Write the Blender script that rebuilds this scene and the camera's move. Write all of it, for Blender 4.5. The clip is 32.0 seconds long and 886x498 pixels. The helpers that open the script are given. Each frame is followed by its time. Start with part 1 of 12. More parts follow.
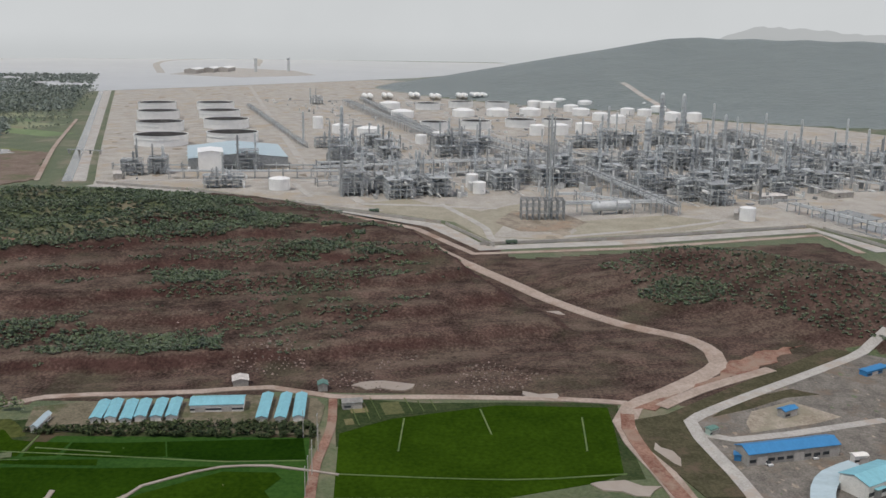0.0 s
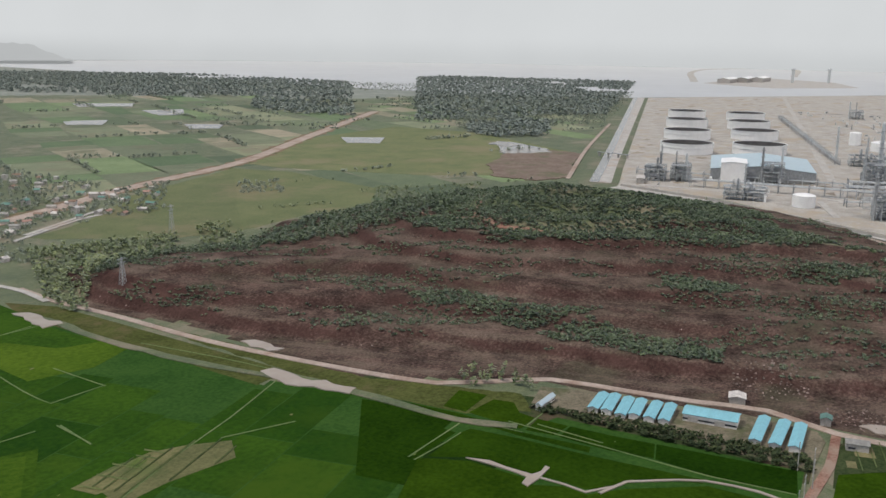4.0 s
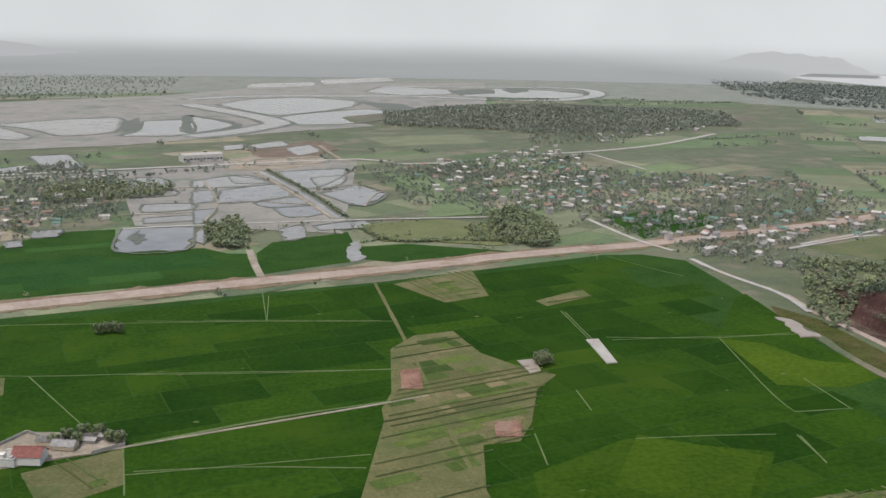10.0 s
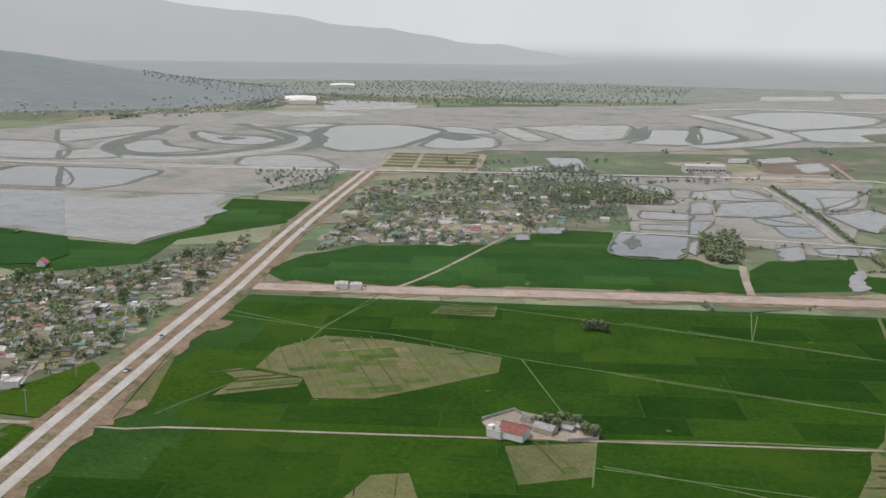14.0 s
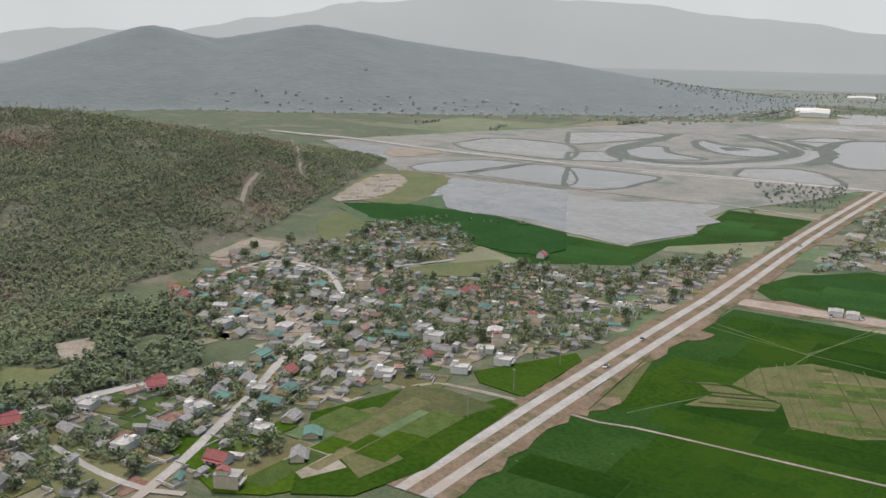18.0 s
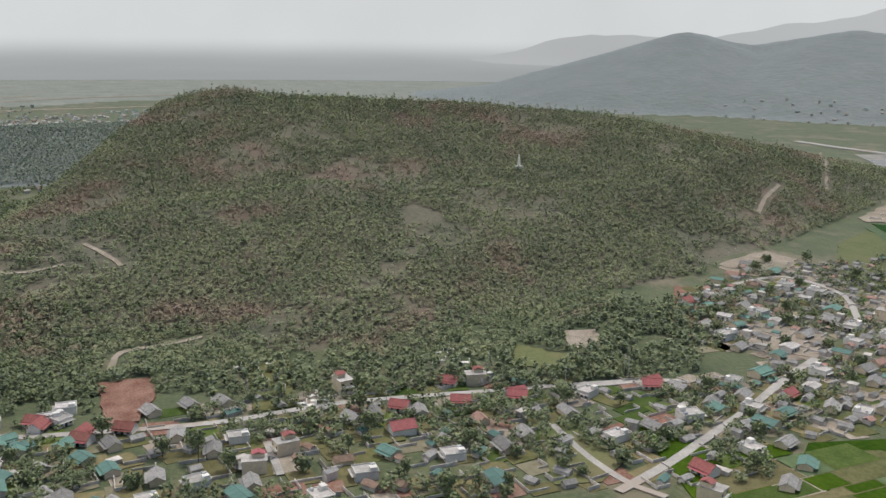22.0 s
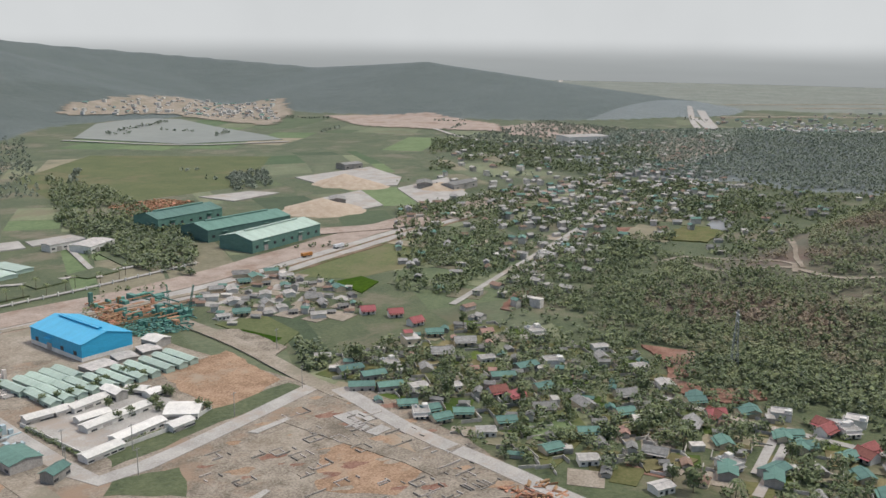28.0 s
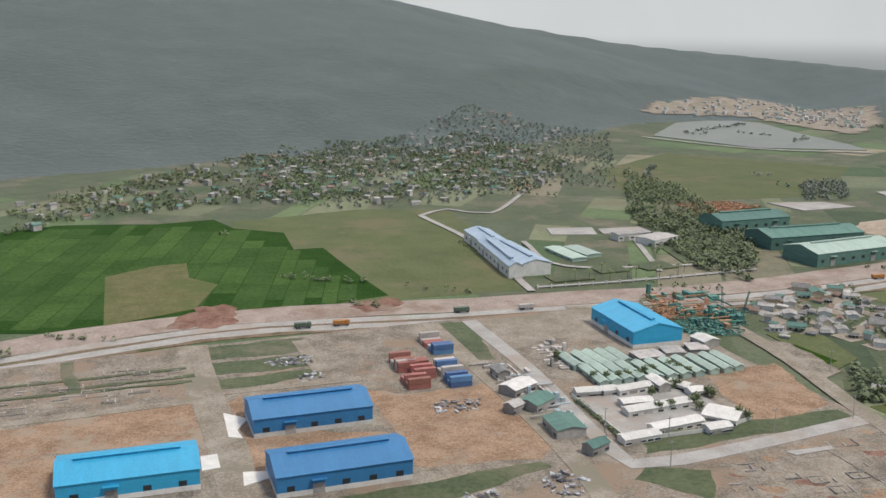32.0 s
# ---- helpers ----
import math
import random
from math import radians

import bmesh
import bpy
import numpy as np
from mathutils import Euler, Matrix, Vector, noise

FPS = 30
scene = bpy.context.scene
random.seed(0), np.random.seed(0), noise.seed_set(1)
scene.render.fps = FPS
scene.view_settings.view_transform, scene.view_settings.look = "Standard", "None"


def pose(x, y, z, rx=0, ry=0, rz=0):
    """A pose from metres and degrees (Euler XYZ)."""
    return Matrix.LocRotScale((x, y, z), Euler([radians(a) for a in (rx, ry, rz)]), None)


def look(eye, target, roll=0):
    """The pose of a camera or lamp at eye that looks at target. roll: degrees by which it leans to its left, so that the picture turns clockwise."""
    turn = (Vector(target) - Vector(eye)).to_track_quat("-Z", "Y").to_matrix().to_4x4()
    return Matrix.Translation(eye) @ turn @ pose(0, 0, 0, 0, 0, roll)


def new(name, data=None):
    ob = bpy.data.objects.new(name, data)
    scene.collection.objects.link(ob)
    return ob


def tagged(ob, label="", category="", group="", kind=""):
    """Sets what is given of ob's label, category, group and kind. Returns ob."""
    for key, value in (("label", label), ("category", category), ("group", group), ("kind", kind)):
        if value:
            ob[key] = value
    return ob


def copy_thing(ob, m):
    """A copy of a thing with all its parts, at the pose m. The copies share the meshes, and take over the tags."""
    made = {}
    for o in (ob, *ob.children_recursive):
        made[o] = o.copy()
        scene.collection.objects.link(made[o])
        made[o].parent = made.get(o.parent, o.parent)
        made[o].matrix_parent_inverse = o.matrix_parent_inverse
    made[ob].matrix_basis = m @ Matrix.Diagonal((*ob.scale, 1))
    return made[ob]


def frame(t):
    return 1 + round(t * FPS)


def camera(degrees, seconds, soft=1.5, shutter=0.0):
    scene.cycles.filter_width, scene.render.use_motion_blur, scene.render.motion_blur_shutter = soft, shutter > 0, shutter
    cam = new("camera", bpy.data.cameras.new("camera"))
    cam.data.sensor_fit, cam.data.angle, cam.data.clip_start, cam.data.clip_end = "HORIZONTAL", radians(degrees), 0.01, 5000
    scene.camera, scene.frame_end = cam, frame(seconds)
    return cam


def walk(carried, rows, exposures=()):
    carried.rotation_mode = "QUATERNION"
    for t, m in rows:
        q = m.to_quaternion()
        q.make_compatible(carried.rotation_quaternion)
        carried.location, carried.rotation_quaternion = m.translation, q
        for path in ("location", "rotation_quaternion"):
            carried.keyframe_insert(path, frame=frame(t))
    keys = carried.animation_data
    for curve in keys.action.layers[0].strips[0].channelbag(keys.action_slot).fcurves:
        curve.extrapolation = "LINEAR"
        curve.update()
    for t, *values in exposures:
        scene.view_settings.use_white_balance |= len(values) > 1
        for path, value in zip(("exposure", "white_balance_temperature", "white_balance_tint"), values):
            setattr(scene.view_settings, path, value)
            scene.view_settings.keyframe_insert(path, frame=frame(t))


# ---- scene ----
# ---------------------------------------------------------------- camera
EYE = (0.0, 0.0, 150.0)
cam = camera(49.49, 32.0)


def view(yaw, pitch, roll):
    """Pose at the hovering point: yaw counter-clockwise from +x, pitch above the horizon."""
    a, p = radians(yaw), radians(pitch)
    way = Vector((math.cos(a) * math.cos(p), math.sin(a) * math.cos(p), math.sin(p)))
    return look(EYE, Vector(EYE) + way * 100, roll)


PATH = [
    (0, -0.00, -12.81, 0.87),
    (0.5, 3.81, -12.79, 0.86),
    (1, 7.64, -12.80, 0.85),
    (1.5, 11.48, -12.78, 0.85),
    (2, 15.32, -12.77, 0.94),
    (2.5, 19.12, -12.75, 0.88),
    (3, 22.94, -12.74, 0.84),
    (3.5, 26.79, -12.73, 0.83),
    (5.5, 41.77, -12.71, 0.82),
    (6, 45.54, -12.70, 0.83),
    (6.5, 49.30, -12.69, 0.83),
    (7, 53.03, -12.67, 0.83),
    (7.5, 56.79, -12.66, 0.85),
    (8, 60.53, -12.66, 0.87),
    (8.5, 64.24, -12.64, 0.88),
    (9, 67.97, -12.66, 0.94),
    (9.5, 71.69, -12.65, 0.93),
    (10, 75.39, -12.63, 0.95),
    (10.5, 79.09, -12.61, 0.92),
    (11, 82.77, -12.57, 0.97),
    (11.5, 86.46, -12.56, 1.02),
    (12, 90.16, -12.55, 0.99),
    (12.5, 93.81, -12.53, 0.96),
    (13, 97.47, -12.53, 0.94),
    (13.5, 101.15, -12.50, 0.96),
    (14, 104.82, -12.48, 0.97),
    (14.5, 108.51, -12.46, 0.95),
    (16.5, 122.92, -12.45, 0.82),
    (17, 126.61, -12.44, 0.86),
    (17.5, 130.32, -12.44, 0.83),
    (18, 134.05, -12.44, 0.91),
    (18.5, 137.80, -12.42, 0.92),
    (19, 141.49, -12.43, 0.90),
    (19.5, 145.20, -12.43, 0.85),
    (20, 149.04, -12.44, 0.86),
    (20.5, 152.88, -12.46, 0.83),
    (21, 156.74, -12.46, 0.80),
    (21.5, 160.61, -12.47, 0.75),
    (22, 164.47, -12.48, 0.72),
    (22.5, 168.34, -12.48, 0.70),
    (23, 172.21, -12.48, 0.70),
    (23.5, 176.05, -12.49, 0.71),
    (24, 179.91, -12.51, 0.72),
    (24.5, 183.76, -12.53, 0.72),
    (25, 187.66, -12.57, 0.65),
    (25.5, 191.61, -12.58, 0.66),
    (27.5, 207.70, -12.60, 0.62),
    (28, 211.77, -12.64, 0.67),
    (28.5, 215.88, -12.66, 0.67),
    (29, 220.04, -12.69, 0.67),
    (29.5, 224.20, -12.73, 0.60),
    (30, 228.37, -12.75, 0.69),
    (30.5, 232.53, -12.80, 0.66),
    (31, 236.72, -12.83, 0.73),
    (31.5, 240.88, -12.88, 0.73),
    (32, 245.08, -12.93, 0.76),
]
EXPOSURES = [(0.0, -0.18), (3.0, -0.1), (6.0, 0.02), (9.0, 0.06), (25.0, 0.06), (29.0, 0.02), (32.0, -0.03)]
walk(cam, [(t, view(yaw, pitch, roll)) for t, yaw, pitch, roll in PATH], EXPOSURES)

# ---------------------------------------------------------------- daylight
world = bpy.data.worlds.new("overcast_day")
scene.world = world
world.use_nodes = True
wn = world.node_tree
sky = wn.nodes.new("ShaderNodeTexSky")
sky.sky_type = "NISHITA"
sky.sun_disc = False
sky.sun_elevation = radians(52)
sky.sun_rotation = radians(200)
sky.air_density, sky.dust_density, sky.ozone_density = 1.0, 3.0, 1.0
wn.nodes["Background"].inputs["Strength"].default_value = 0.125
wn.links.new(sky.outputs["Color"], wn.nodes["Background"].inputs["Color"])

sun_data = bpy.data.lights.new("sun", "SUN")
sun_data.energy, sun_data.angle, sun_data.color = 2.65, radians(12), (1.0, 0.945, 0.865)
sun = new("sun", sun_data)
sun.matrix_world = look((-300, 420, 900), (0, 0, 0))

# ---------------------------------------------------------------- materials
RAND = {"object": "ShaderNodeObjectInfo", "island": "ShaderNodeNewGeometry"}


def material(name, dark, light, size=8.0, fine=0.6, rough=0.85, bump=0.3, metal=0.0, third=None, spread=0.5,
             vary=None, amount=0.25, sheen=0.0, detail=7.0, stretch=None, spec=0.3, steep=None, bands=None):
    """Two-scale noise between dark and light, patches of third, optional variation per piece."""
    m = bpy.data.materials.new(name)
    m.use_nodes = True
    nt = m.node_tree
    n, l = nt.nodes, nt.links
    b = n["Principled BSDF"]
    b.inputs["Roughness"].default_value = rough
    b.inputs["Metallic"].default_value = metal
    b.inputs["Specular IOR Level"].default_value = spec
    # sheen pales surfaces at grazing angles, used in place of haze
    if sheen:
        b.inputs["Sheen Weight"].default_value = sheen
        b.inputs["Sheen Roughness"].default_value = 0.5
    co = n.new("ShaderNodeTexCoord").outputs["Object"]
    if stretch:
        mp = n.new("ShaderNodeMapping")
        mp.inputs["Scale"].default_value = stretch
        l.new(co, mp.inputs["Vector"])
        co = mp.outputs["Vector"]
    big, small = n.new("ShaderNodeTexNoise"), n.new("ShaderNodeTexNoise")
    for node, s, d in ((big, size, detail), (small, fine, 4.0)):
        node.inputs["Scale"].default_value = 1.0 / s
        node.inputs["Detail"].default_value = d
        node.inputs["Roughness"].default_value = 0.65
        l.new(co, node.inputs["Vector"])
    mixf = n.new("ShaderNodeMath")
    mixf.operation = "MULTIPLY_ADD"
    mixf.inputs[1].default_value = 0.5
    l.new(small.outputs["Fac"], mixf.inputs[0])
    half = n.new("ShaderNodeMath")
    half.operation = "MULTIPLY"
    half.inputs[1].default_value = 0.5
    l.new(big.outputs["Fac"], half.inputs[0])
    l.new(half.outputs[0], mixf.inputs[2])
    ramp = n.new("ShaderNodeValToRGB")
    e = ramp.color_ramp.elements
    e[0].position, e[0].color = 0.5 - spread * 0.21, (*dark, 1)
    e[1].position, e[1].color = 0.5 + spread * 0.21, (*light, 1)
    l.new(mixf.outputs[0], ramp.inputs["Fac"])
    out = ramp.outputs["Color"]
    if third:
        blot = n.new("ShaderNodeTexNoise")
        blot.inputs["Scale"].default_value = 0.37 / size
        blot.inputs["Detail"].default_value = 8.0
        blot.inputs["Roughness"].default_value = 0.7
        l.new(co, blot.inputs["Vector"])
        cut = n.new("ShaderNodeMapRange")
        cut.inputs["From Min"].default_value, cut.inputs["From Max"].default_value = 0.52, 0.62
        l.new(blot.outputs["Fac"], cut.inputs["Value"])
        mx = n.new("ShaderNodeMix")
        mx.data_type = "RGBA"
        l.new(cut.outputs["Result"], mx.inputs["Factor"])
        l.new(out, mx.inputs["A"])
        mx.inputs["B"].default_value = (*third, 1)
        out = mx.outputs["Result"]
    if bands:
        turn, long, tint = bands
        mp = n.new("ShaderNodeMapping")
        mp.vector_type = "TEXTURE"
        mp.inputs["Rotation"].default_value = (0, 0, radians(turn))
        mp.inputs["Scale"].default_value = (1, long, 1)
        l.new(n.new("ShaderNodeTexCoord").outputs["Object"], mp.inputs["Vector"])
        strata = n.new("ShaderNodeTexNoise")
        strata.inputs["Scale"].default_value = 0.07
        strata.inputs["Detail"].default_value = 7.0
        strata.inputs["Roughness"].default_value = 0.7
        l.new(mp.outputs["Vector"], strata.inputs["Vector"])
        cut = n.new("ShaderNodeMapRange")
        cut.inputs["From Min"].default_value, cut.inputs["From Max"].default_value = 0.46, 0.62
        l.new(strata.outputs["Fac"], cut.inputs["Value"])
        mx = n.new("ShaderNodeMix")
        mx.data_type = "RGBA"
        l.new(cut.outputs["Result"], mx.inputs["Factor"])
        l.new(out, mx.inputs["A"])
        mx.inputs["B"].default_value = (*tint, 1)
        out = mx.outputs["Result"]
    # steep faces painted darker, a shade tone that shows benches under flat light
    if steep:
        geo = n.new("ShaderNodeNewGeometry")
        sep = n.new("ShaderNodeSeparateXYZ")
        l.new(geo.outputs["Normal"], sep.inputs[0])
        slope = n.new("ShaderNodeMath")
        slope.operation = "MULTIPLY_ADD"
        slope.inputs[1].default_value = 0.12
        l.new(small.outputs["Fac"], slope.inputs[0])
        l.new(sep.outputs["Z"], slope.inputs[2])
        cut = n.new("ShaderNodeMapRange")
        cut.inputs["From Min"].default_value, cut.inputs["From Max"].default_value = 1.045, 0.975
        l.new(slope.outputs[0], cut.inputs["Value"])
        mx = n.new("ShaderNodeMix")
        mx.data_type = "RGBA"
        l.new(cut.outputs["Result"], mx.inputs["Factor"])
        l.new(out, mx.inputs["A"])
        mx.inputs["B"].default_value = (*steep, 1)
        out = mx.outputs["Result"]
    if bands:
        worn = n.new("ShaderNodeMapRange")
        worn.inputs["From Min"].default_value, worn.inputs["From Max"].default_value = 0.36, 0.64
        worn.inputs["To Min"].default_value, worn.inputs["To Max"].default_value = 0.5, 1.6
        l.new(mixf.outputs[0], worn.inputs["Value"])
        hs = n.new("ShaderNodeHueSaturation")
        l.new(worn.outputs["Result"], hs.inputs["Value"])
        l.new(out, hs.inputs["Color"])
        out = hs.outputs["Color"]
    if vary:
        info = n.new(RAND[vary])
        rnd = info.outputs["Random"] if vary == "object" else info.outputs["Random Per Island"]
        rng = n.new("ShaderNodeMapRange")
        rng.inputs["To Min"].default_value, rng.inputs["To Max"].default_value = 1 - amount, 1 + amount
        l.new(rnd, rng.inputs["Value"])
        hs = n.new("ShaderNodeHueSaturation")
        l.new(rng.outputs["Result"], hs.inputs["Value"])
        hue = n.new("ShaderNodeMapRange")
        hue.inputs["To Min"].default_value, hue.inputs["To Max"].default_value = 0.5 + amount * 0.05, 0.5 - amount * 0.05
        l.new(rnd, hue.inputs["Value"])
        l.new(hue.outputs["Result"], hs.inputs["Hue"])
        l.new(out, hs.inputs["Color"])
        out = hs.outputs["Color"]
    l.new(out, b.inputs["Base Color"])
    if bump:
        bp = n.new("ShaderNodeBump")
        bp.inputs["Strength"].default_value = bump
        bp.inputs["Distance"].default_value = fine * 0.5
        l.new(mixf.outputs[0], bp.inputs["Height"])
        l.new(bp.outputs["Normal"], b.inputs["Normal"])
    return m


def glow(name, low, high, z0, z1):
    """Glowing backdrop with distant hazy air painted as a plain vertical gradient."""
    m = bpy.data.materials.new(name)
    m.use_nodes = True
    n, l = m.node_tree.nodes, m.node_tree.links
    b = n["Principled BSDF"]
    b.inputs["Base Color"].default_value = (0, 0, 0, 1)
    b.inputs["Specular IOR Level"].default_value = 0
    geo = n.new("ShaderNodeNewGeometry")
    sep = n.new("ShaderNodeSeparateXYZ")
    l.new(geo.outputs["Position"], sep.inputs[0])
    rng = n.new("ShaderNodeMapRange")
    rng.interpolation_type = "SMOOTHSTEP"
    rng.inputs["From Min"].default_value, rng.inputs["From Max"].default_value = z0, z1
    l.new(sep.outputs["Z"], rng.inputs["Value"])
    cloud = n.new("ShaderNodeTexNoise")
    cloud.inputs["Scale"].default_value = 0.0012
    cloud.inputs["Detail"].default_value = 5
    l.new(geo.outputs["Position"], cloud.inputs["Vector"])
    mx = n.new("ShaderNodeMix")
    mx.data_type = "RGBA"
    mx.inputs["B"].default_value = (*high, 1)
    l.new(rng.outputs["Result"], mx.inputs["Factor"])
    # low horizon haze painted paler towards +x, over the sea
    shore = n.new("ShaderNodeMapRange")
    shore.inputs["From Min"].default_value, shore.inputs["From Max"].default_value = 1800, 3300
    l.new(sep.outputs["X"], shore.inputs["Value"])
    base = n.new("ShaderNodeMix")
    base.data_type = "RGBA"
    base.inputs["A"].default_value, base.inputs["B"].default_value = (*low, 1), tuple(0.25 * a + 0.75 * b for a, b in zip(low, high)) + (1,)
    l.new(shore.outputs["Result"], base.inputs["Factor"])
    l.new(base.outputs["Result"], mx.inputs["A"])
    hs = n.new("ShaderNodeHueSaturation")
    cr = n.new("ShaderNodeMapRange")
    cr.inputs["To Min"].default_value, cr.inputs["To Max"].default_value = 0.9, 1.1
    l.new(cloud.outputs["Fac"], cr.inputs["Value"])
    # whole glow painted slightly brighter towards +x
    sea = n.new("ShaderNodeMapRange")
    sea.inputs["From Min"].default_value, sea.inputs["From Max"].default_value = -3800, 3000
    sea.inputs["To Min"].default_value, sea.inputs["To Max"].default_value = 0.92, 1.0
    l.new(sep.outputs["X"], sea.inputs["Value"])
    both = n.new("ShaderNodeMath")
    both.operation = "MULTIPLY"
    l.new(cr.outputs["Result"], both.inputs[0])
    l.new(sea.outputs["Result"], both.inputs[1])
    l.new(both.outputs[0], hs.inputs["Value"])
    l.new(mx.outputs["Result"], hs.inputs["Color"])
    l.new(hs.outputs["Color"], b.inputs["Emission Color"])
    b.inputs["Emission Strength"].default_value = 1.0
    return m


M_SCRUB = material("scrub_grass", (0.045, 0.068, 0.028), (0.13, 0.145, 0.07), 24, 2, 0.95, 0.6, third=(0.175, 0.155, 0.10), spread=0.7, sheen=0.15, spec=0.1)
M_FOREST = material("forest_floor", (0.075, 0.08, 0.046), (0.155, 0.135, 0.09), 40, 3, 0.95, 0.5, third=(0.15, 0.105, 0.075), sheen=0.12)
M_QUARRY = material("quarry_soil", (0.034, 0.022, 0.018), (0.098, 0.066, 0.053), 17, 1.4, 0.95, 1.0, third=(0.064, 0.054, 0.037), spec=0.08, steep=(0.056, 0.031, 0.026), bands=(15, 5, (0.105, 0.08, 0.062)))
# Far slopes and plain: haze is painted into their pale, greyed base colours.
M_MASSIF = material("hazed_wooded_massif", (0.055, 0.078, 0.066), (0.108, 0.132, 0.116), 60, 7, 0.95, 1.0, third=(0.078, 0.102, 0.088), spread=0.8, sheen=0.2)
M_FAR = material("hazed_plain", (0.13, 0.15, 0.115), (0.24, 0.25, 0.21), 70, 12, 0.95, 0.2, third=(0.19, 0.2, 0.16), sheen=0.15, spec=0.1)
M_FARWOOD = material("hazed_wooded_slope", (0.105, 0.128, 0.118), (0.165, 0.19, 0.176), 60, 12, 0.95, 1.0, third=(0.13, 0.152, 0.14), spread=0.9, sheen=0.3)
M_PADDY = material("rice_paddy", (0.013, 0.041, 0.004), (0.028, 0.07, 0.006), 45, 2.5, 0.9, 0.3, third=(0.030, 0.066, 0.006), vary="object", amount=0.25, spec=0.04)
M_PADDY2 = material("young_rice", (0.028, 0.064, 0.005), (0.055, 0.10, 0.009), 40, 2.5, 0.9, 0.3, vary="object", amount=0.2, spec=0.04)
M_FALLOW = material("fallow_plot", (0.082, 0.092, 0.034), (0.152, 0.145, 0.066), 14, 1.5, 0.95, 0.4, third=(0.085, 0.108, 0.038), vary="object", amount=0.2, sheen=0.03, spec=0.08)
M_DRYGRASS = material("dry_meadow", (0.088, 0.112, 0.04), (0.15, 0.16, 0.066), 35, 2, 0.95, 0.3, third=(0.17, 0.155, 0.08), vary="object", amount=0.12, sheen=0.08, spec=0.1)
M_CONCRETE = material("pale_concrete", (0.30, 0.285, 0.26), (0.46, 0.44, 0.405), 12, 0.8, 0.85, 0.2, third=(0.36, 0.31, 0.26))
M_ROADDUST = material("dusty_pink_road", (0.27, 0.215, 0.175), (0.42, 0.345, 0.29), 14, 1.2, 0.9, 0.3, third=(0.26, 0.185, 0.14))
M_DIRTVERGE = material("churned_verge", (0.14, 0.105, 0.065), (0.27, 0.20, 0.145), 9, 1.2, 0.95, 0.6, third=(0.085, 0.10, 0.04), spread=0.6, spec=0.1)
M_DIRT = material("red_dirt", (0.16, 0.078, 0.056), (0.30, 0.185, 0.14), 10, 0.9, 0.95, 0.6, third=(0.27, 0.20, 0.155), spread=0.45, spec=0.1)
M_SAND = material("bare_sand", (0.22, 0.185, 0.14), (0.38, 0.335, 0.275), 14, 1.0, 0.95, 0.5, third=(0.24, 0.22, 0.165), spread=0.45, spec=0.1)
M_GRAVEL = material("grey_gravel", (0.15, 0.128, 0.10), (0.36, 0.315, 0.255), 14, 0.9, 0.95, 0.6, third=(0.29, 0.215, 0.155), spread=0.45, spec=0.1)
M_WATER = material("still_water", (0.165, 0.16, 0.145), (0.235, 0.23, 0.212), 60, 20, 0.2, 0.0, spec=0.4)
# sky reflection and haze are painted into the pale sea colour
M_SEA = material("sky_toned_sea", (0.40, 0.41, 0.41), (0.45, 0.46, 0.46), 300, 90, 0.4, 0.0, spec=0.4)
M_MUD = material("brown_pond_water", (0.30, 0.25, 0.2), (0.36, 0.31, 0.26), 30, 9, 0.35, 0.0, spec=0.3)

# ---------------------------------------------------------------- terrain
QUARRY_ROAD = [(714, 29.8), (636.1, -6.2), (570.4, -40.5), (527.7, -63.6), (486.1, -94.8), (463.6, -123.6), (442.2, -131.3), (426, -129.5), (408.2, -116.5), (385.3, -93.7), (370.9, -78.5), (355.5, -72.7), (335.8, -73.4), (313.6, -78.1), (285.8, -82.1)]
FOOT_ROAD = [(340.8, 488.9), (334.8, 448.6), (334.1, 400.5), (329.7, 328.5), (332.9, 258.2), (341, 203.8), (354.9, 185.1)] + [(372.3, 163.2), (377.4, 127.6), (381.2, 100.6), (387.1, 72.6)] + [(377.8, 44.9), (378.9, 0), (378.5, -52), (375.2, -77.4)]
RESERVOIR_MID = (-1028.7, -1106.1)
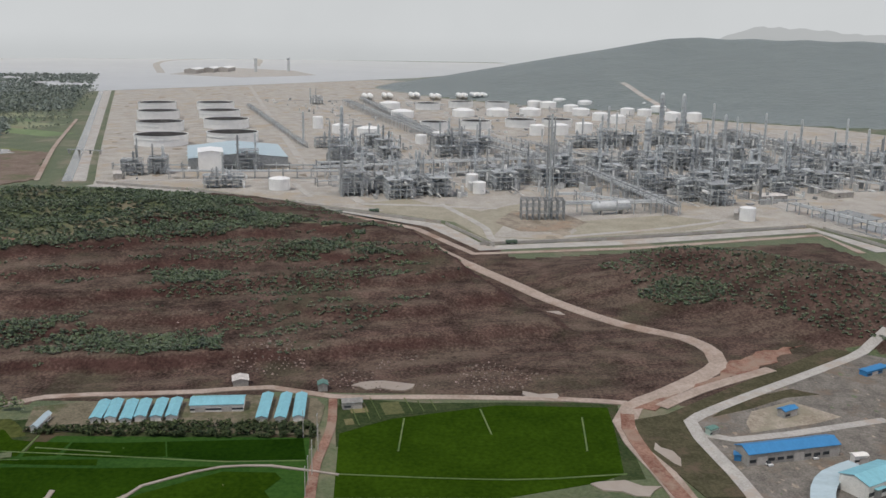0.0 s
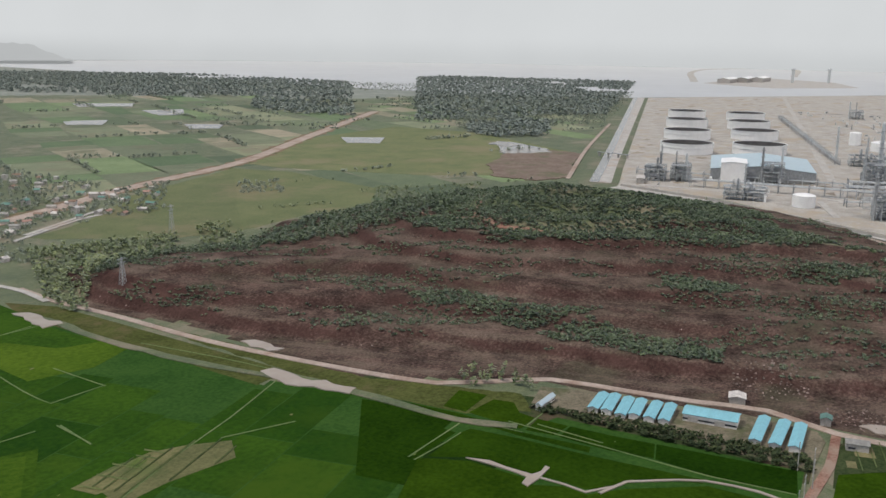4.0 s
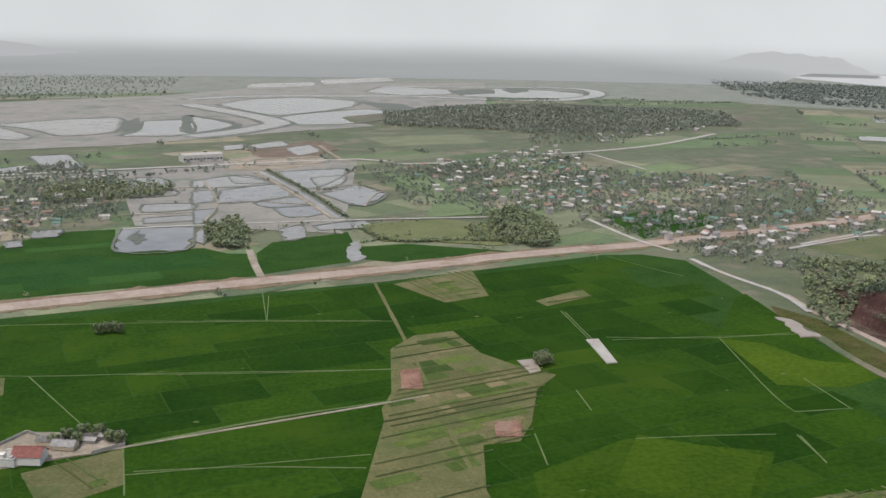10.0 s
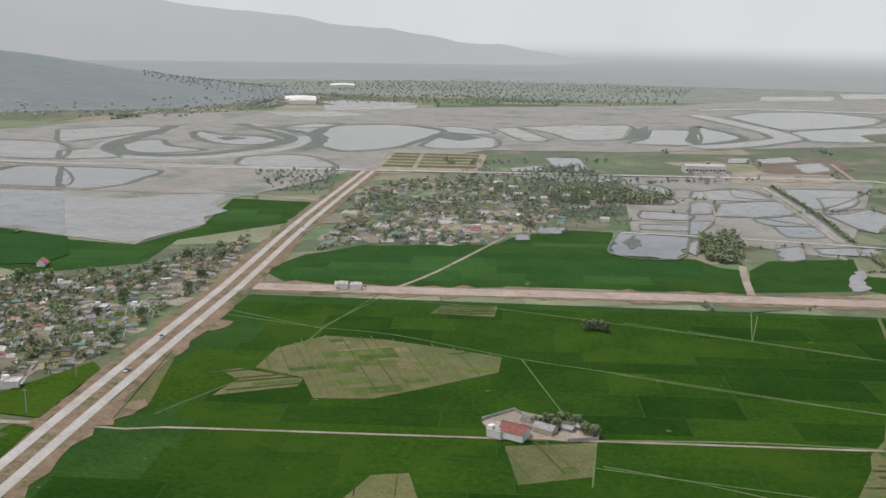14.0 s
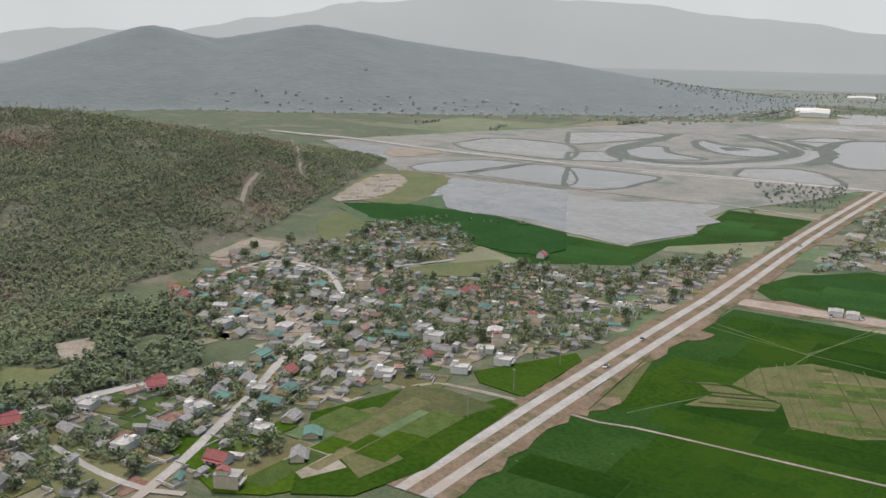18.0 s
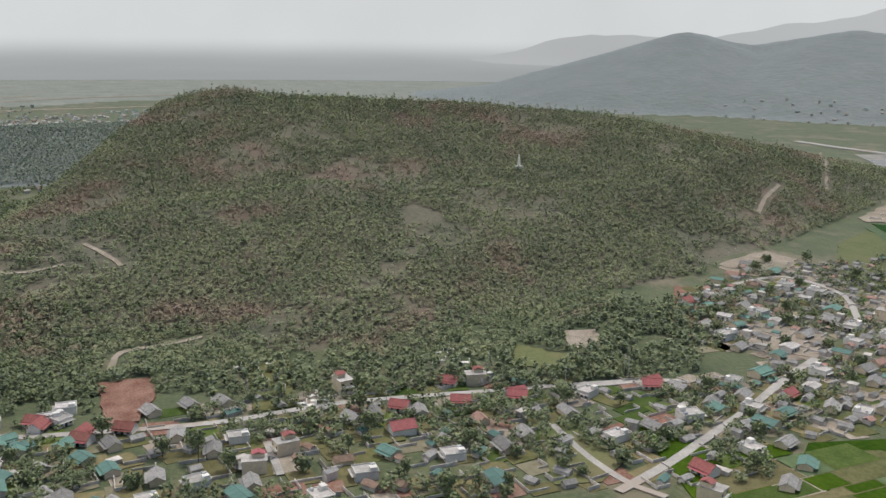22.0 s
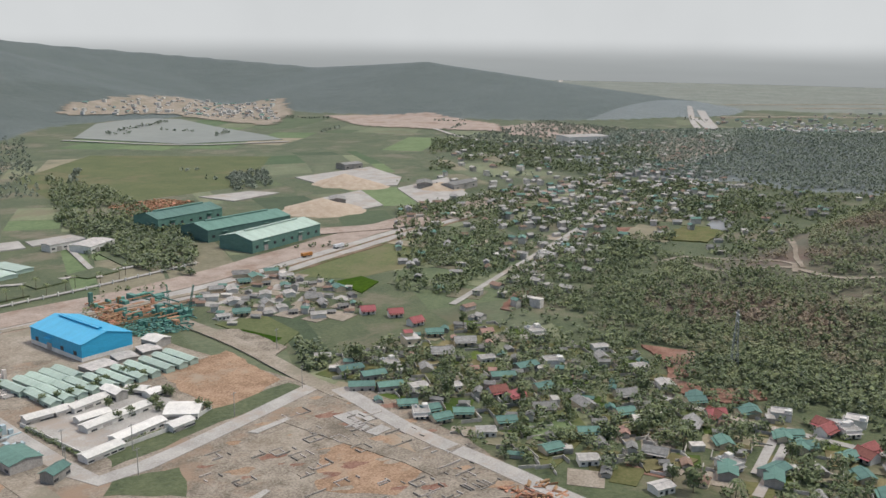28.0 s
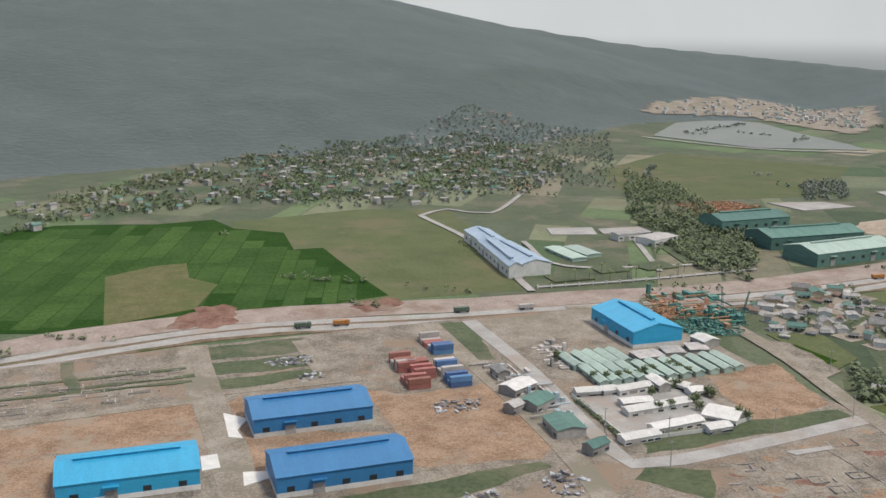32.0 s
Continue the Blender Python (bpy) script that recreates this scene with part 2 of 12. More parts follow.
RIDGES = {
    # ridge lines: bearing, distance, height, half width
    "quarry": [(51.5, 575, 2, 60), (47, 565, 16, 110), (37, 560, 17, 150), (29, 610, 28, 190), (24, 660, 48, 245),
               (19, 655, 45, 245), (15, 625, 37, 225), (7.7, 605, 29, 205), (5, 595, 30, 200), (0.8, 585, 15, 180), (-3, 580, 6, 120), (-9, 490, 5, 90)],
    "mound": [(352, 590, 3, 50), (349, 590, 11, 70), (345.3, 600, 21, 85), (341.8, 600, 21, 85), (336.6, 570, 23, 80), (329, 560, 21, 90)],
    "forest": [(203.7, 620, 2, 50), (197.5, 680, 6, 100), (191.4, 780, 17, 180), (186, 850, 38, 260), (183.4, 900, 50, 300), (178.4, 980, 82, 380),
               (176.8, 1000, 98, 420), (173.1, 1000, 88, 470), (166.5, 1000, 86, 480), (155.5, 1000, 74, 430), (149, 1020, 52, 330), (145.2, 1020, 36, 210), (141.2, 1010, 9, 80)],
    "spur": [(190, 620, 9, 150), (181, 700, 31, 250), (171, 720, 40, 290), (161, 740, 37, 250), (152, 800, 34, 220)],
    "knoll": [(199, 1300, 8, 180), (195, 1320, 17, 280), (191.2, 1340, 25, 370), (186, 1350, 27, 390), (180, 1400, 19, 300)],
    "woods": [(76, 1700, 8, 180), (69.3, 1800, 21, 300), (62.6, 1900, 9, 220)],
    "cape": [(353.9, 2950, 14, 90), (352.6, 2850, 45, 220), (351.2, 2780, 68, 380), (350, 2740, 88, 520), (348.3, 2700, 128, 700), (346.8, 2700, 142, 800), (336, 2700, 138, 950), (325, 2700, 145, 950)],
    "peaks": [(161, 2600, 3, 300), (157.3, 2600, 49, 450), (153, 2600, 118, 560), (150.8, 2600, 172, 640), (147.1, 2650, 138, 640), (141.8, 2600, 180, 700), (134.6, 2600, 127, 720),
              (128.2, 2600, 95, 650), (122, 2600, 46, 450), (119, 2600, 5, 250)],
    "massif": [(290, 1800, 200, 900), (275, 1950, 232, 980), (262, 2150, 255, 1080), (254, 2300, 258, 1080), (248, 2400, 214, 1000), (242.8, 2500, 170, 800), (234.9, 2600, 118, 680), (228.7, 2700, 92, 600)],
    "lowhill": [(228.7, 2700, 92, 600), (219.3, 2500, 63, 430), (213, 2300, 86, 520), (208, 2200, 62, 480), (201.4, 2100, 11, 280)],
}


def polar(bearing, d):
    return d * math.cos(radians(bearing)), d * math.sin(radians(bearing))


def waves(x, y, s):
    """Smooth uneven relief, about -1 to 1."""
    x, y = x / s, y / s
    return (np.sin(x + 1.7 * np.sin(0.63 * y + 0.4)) + np.sin(1.31 * y - 0.8 + 1.4 * np.sin(0.71 * x)) + 0.6 * np.sin(2.3 * x + 1.9 * y) + 0.5 * np.sin(3.7 * y - 2.9 * x)) / 3.1


def lattice(i, j):
    """A repeatable random value, 0 to 1, for each cell of a grid."""
    h = np.sin(i * 127.1 + j * 311.7) * 43758.5453
    return h - np.floor(h)


def rough(x, y, s, octaves=5):
    """Uneven natural relief, about -1 to 1: smaller and smaller swells on one another."""
    out, amp = np.zeros_like(x), 0.5
    for k in range(octaves):
        u, v = x / s + 17.3 * k, y / s - 9.1 * k
        u, v = 0.8 * u - 0.6 * v, 0.6 * u + 0.8 * v
        i, j = np.floor(u), np.floor(v)
        a, b = u - i, v - j
        a, b = a * a * (3 - 2 * a), b * b * (3 - 2 * b)
        g = (lattice(i, j) * (1 - a) + lattice(i + 1, j) * a) * (1 - b) + (lattice(i, j + 1) * (1 - a) + lattice(i + 1, j + 1) * a) * b
        out, amp, s = out + amp * (2 * g - 1), amp * 0.5, s * 0.5
    return out


def hill_height(name, x, y):
    best = np.zeros_like(x)
    row = [(*polar(b, d), h, w) for b, d, h, w in RIDGES[name]]
    swell = 0.10 * rough(x, y, 420, 4) if name in ("massif", "cape", "peaks", "lowhill", "forest") else 0.12 * waves(x, y, 55)
    for (x1, y1, h1, w1), (x2, y2, h2, w2) in zip(row, row[1:]):
        dx, dy = x2 - x1, y2 - y1
        t = np.clip(((x - x1) * dx + (y - y1) * dy) / (dx * dx + dy * dy), 0, 1)
        d = np.hypot(x - x1 - t * dx, y - y1 - t * dy)
        w = (w1 + t * (w2 - w1)) * (1 + swell)
        u = np.clip(1 - d / w, 0, 1)
        best = np.maximum(best, (h1 + t * (h2 - h1)) * np.where(u < 0.12, u * u / 0.24, u - 0.06) / 0.94)
    if name in ("massif", "lowhill"):  # the reservoir lies in a flat hollow
        best = best * np.clip((np.hypot(x - RESERVOIR_MID[0], y - RESERVOIR_MID[1]) - 210) / 260, 0, 1)
    if name in ("forest", "spur"):  # the hill ends along a straight western foot
        (ax, ay), (bx, by) = polar(203.5, 575), polar(188, 880)
        off = ((x - ax) * (by - ay) - (y - ay) * (bx - ax)) / math.hypot(bx - ax, by - ay)
        best = best * np.clip(off / 60 + 0.1 * waves(x, y, 30), 0, 1)
        (ax, ay), (bx, by) = (-488, 262), (-815, 735)  # and its northern end falls to the hamlet's edge
        off = ((y - ay) * (bx - ax) - (x - ax) * (by - ay)) / math.hypot(bx - ax, by - ay)
        best = best * np.clip(off / 110 + 0.05 * waves(x, y, 40), 0, 1)
    if name in ("quarry", "mound"):  # the rice plain stays level up to the foot road
        best = best * np.clip((x - 322) / 20 + np.clip((y - 500) / 40, 0, 1), 0, 1)
    if name == "quarry":
        near = np.full(x.shape, 1e9)
        for line in (QUARRY_ROAD, FOOT_ROAD):
            for (x1, y1), (x2, y2) in zip(line, line[1:]):
                dx, dy = x2 - x1, y2 - y1
                t = np.clip(((x - x1) * dx + (y - y1) * dy) / (dx * dx + dy * dy), 0, 1)
                near = np.minimum(near, np.hypot(x - x1 - t * dx, y - y1 - t * dy))
        (ax, ay), (bx, by) = QUARRY_ROAD[0], QUARRY_ROAD[4]  # level ground east of the road
        off = ((y - ay) * (bx - ax) - (x - ax) * (by - ay)) / math.hypot(bx - ax, by - ay)
        off = -off
        best = best * np.clip((near - 10) / 24, 0, 1) * np.clip((off - 6) / 40, 0, 1)
        k = best / 6.0 + 0.35 * rough(x, y, 90, 4) + 0.12 * waves(x, y, 17)
        step = np.floor(k) + np.clip((k - np.floor(k)) * 3.6 - 1.5, 0, 1)
        best = np.where(best > 0.3, np.maximum(0.3 * best + 0.7 * 6.0 * step + 1.3 * rough(x, y, 14, 3), 0), best)
    elif name in ("forest", "spur", "knoll", "woods", "mound"):
        best = best * (1 + 0.07 * rough(x, y, 150)) + np.clip(best, 0, 6) / 6 * (1.0 * waves(x, y, 24) + 2.2 * rough(x, y, 45, 4))
        best = np.maximum(best, 0)
    else:
        fold = 1 - np.abs(rough(x, y, 260, 4)) * 1.6
        best = best * (1 + 0.02 * (fold - 0.7) * np.clip(best / 40, 0, 1) * np.clip(1.6 - best / 120, 0.15, 1)) + np.clip(best / 20, 0, 1) * 0.35 * rough(x, y, 60, 3)
        best = np.maximum(best, 0)
    return best


def height(x, y):
    x, y = np.asarray(x, float), np.asarray(y, float)
    out = np.zeros_like(x)
    for name in RIDGES:
        out = np.maximum(out, hill_height(name, x, y))
    return out


GROW = np.cumsum(4.5 * 1.025 ** np.arange(1, 111))
GROW = 1102.5 + GROW * (4950 - 1102.5) / GROW[-1]
AXIS = np.concatenate([-GROW[::-1], np.arange(-1102.5, 1103, 4.5), GROW])
RELIEF = height(*np.meshgrid(AXIS, AXIS, indexing="ij"))


def relief(x, y):
    """Height of the ground sheet itself at the given points."""
    i, j = (np.clip(np.searchsorted(AXIS, c) - 1, 0, len(AXIS) - 2) for c in (x, y))
    a, b = (x - AXIS[i]) / (AXIS[i + 1] - AXIS[i]), (y - AXIS[j]) / (AXIS[j + 1] - AXIS[j])
    return (RELIEF[i, j] * (1 - a) + RELIEF[i + 1, j] * a) * (1 - b) + (RELIEF[i, j + 1] * (1 - a) + RELIEF[i + 1, j + 1] * a) * b


def cell(c):
    i = max(0, min(len(AXIS) - 2, int(np.searchsorted(AXIS, c)) - 1))
    return i, (c - AXIS[i]) / (AXIS[i + 1] - AXIS[i])


def ground_z(x, y):
    (i, a), (j, b) = cell(x), cell(y)
    return float((RELIEF[i, j] * (1 - a) + RELIEF[i + 1, j] * a) * (1 - b) + (RELIEF[i, j + 1] * (1 - a) + RELIEF[i + 1, j + 1] * a) * b)


def inside(poly, x, y):
    """Which of the points lie within the polygon."""
    hit = np.zeros(x.shape, bool)
    for (x1, y1), (x2, y2) in zip(poly, poly[1:] + poly[:1]):
        if y1 != y2:
            hit ^= ((y1 > y) != (y2 > y)) & (x < (x2 - x1) * (y - y1) / (y2 - y1) + x1)
    return hit


def mesh_object(name, verts, faces, mats, parent=None, smooth=False):
    me = bpy.data.meshes.new(name)
    me.from_pydata(verts, [], faces)
    for m in mats if isinstance(mats, (list, tuple)) else [mats]:
        me.materials.append(m)
    if smooth:
        me.polygons.foreach_set("use_smooth", np.ones(len(me.polygons), bool))
    me.update()
    ob = new(name, me)
    ob.parent = parent
    return ob


QUARRY_SOIL = [(411.6, 276.2), (364.9, 178.4), (384.3, 43.2), (376.9, -75.4), (385.4, -96.2), (414.1, -119.3), (441.8, -123.8), (471.8, -101), (527.3, -57.1), (600.6, -20.6), (643.5, 9.3), (734.7, 99), (861.9, 300.7), (852.1, 409.1)]
QUARRY_WEST = [(331, 422), (345.1, 361.3), (327.8, 238.4), (388.2, 135.8), (756.5, 280.6), (734.9, 357.2), (565.6, 323.8), (499, 381.6), (424.4, 478.6), (367.1, 456.5)]
EAST_SOIL = [(626, -28.9), (699.6, -275.8), (630.5, -298.8), (468.6, -226.6), (432.1, -178.8), (393.6, -134.8), (414.7, -131), (451.1, -140.1), (473.3, -130.4), (496.4, -96.7), (539.3, -58.3)]


def build_ground():
    n = len(AXIS)
    gx, gy = np.meshgrid(AXIS, AXIS, indexing="ij")
    gz = RELIEF
    co = np.stack([gx, gy, gz], -1).reshape(-1, 3)
    i, j = np.meshgrid(np.arange(n - 1), np.arange(n - 1), indexing="ij")
    a = (i * n + j).ravel()
    quads = np.stack([a, a + n, a + n + 1, a + 1], 1)
    me = bpy.data.meshes.new("ground")
    me.vertices.add(len(co))
    me.vertices.foreach_set("co", co.ravel())
    me.loops.add(quads.size)
    me.loops.foreach_set("vertex_index", quads.ravel())
    me.polygons.add(len(quads))
    me.polygons.foreach_set("loop_start", np.arange(0, quads.size, 4))
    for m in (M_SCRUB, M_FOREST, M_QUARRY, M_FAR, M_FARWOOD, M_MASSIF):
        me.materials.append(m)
    c = co[quads].mean(1)
    x, y, z = c[:, 0], c[:, 1], c[:, 2]
    r = np.hypot(x, y)
    # ground beyond about 2300 m takes the haze-tinted plain colour
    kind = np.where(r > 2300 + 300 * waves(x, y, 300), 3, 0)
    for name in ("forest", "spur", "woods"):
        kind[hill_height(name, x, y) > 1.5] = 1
    # the knoll's ground takes the haze-paled slope colour too
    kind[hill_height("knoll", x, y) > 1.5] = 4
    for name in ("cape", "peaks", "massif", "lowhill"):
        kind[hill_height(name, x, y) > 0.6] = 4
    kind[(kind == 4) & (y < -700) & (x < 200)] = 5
    q = hill_height("quarry", x, y)
    kind[inside(QUARRY_SOIL, x, y) | inside(QUARRY_WEST, x, y) | (q > 2.0) | inside(EAST_SOIL, x, y) | (hill_height("mound", x, y) > 1.5)] = 2
    kind[(q > 33 + 6 * waves(x, y, 28)) & (kind == 2)] = 0
    near = np.full(x.shape, 1e9)
    for (x1, y1), (x2, y2) in zip(QUARRY_ROAD[:8], QUARRY_ROAD[1:]):
        dx, dy = x2 - x1, y2 - y1
        t = np.clip(((x - x1) * dx + (y - y1) * dy) / (dx * dx + dy * dy), 0, 1)
        near = np.minimum(near, np.hypot(x - x1 - t * dx, y - y1 - t * dy))
    kind[near < 38 + 8 * waves(x, y, 20)] = 2
    me.polygons.foreach_set("material_index", kind.astype(np.int32))
    me.polygons.foreach_set("use_smooth", np.ones(len(quads), bool))
    me.update()
    me.validate()
    ob = new("ground", me)
    tagged(ob, "wide plain of scrub grass, bare soil and wooded hills", "ground", kind="structure")


build_ground()


def build_backdrop():
    """Far hazy land and sky painted as glow: a shallow rim that rises into a tall pale ring round the plain."""
    bm = bmesh.new()
    n = 120
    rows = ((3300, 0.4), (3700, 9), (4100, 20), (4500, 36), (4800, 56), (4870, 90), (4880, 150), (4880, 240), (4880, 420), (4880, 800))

    def at(k, r, z):
        bearing = 360 * k / n
        if z < 80 and (bearing > 354 or bearing < 57):  # open sea: the rim stays below the water
            r, z = (4750, -20) if z < 50 else (4840, 6)
        return r * math.cos(radians(bearing)), r * math.sin(radians(bearing)), z + (r - 3300) * 0.0001
    ring = [[bm.verts.new(at(k, r, z)) for k in range(n)] for r, z in rows]
    for lo, hi in zip(ring, ring[1:]):
        for k in range(n):
            bm.faces.new((lo[k], lo[(k + 1) % n], hi[(k + 1) % n], hi[k]))
    me = bpy.data.meshes.new("backdrop")
    bm.to_mesh(me)
    bm.free()
    me.materials.append(glow("glowing_haze", (0.36, 0.38, 0.385), (0.68, 0.70, 0.71), 0, 140))
    tagged(new("backdrop", me), "glowing backdrop of pale grey overcast sky and hazy land", "sky", kind="structure")


build_backdrop()


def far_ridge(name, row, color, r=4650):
    """A faint mountain on the horizon, haze painted into its glow, part of the distant backdrop."""
    m = glow("haze_glow_" + name, tuple(c * 0.95 for c in color), color, 60, 320)
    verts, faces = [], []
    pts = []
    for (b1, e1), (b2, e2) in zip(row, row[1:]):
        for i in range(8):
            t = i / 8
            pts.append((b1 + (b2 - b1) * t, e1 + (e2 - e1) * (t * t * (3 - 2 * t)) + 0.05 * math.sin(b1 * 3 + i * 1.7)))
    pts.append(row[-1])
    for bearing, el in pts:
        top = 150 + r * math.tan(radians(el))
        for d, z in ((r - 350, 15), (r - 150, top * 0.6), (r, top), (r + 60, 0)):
            x, y = polar(bearing, d)
            verts.append((x, y, z))
    for k in range(len(pts) - 1):
        for e in range(3):
            a = 4 * k + e
            faces.append((a, a + 4, a + 5, a + 1))
    tagged(mesh_object(name, verts, faces, m, smooth=True), "faint grey mountain, its haze painted as glow", "mountain", kind="structure")


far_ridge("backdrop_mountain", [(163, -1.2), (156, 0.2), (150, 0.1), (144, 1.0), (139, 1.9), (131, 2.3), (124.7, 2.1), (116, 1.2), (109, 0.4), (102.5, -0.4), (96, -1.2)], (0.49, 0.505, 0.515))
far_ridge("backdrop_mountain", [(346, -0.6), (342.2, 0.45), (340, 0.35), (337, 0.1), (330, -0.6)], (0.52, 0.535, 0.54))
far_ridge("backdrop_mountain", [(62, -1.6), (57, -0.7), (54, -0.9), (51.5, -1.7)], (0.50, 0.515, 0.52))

# ---------------------------------------------------------------- sheets and ribbons on the ground


LAYER = [0]
LIFT = 0.001


def sheet(name, poly, mat, z=0.08, label="", category="", kind="structure", group=""):
    """A flat piece of ground cover with its own thin edge; each lies a few millimetres above the last."""
    LAYER[0] += 1
    z = z * 0.5 + LIFT * LAYER[0]
    bm = bmesh.new()
    top = [bm.verts.new((x, y, z)) for x, y in poly]
    face = bm.faces.new(top)
    face.normal_update()
    if face.normal.z < 0 or sum((x2 - x1) * (y2 + y1) for (x1, y1), (x2, y2) in zip(poly, poly[1:] + poly[:1])) > 0:
        face.normal_flip()
    bmesh.ops.triangulate(bm, faces=[face])
    low = [bm.verts.new((x, y, -0.4)) for x, y in poly]
    n = len(poly)
    for k in range(n):
        bm.faces.new((top[k], top[(k + 1) % n], low[(k + 1) % n], low[k]))
    bmesh.ops.recalc_face_normals(bm, faces=bm.faces)
    me = bpy.data.meshes.new(name)
    bm.to_mesh(me)
    bm.free()
    me.materials.append(mat)
    return tagged(new(name, me), label, category, group, kind)


def smooth_line(pts, step=12.0):
    out = []
    p = [Vector((x, y, 0)) for x, y in pts]
    for k in range(len(p) - 1):
        a, b = p[k], p[k + 1]
        pa, pb = p[k - 1] if k else 2 * a - b, p[k + 2] if k + 2 < len(p) else 2 * b - a
        n = max(1, min(40, int((b - a).length / step)))
        for i in range(n):
            t = i / n
            out.append(0.5 * ((2 * a) + (b - pa) * t + (2 * pa - 5 * a + 4 * b - pb) * t * t + (3 * a - pa - 3 * b + pb) * t ** 3))
    out.append(p[-1])
    return out


def ribbon(name, pts, width, mat, z=0.25, label="", category="road", step=12.0, side=0.0, wobble=0.0, straight=False, kind="structure"):
    line = [Vector((x, y, 0)) for x, y in pts] if straight else smooth_line(pts, step)
    LAYER[0] += 1
    z = z * 0.5 + LIFT * LAYER[0]
    verts, faces = [], []
    rnd = random.Random(len(pts) * 7 + int(width * 10))
    for k, c in enumerate(line):
        way = (line[min(k + 1, len(line) - 1)] - line[max(k - 1, 0)]).normalized()
        nrm = Vector((-way.y, way.x, 0))
        wl, wr = (width / 2 * (1 + wobble * rnd.uniform(-1, 1)) for _ in range(2))
        for off, dz in ((wl, -0.35), (wl, 0), (-wr, 0), (-wr, -0.35)):
            q = c + nrm * (off + side)
            verts.append((q.x, q.y, ground_z(q.x, q.y) + z + dz))
    for k in range(len(line) - 1):
        a = 4 * k
        for e in range(3):
            faces.append((a + e, a + e + 1, a + e + 5, a + e + 4))
    ob = mesh_object(name, verts, faces, mat)
    return tagged(ob, label, category, kind=kind)


def along(pts, d, side=0.0):
    """Points every d metres along a line, with the heading."""
    line = [Vector((x, y, 0)) for x, y in pts]
    out, left = [], 0.0
    for a, b in zip(line, line[1:]):
        way = (b - a).normalized()
        s = left
        while s < (b - a).length:
            q = a + way * s + Vector((-way.y, way.x, 0)) * side
            out.append((q.x, q.y, math.atan2(way.y, way.x)))
            s += d
        left = s - (b - a).length
    return out


def ragged(poly, seed=1, amp=0.09):
    """The same outline with an uneven, natural edge."""
    rnd = random.Random(seed)
    out = []
    for (x1, y1), (x2, y2) in zip(poly, poly[1:] + poly[:1]):
        L = math.hypot(x2 - x1, y2 - y1)
        n = max(2, min(9, int(L / 5)))
        for i in range(n):
            t, o = i / n, rnd.uniform(-amp, amp) * min(L, 14) * (1 if i else 0.5)
            out.append((x1 + (x2 - x1) * t - (y2 - y1) / L * o, y1 + (y2 - y1) * t + (x2 - x1) / L * o))
    return out


def blotches(name, region, count, mats, size, seed, label, category="ground", z=0.1, flat=0.6, turn=0.0):
    """Irregular stains and patches of other soil or growth, joined by kind."""
    rng = np.random.default_rng(seed)
    xs, ys = np.array([p[0] for p in region]), np.array([p[1] for p in region])
    x, y = rng.uniform(xs.min(), xs.max(), count * 4), rng.uniform(ys.min(), ys.max(), count * 4)
    ok = inside(region, x, y) & (relief(x, y) < 0.05)
    x, y = x[ok][:count], y[ok][:count]
    groups = [([], []) for _ in mats]
    base = z * 0.5 + LIFT * LAYER[0]
    c, s = math.cos(turn), math.sin(turn)
    for i, (a, b) in enumerate(zip(x, y)):
        v, f = groups[i % len(mats)]
        n, r = 11, rng.uniform(*size)
        k = len(v)
        zz = base + LIFT + i * 0.0004
        v.append((float(a), float(b), zz))
        for e in range(n):
            q = r * rng.uniform(0.5, 1.15)
            p, w = q * math.cos(math.tau * e / n), q * flat * math.sin(math.tau * e / n)
            v.append((float(a + p * c - w * s), float(b + p * s + w * c), zz))
        f.extend((k, k + 1 + e, k + 1 + (e + 1) % n) for e in range(n))
    LAYER[0] += 2 + int(len(x) * 0.0004 / LIFT)
    for g, m in zip(groups, mats):
        if g[0]:
            tagged(mesh_object(name, g[0], g[1], m), label, category, kind="stuff")


def drape(name, region, mat, step, label, category="ground", lift=1.2):
    """Ground cover that follows a slope."""
    xs, ys = [p[0] for p in region], [p[1] for p in region]
    gx, gy = np.meshgrid(np.arange(min(xs), max(xs), step), np.arange(min(ys), max(ys), step), indexing="ij")
    gx, gy = gx + 0.3 * step * np.sin(gy * 1.7), gy + 0.3 * step * np.sin(gx * 1.3)
    gz = relief(gx, gy) + lift
    ok = inside(region, gx, gy)
    n = gx.shape[1]
    faces = [(i * n + j, (i + 1) * n + j, (i + 1) * n + j + 1, i * n + j + 1) for i in range(gx.shape[0] - 1) for j in range(n - 1) if ok[i, j] and ok[i + 1, j + 1]]
    if faces:
        ob = mesh_object(name, np.stack([gx, gy, gz], -1).reshape(-1, 3).tolist(), faces, mat, smooth=True)
        tagged(ob, label, category, kind="structure")


# ---------------------------------------------------------------- patchwork of distant fields
HEDGES = []


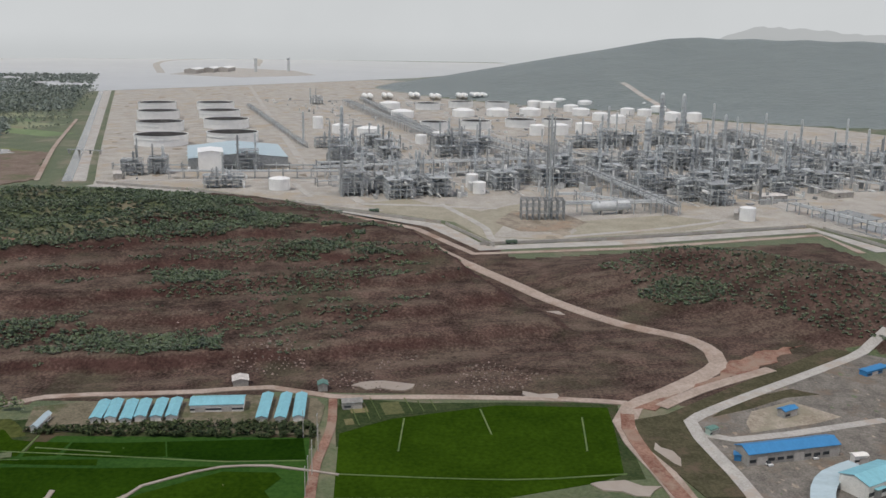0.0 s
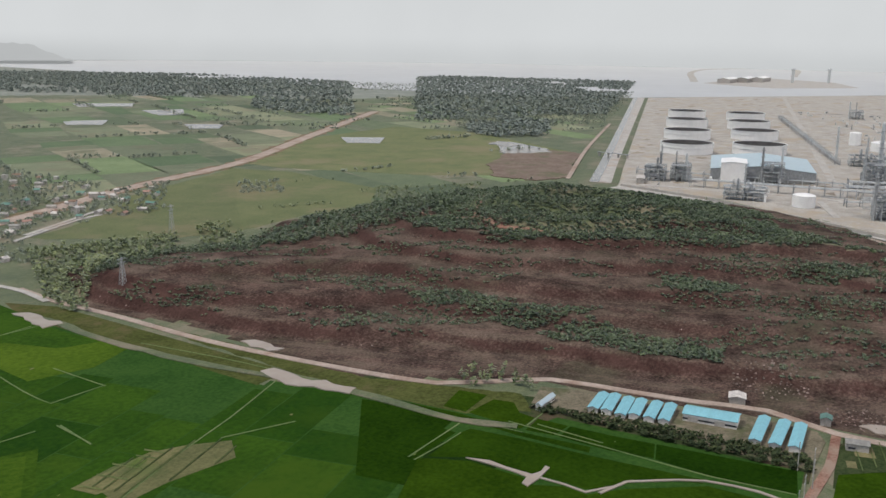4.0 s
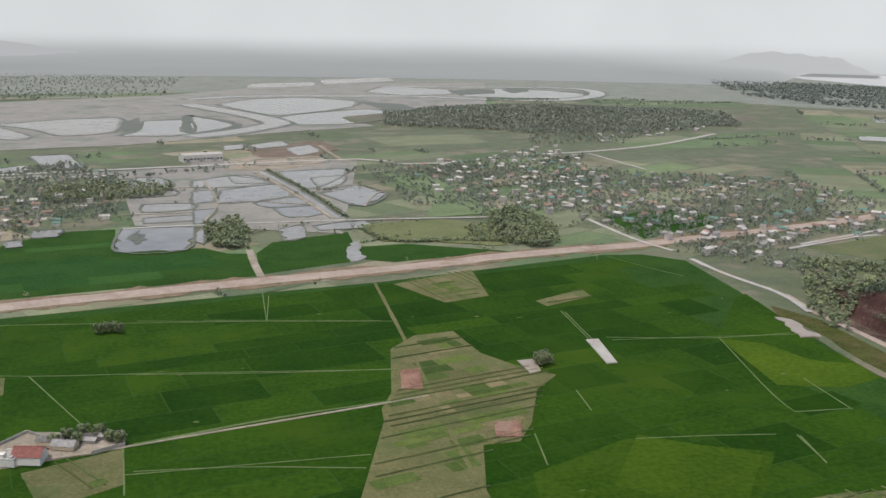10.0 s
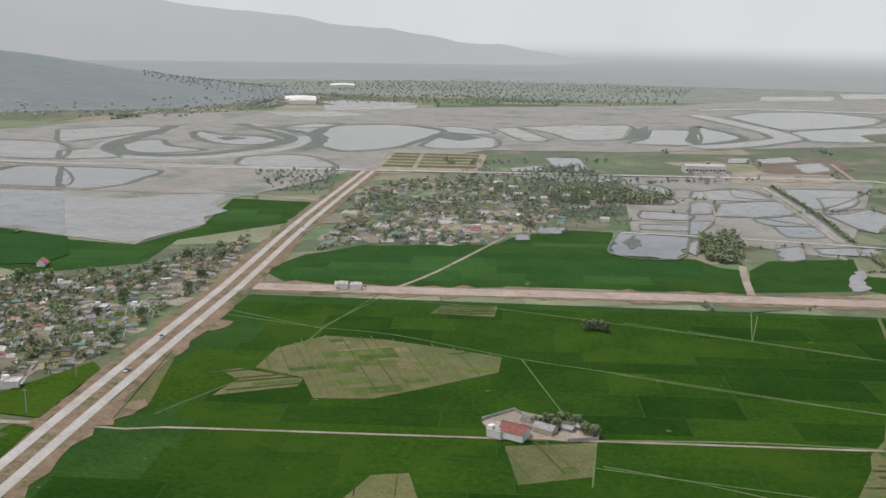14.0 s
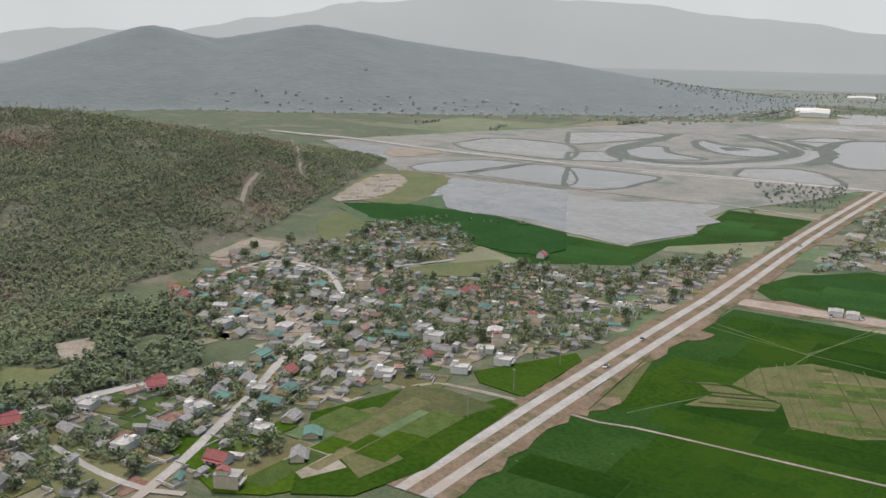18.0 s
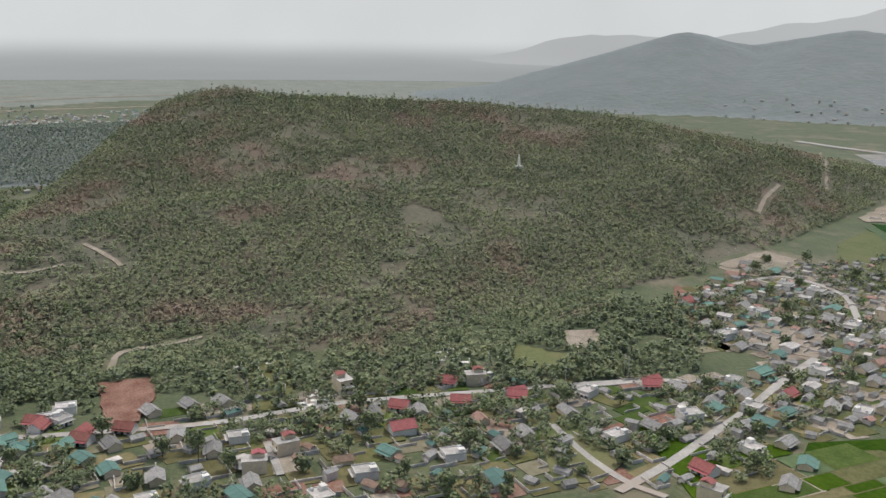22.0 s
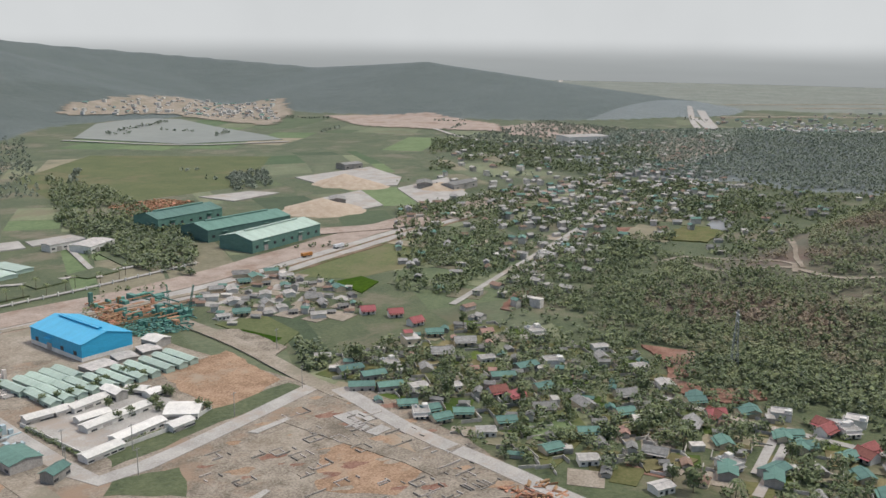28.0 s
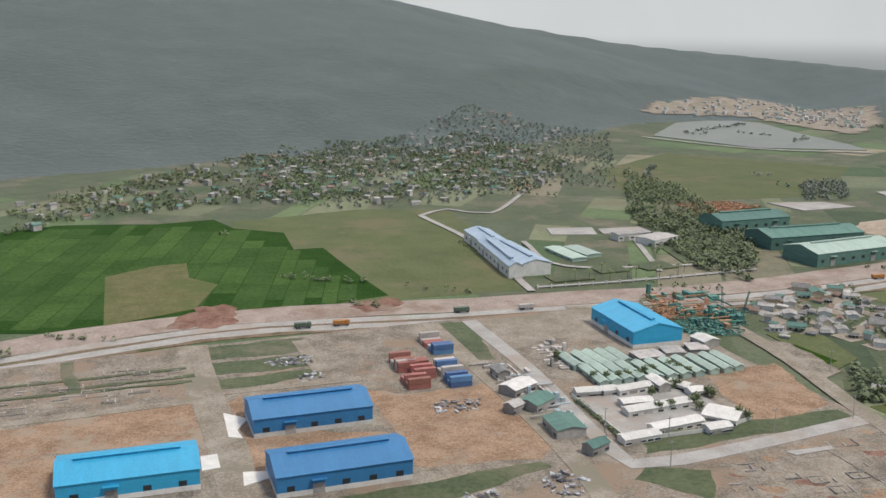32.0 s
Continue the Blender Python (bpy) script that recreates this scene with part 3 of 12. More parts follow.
def patchwork(region, heading, w, d, mats, seed, share=0.8, hedge=0.3, warp=14.0, z=0.02, label="patchwork of small fields out on the plain", name="field_patchwork", gap=0.8):
    """Small fields of different growth on a warped oblong grid, joined by growth; some edges carry hedges."""
    rnd = random.Random(seed)
    c, s = math.cos(heading), math.sin(heading)
    loc = [(x * c + y * s, -x * s + y * c) for x, y in region]
    u0, u1 = min(p[0] for p in loc), max(p[0] for p in loc)
    quads = []
    v = min(p[1] for p in loc)
    while v < max(p[1] for p in loc):
        dv = d * rnd.uniform(0.5, 1.6)
        u = u0 - rnd.uniform(0, w)
        while u < u1:
            du = w * rnd.uniform(0.4, 1.7)
            if rnd.random() < share:
                quads.append([(u + gap, v + gap), (u + du - gap, v + gap), (u + du - gap, v + dv - gap), (u + gap, v + dv - gap)])
            u += du
        v += dv
    q = np.array(quads)
    q = np.stack([q[:, :, 0] * c - q[:, :, 1] * s, q[:, :, 0] * s + q[:, :, 1] * c], -1)
    q = q + warp * np.stack([waves(q[:, :, 0], q[:, :, 1], 90), waves(q[:, :, 1], q[:, :, 0], 75)], -1)
    ok = np.all(inside(region, q[:, :, 0], q[:, :, 1]) & (relief(q[:, :, 0], q[:, :, 1]) < 0.02), axis=1)
    groups = [([], []) for _ in mats]
    LAYER[0] += 1
    z += LIFT * LAYER[0]
    for k in q[ok]:
        vs, fs = rnd.choice(groups)
        b = len(vs)
        vs += [(float(x), float(y), z) for x, y in k]
        fs.append((b, b + 1, b + 2, b + 3))
        if rnd.random() < hedge:
            e = rnd.randrange(4)
            HEDGES.append((k[e].tolist(), k[(e + 1) % 4].tolist()))
    for g, m in zip(groups, mats):
        if g[0]:
            tagged(mesh_object(name, g[0], g[1], m), label, "fields", kind="stuff")


P_GREEN = material("green_field", (0.08, 0.125, 0.05), (0.135, 0.185, 0.085), 40, 4, 0.95, 0.2, vary="island", amount=0.3, spec=0.1, sheen=0.1)
P_DULL = material("dull_field", (0.115, 0.14, 0.075), (0.19, 0.205, 0.12), 30, 3, 0.95, 0.2, third=(0.15, 0.145, 0.085), vary="island", amount=0.3, spec=0.1, sheen=0.1)
P_TAN = material("dry_field", (0.18, 0.165, 0.105), (0.275, 0.245, 0.165), 30, 3, 0.95, 0.2, third=(0.12, 0.13, 0.07), vary="island", amount=0.25, spec=0.1, sheen=0.1)
P_DARK = material("overgrown_field", (0.065, 0.092, 0.045), (0.11, 0.14, 0.07), 20, 2, 0.95, 0.4, vary="island", amount=0.3, spec=0.1, sheen=0.1)
P_ALL = [P_GREEN, P_GREEN, P_DULL, P_DULL, P_DULL, P_TAN, P_DARK]


def sector(a, b, r0, r1, n=9):
    return [polar(a + (b - a) * k / n, r0) for k in range(n + 1)] + [polar(b + (a - b) * k / n, r1) for k in range(n + 1)]


patchwork(sector(57, 138, 480, 1300), 0.5, 75, 34, P_ALL, 401)
patchwork(sector(55, 140, 1300, 2500), 0.2, 130, 75, P_ALL, 402, hedge=0.5)
patchwork(sector(21, 56, 690, 2350), 1.1, 100, 50, P_ALL, 403, hedge=0.5)
patchwork(sector(197, 280, 330, 1250), 0.9, 75, 34, P_ALL, 404, share=0.65)
patchwork(sector(196, 280, 1250, 2500), 0.4, 120, 70, P_ALL, 405, hedge=0.5)

# ---------------------------------------------------------------- paddies and meadows
PADDY_SOUTH = ([(271.1, 41.4), (336.4, 49.1), (334.5, 143.5)] + [(320.2, 147.4), (319.1, 179.5), (313.5, 224.6), (304.3, 266.8)] + [(298.2, 265.1), (302.4, 340.7), (307.4, 444.3), (317, 500.2), (324.8, 582.6), (303.3, 605.7)]
               + [(275, 609), (179.1, 583.6), (105.4, 563.9)] + [(50, 555.1), (-96.4, 528), (-249.2, 498.4), (-237.4, 406.5), (-230.9, 349.8)] + [(-226.4, 325.2), (-220.3, 274.6), (-195, 198.1)]
               + [(-66.5, 268.1)] + [(90.2, 258.5)] + [(181.7, 204.4)] + [(260.5, 86.6)])
PADDY_CAMP = [(289, 34.7), (340.5, 38.4), (355.3, 20), (371.2, -23.3), (370.5, -68.5), (343.3, -67.3), (309.6, -64.4), (302.8, -54.5), (290.8, -22.8)]
PADDY_NORTH = [
    [(-241.5, 538.8), (-260.1, 562.7), (-255.9, 609), (-230.6, 651.1), (-174.4, 643.9), (-145.2, 659.3), (-131.7, 720), (-92.1, 756.4), (-61.1, 758.4), (-55.5, 678.1), (3.4, 680.8), (19.1, 660.3), (35.3, 656.6), (36.2, 593.8)],
    [(37, 596.8), (38.4, 657.3), (52, 690.9), (111.5, 718.9), (108.3, 657.9), (97.9, 620.7)],
    [(-38.9, 661.1), (5.3, 666.7), (34.6, 650.4), (37.8, 594.8), (0.4, 586.4), (-35.4, 577.7)],
    [(111.1, 665.2), (146.2, 669.6), (215, 632), (171.2, 623.7), (126.3, 613.9), (106.4, 627.2)],
    [(-267.6, 554.5), (-259.6, 607), (-227.2, 647.9), (-136.4, 685.5), (-108.9, 561.6), (-185.6, 535.4), (-235, 527)],
    [(-529.5, 569.4), (-480.1, 596.5), (-386.6, 595.8), (-376.1, 671.3), (-413.5, 800.4), (-338, 807.6), (-318.3, 706.2), (-367, 620.8), (-350.3, 547.7), (-401.8, 499.5), (-480.6, 522.9)],
    [(335.6, 745.3), (410.5, 773.2), (433, 730.2), (407.7, 696.1), (328.7, 654.4)],
]
# Dimmed and lit copies of one rice; the light difference is painted in.
M_PADDYD = material("dimmed_rice", (0.009, 0.026, 0.001), (0.021, 0.05, 0.003), 25, 2, 0.95, 0.25, vary="object", amount=0.3, spec=0.02)
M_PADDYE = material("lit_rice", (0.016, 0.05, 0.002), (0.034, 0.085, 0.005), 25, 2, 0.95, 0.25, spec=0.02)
M_OLIVE = material("olive_pasture", (0.04, 0.05, 0.013), (0.085, 0.095, 0.03), 18, 2, 0.95, 0.4, third=(0.10, 0.088, 0.04), spread=0.4, spec=0.05)
# rice beyond the road painted lighter, with haze in its colour
M_PADDYN = material("hazed_rice_paddy", (0.018, 0.06, 0.012), (0.034, 0.09, 0.02), 45, 2.5, 0.9, 0.3, vary="island", amount=0.2, spec=0.05)
# Camp rice painted darker: the view's dim lower edge is put into its colour.
M_PADDYC = material("dimmed_rice_paddy", (0.005, 0.017, 0.002), (0.011, 0.031, 0.003), 40, 2.5, 0.9, 0.3, vary="object", amount=0.35, spec=0.05)
M_BUND = material("grassy_bund", (0.016, 0.05, 0.008), (0.036, 0.082, 0.015), 30, 2, 0.9, 0.3, spec=0.05)
south_paddy = sheet("paddy_ground", PADDY_SOUTH, M_BUND, 0.05, "low grassy bunds between flooded rice plots", "paddy")


def plots(name, region, heading, w, d, gap, mat, seed, z=0.1, label="", parent=None):
    """Rice plots on an uneven oblong grid, cut to whole plots within the region."""
    rnd = random.Random(seed)
    c, s = math.cos(heading), math.sin(heading)
    loc = [(x * c + y * s, -x * s + y * c) for x, y in region]
    u0, u1 = min(p[0] for p in loc), max(p[0] for p in loc)
    v0, v1 = min(p[1] for p in loc), max(p[1] for p in loc)
    cells = []
    v = v0
    while v < v1:
        dv = d * rnd.uniform(0.6, 1.5)
        u = u0 - rnd.uniform(0, w)
        while u < u1:
            du = w * rnd.uniform(0.5, 1.6)
            cells.append((u, v, du, dv))
            u += du
        v += dv
    quads = []
    for u, v, du, dv in cells:
        q = [(u + gap, v + gap), (u + du - gap, v + gap), (u + du - gap, v + dv - gap), (u + gap, v + dv - gap)]
        quads.append([(a * c - b * s, a * s + b * c) for a, b in q])
    LAYER[0] += 1
    z = z * 0.5 + LIFT * LAYER[0]
    arr = np.array(quads)
    ok = np.all([inside(region, arr[:, k, 0], arr[:, k, 1]) for k in range(4)], axis=0)
    if parent:  # plots that one could count: each a piece of its own
        for q in arr[ok]:
            v = [(float(x), float(y), z) for x, y in q] + [(float(x), float(y), -0.1) for x, y in q]
            # plots at low bearings get the dimmed rice colour, not denser growth
            dense = math.degrees(math.atan2(v[0][1], v[0][0])) < 31
            mesh_object("rice_plot", v, [(0, 1, 2, 3)] + [(k, (k + 1) % 4, 4 + (k + 1) % 4, 4 + k) for k in range(4)], M_PADDYC if dense else mat, parent)
        return None
    verts, faces = [], []
    for q in arr[ok]:
        b = len(verts)
        verts += [(x, y, z) for x, y in q] + [(x, y, -0.1) for x, y in q]
        faces += [(b, b + 1, b + 2, b + 3)] + [(b + k, b + (k + 1) % 4, b + 4 + (k + 1) % 4, b + 4 + k) for k in range(4)]
    ob = mesh_object(name, verts, faces, mat)
    return tagged(ob, label, "paddy", kind="stuff")


ROAD_HEADING = math.atan2((104.2, 593.2)[1] - (-230.7, 522.1)[1], (104.2, 593.2)[0] - (-230.7, 522.1)[0])
plots("rice_plot", PADDY_SOUTH, ROAD_HEADING, 46, 20, 0.3, M_PADDY, 3, parent=south_paddy)
M_CAMPGRASS = material("dark_rough_grass", (0.02, 0.036, 0.012), (0.055, 0.07, 0.03), 14, 1.5, 0.95, 0.5, third=(0.085, 0.066, 0.042), spread=0.5, spec=0.05)
for poly in ([(331.9, 236.1), (350.2, 158.6), (358.5, 132.8), (368.5, 82.7), (372.1, 54.7), (364.2, 49.7), (327.3, 45.8), (318.0, 71.4), (294.3, 211.1)], [(369.1, 43.4), (373.1, -1.4), (375.4, -42.4), (376.0, -73.2), (367.8, -72.7), (359.2, -64.5), (328.5, 38.3)],
             [(370.7, -66.2), (367.8, -72.7), (342.1, -71.1), (306.1, -71.3), (304.2, -60.1)]):
    sheet("rough_grass", poly, M_CAMPGRASS, 0.03, "dark rough grass between the foot road and the rice", "ground")
for poly in ([(308.2, 220.4), (310.4, 208.0), (308.0, 176.9), (300.2, 176.0), (299.5, 170.2), (274.4, 170.4), (252.4, 163.4), (249.5, 181.3)],
             [(299.8, 168.8), (305.9, 167.1), (307.7, 148.9), (307.9, 119.1), (310.8, 78.6), (308.0, 76.9), (304.5, 86.7), (295.6, 99.3), (288.9, 102.1), (282.4, 109.7), (283.6, 120.0), (283.6, 133.9), (284.5, 152.6), (275.6, 168.1), (281.1, 168.1)],
             [(272.3, 170.2), (275.1, 165.8), (280.2, 153.9), (279.1, 131.9), (275.6, 126.5), (280.2, 116.7), (279.1, 107.5), (289.7, 98.4), (299.3, 85.3), (306.9, 75.1), (306.8, 56.8), (302.4, 54.0), (293.1, 58.1), (282.0, 52.2), (257.5, 48.4), (239.6, 158.4)],
             [(319.8, 175.9), (337.9, 173.9), (339.4, 165.2), (330.6, 158.2), (329.1, 150.7), (316.5, 150.7)], [(319.9, 188.0), (339.3, 191.4), (340.7, 178.3), (319.6, 177.2)],
             [(316.4, 148.5), (329.0, 149.3), (328.8, 136.3), (317.6, 137.1)], [(317.4, 134.8), (328.7, 135.3), (329.2, 117.9), (330.7, 101.7), (318.4, 98.0), (316.1, 114.5)],
             [(330.8, 101.1), (335.3, 51.3), (317.6, 47.7), (315.1, 77.0), (318.0, 97.3)], [(314.8, 209.7), (316.9, 178.9), (313.4, 149.3), (315.0, 121.1), (310.2, 119.9), (310.2, 149.0), (313.4, 178.2)]):
    sheet("rice_field", poly, M_PADDYE if poly[0][1] < 78 and poly[0][0] > 320 else M_PADDYD, 0.16, "rice field below the camp, painted dimmed or lit green", "paddy", group="rice fields below the camp")
sheet("meadow", [(297, 268), (318, 268), (323, 340), (327, 400), (329, 440), (318, 470), (308, 444), (304, 400), (303, 340)], M_OLIVE, 0.03, "olive pasture strip along the foot road", "meadow", group="meadows")
sheet("paddy_ground", PADDY_CAMP, M_PADDYD, 0.05, "grassy bunds of a rice paddy by the red track", "paddy")
plots("paddy_plots", PADDY_CAMP, 0.05, 60, 22, 0.25, M_PADDYC, 5, label="dimmed green rice plots parted by narrow bunds")
for k, poly in enumerate(PADDY_NORTH):
    sheet("paddy_ground", poly, M_BUND, 0.05, "grassy bunds of a rice paddy beyond the new road", "paddy")
    plots("paddy_plots", poly, ROAD_HEADING, 46, 20, 0.25, M_PADDYN, 8 + k, label="dense green rice plots beyond the new road")

FALLOW = [
    [(47.8, 285.7), (68.3, 350), (69.8, 362.9), (77.3, 379.8), (88.3, 436.8), (104.2, 455.4), (125.6, 459), (129.6, 422.5), (140.2, 403.2), (154.6, 385.9), (139.8, 370.5), (125.5, 336.8), (114.9, 320.2), (100.3, 320), (87.2, 271.3)],
    [(114.5, 558.1), (171.7, 584.4), (164.1, 521.2), (135.3, 511.7)],
    [(187.6, 505.5), (224.2, 524.6), (223.5, 508.1), (190, 493.3)],
    [(-192.1, 412.2), (-177, 437.9), (-146, 440.9), (-116.2, 437.4), (-84.2, 432), (-81.3, 410.6), (-108.7, 380.2), (-125.6, 362.6), (-149.8, 355.8), (-163.6, 377.4), (-189.8, 383.5)],
    [(-217.2, 360.9), (-196.1, 380.2), (-163.1, 376.1), (-161.7, 366.7), (-191.5, 346), (-190.3, 365.7)],
    [(-62.4, 331.5), (-29.6, 345.1), (-27.1, 315.5), (-51.7, 301.4)],
    [(-137.2, 493.1), (-135.4, 510.7), (-104.6, 519.1), (-101.8, 497.6)],
    [(-105.6, 274.7), (-102.5, 293.8), (-90.2, 299.4), (-80.4, 278.9)],
    [(190.5, 255.1), (211.3, 256.8), (236.9, 247.3), (248.1, 237.1), (237.9, 225.7), (210.9, 231.5), (191, 232.2), (194.9, 246.2)],
    [(190.5, 255.2), (224.1, 254.9), (236, 248.1), (205.4, 240.7), (192.2, 244.7)],
    [(342.1, 37.5), (359.6, 13.4), (369.7, -16.3), (376.6, 42.4)],
    [(-238.7, 403.7), (-232, 351.6), (-215, 302.8), (-215, 324.1), (-211.7, 330.4)],
]
for k, poly in enumerate(FALLOW):
    sheet("fallow_plot", poly, M_CAMPGRASS if k == 10 else M_FALLOW, 0.14, "dry yellow-green fallow vegetable plot among the rice", "field", group="fallow plots")
YOUNG = [
    [(256.8, 421.3), (298.9, 415.6), (304.2, 353), (274.3, 344.1), (246.9, 353.7), (252, 391.1)],
    [(110.6, 293.5), (155.8, 314.1), (205, 290.8), (166.2, 242.4), (104, 265.1)],
    [(161.2, 316.5), (198.8, 289.3), (166.3, 249.4), (134.7, 278.5)],
    [(-224.9, 340.1), (-226.1, 396.2), (-209.3, 380), (-189.1, 365.9), (-206.5, 325.6), (-211.8, 319.1)],
]
for poly in YOUNG:
    sheet("young_rice_field", poly, M_PADDY2, 0.12, "bright yellow-green young rice field", "field", group="young rice fields")
MEADOW = [
    [(334.3, 415.9), (327.7, 343), (319.3, 280.7), (315.3, 214.4), (318.1, 176.7), (334.4, 154.6), (349.5, 167.1), (342.5, 193.8), (329.7, 236.7), (331.4, 291.6), (334.9, 377.5)],
    [(435.1, 596.2), (522.9, 634.1), (601.3, 686.5), (788.4, 736), (804.6, 666.8), (766.9, 529.3), (651.2, 459.2), (556.3, 493.5), (493.9, 518.2)],
    [(828.7, 764.8), (1099.1, 860.8), (1299.4, 860.9), (1296.8, 712), (1163.9, 500.7), (959.6, 415.9), (869, 537.4), (821.8, 697.8)],
    [(433.9, 603.6), (531.9, 632), (763, 712.8), (534, 492.2), (497.3, 522.5), (466.4, 551.7)],
    [(-159.5, -737.5), (-270.3, -754.2), (-341.5, -727), (-321, -627.3), (-275.7, -476.1), (-166.4, -490), (-191.2, -610.8), (-150.4, -698.7)],
    [(-447.3, -388.6), (-494.3, -401), (-602.7, -388.2), (-578, -362.9), (-530.1, -339.6), (-462.9, -353.1)],
    [(-588.8, -876.4), (-763.7, -979.5), (-888.1, -800.6), (-697.2, -663.9), (-574.5, -684.2), (-530.8, -732.4)],
]
for poly in MEADOW:
    sheet("meadow", ragged(poly, len(poly)), M_OLIVE if poly is MEADOW[0] else M_DRYGRASS, 0.06, "flat dull green meadow with dry patches", "meadow", group="meadows")
FIELD_WEST = [(-104.6, -750), (-149.4, -752.9), (-156.7, -713.6), (-187.3, -684.9), (-178.7, -628.7), (-199.0, -626.5), (-197.6, -593.8), (-196.0, -538.6), (-196.3, -495.3), (-167.2, -491.7), (-154.8, -478.4), (-142.8, -473.9), (-107.0, -501.0), (-73.5, -496.7), (-35, -490), (-8, -496), (32, -512), (32, -752), (-34.7, -771.8), (-66, -764)]
sheet("paddy_ground", FIELD_WEST, M_BUND, 0.1, "grassy bunds of a rice field under the mountain", "paddy")
M_PADDYW = material("mountain_rice", (0.035, 0.078, 0.018), (0.07, 0.125, 0.034), 40, 2.5, 0.9, 0.3, vary="island", amount=0.14, spec=0.05)
plots("paddy_plots", FIELD_WEST, 1.2, 40, 14, 0.3, M_PADDYW, 30, 0.14, "bright green rice plots under the mountain")

sheet("young_rice_field", [(-51.8, -597.2), (-84.4, -615.0), (-103.5, -614.9), (-98.3, -576.9), (-111.0, -555.3), (-89.2, -509.3), (-66.7, -502.9), (-40.7, -496.0)], M_FALLOW, 0.6, "yellowing rice plots under the mountain", "field", group="young rice fields")
sheet("earth_bank", ragged([(-68.0, -479.6), (-82.4, -502.2), (-94.2, -513.3), (-108.4, -507.2), (-106.0, -479.4), (-92.1, -471.1)], 3, 0.25), M_DIRT, 0.7, "bank of raw orange earth beside the road", "ground")
sheet("earth_bank", ragged([(-166.8, -482.0), (-176.2, -490.2), (-193.2, -491.8), (-197.4, -477.6), (-183.4, -467.3), (-170.9, -467.6)], 4, 0.25), M_DIRT, 0.7, "bank of raw orange earth beside the road", "ground")
sheet("rice_field", [(255.3, 420.5), (308.1, 489.6), (318.0, 495.6), (310.9, 449.4), (302.5, 413.4), (300.2, 371.3), (282.6, 379.3), (274.4, 407.5)], M_PADDY, 0.12, "deep green rice beside the silted canal", "paddy")
M_BUNDLINE = material("trodden_bund", (0.07, 0.12, 0.035), (0.15, 0.19, 0.075), 12, 1, 0.9, 0.2)
for pts in ([(-243.3, 456.9), (-184.6, 449.8), (-146, 450.2), (-74.6, 432), (-24, 424.9), (84.9, 407.7)], [(-184.6, 449.8), (-173.4, 515.5)], [(-74.6, 432), (-42.7, 362.9)], [(-29.6, 345.1), (-26.8, 306.5)], [(1.2, 503), (92.8, 484.2)], [(-146.4, 514.6), (-93.6, 512.9), (22.1, 496.5)], [(-27.4, 322.5), (58, 320.8)], [(35.2, 552.2), (33.2, 493.5)], [(-189.1, 365.9), (-203.4, 320.6)],
            [(-32.6, 508.2), (20.4, 497), (98.3, 481.8)], [(-29.1, 424.3), (39, 413.3), (85.4, 408.5)], [(-25, 324.6), (10.2, 320.6), (54.2, 310.1)], [(38.2, 544.3), (33.5, 495.6)], [(200.9, 428.1), (241.6, 424.4), (300.2, 417.4)], [(194.2, 482.1), (189.9, 431.9)], [(256.8, 421.3), (235.6, 323.9), (260.7, 322.1)], [(158.9, 313), (190.8, 309.3), (214.5, 305.1)], [(156.2, 366.2), (153.5, 342.8)], [(275, 609), (288, 571.8), (302.1, 541.8)],
            [(122.7, 325.9), (117.8, 298.2)], [(223.2, 302), (217.7, 277.8)], [(180.3, 231), (225.2, 244.1), (264.1, 252.7), (310.2, 265.8)], [(222.4, 303), (218.2, 279)], [(263.4, 358.2), (261, 321)], [(311.9, 209.2), (313.6, 148.5)], [(270.5, 170.6), (289.4, 168.8), (300.4, 168.5)], [(323.8, 147), (320.8, 118.5)], [(199.4, 432.8), (255.3, 420.5), (298.1, 420.3)], [(195.8, 480), (189.8, 413.1)],
            [(309.7, 353.2), (315.4, 291.8), (314.1, 230.7), (310.5, 174.7)], [(271.5, 173.7), (308, 173.4)], [(247.6, 242), (275, 228.6)], [(320.2, 158.1), (317.8, 118.7), (314.7, 75.6), (316.5, 47.9)], [(320.5, 150.1), (337.9, 150.1)], [(325.2, 15.2), (355.6, 14.4)], [(366.6, -16.1), (341.6, -19.6)], [(306.2, 36.7), (303.9, -23.7), (309.6, -65.4)], [(359.4, -56.5), (327.7, -54.2)], [(-256.7, 468.6), (-182.9, 448.3)], [(-182.9, 448.3), (-175.7, 535.8)], [(-182.9, 448.3), (-180.8, 380.5)]):
    ribbon("bund", pts, 0.55, M_BUNDLINE, 0.3, "narrow trodden bund between rice plots", "bund", 14, wobble=0.3)


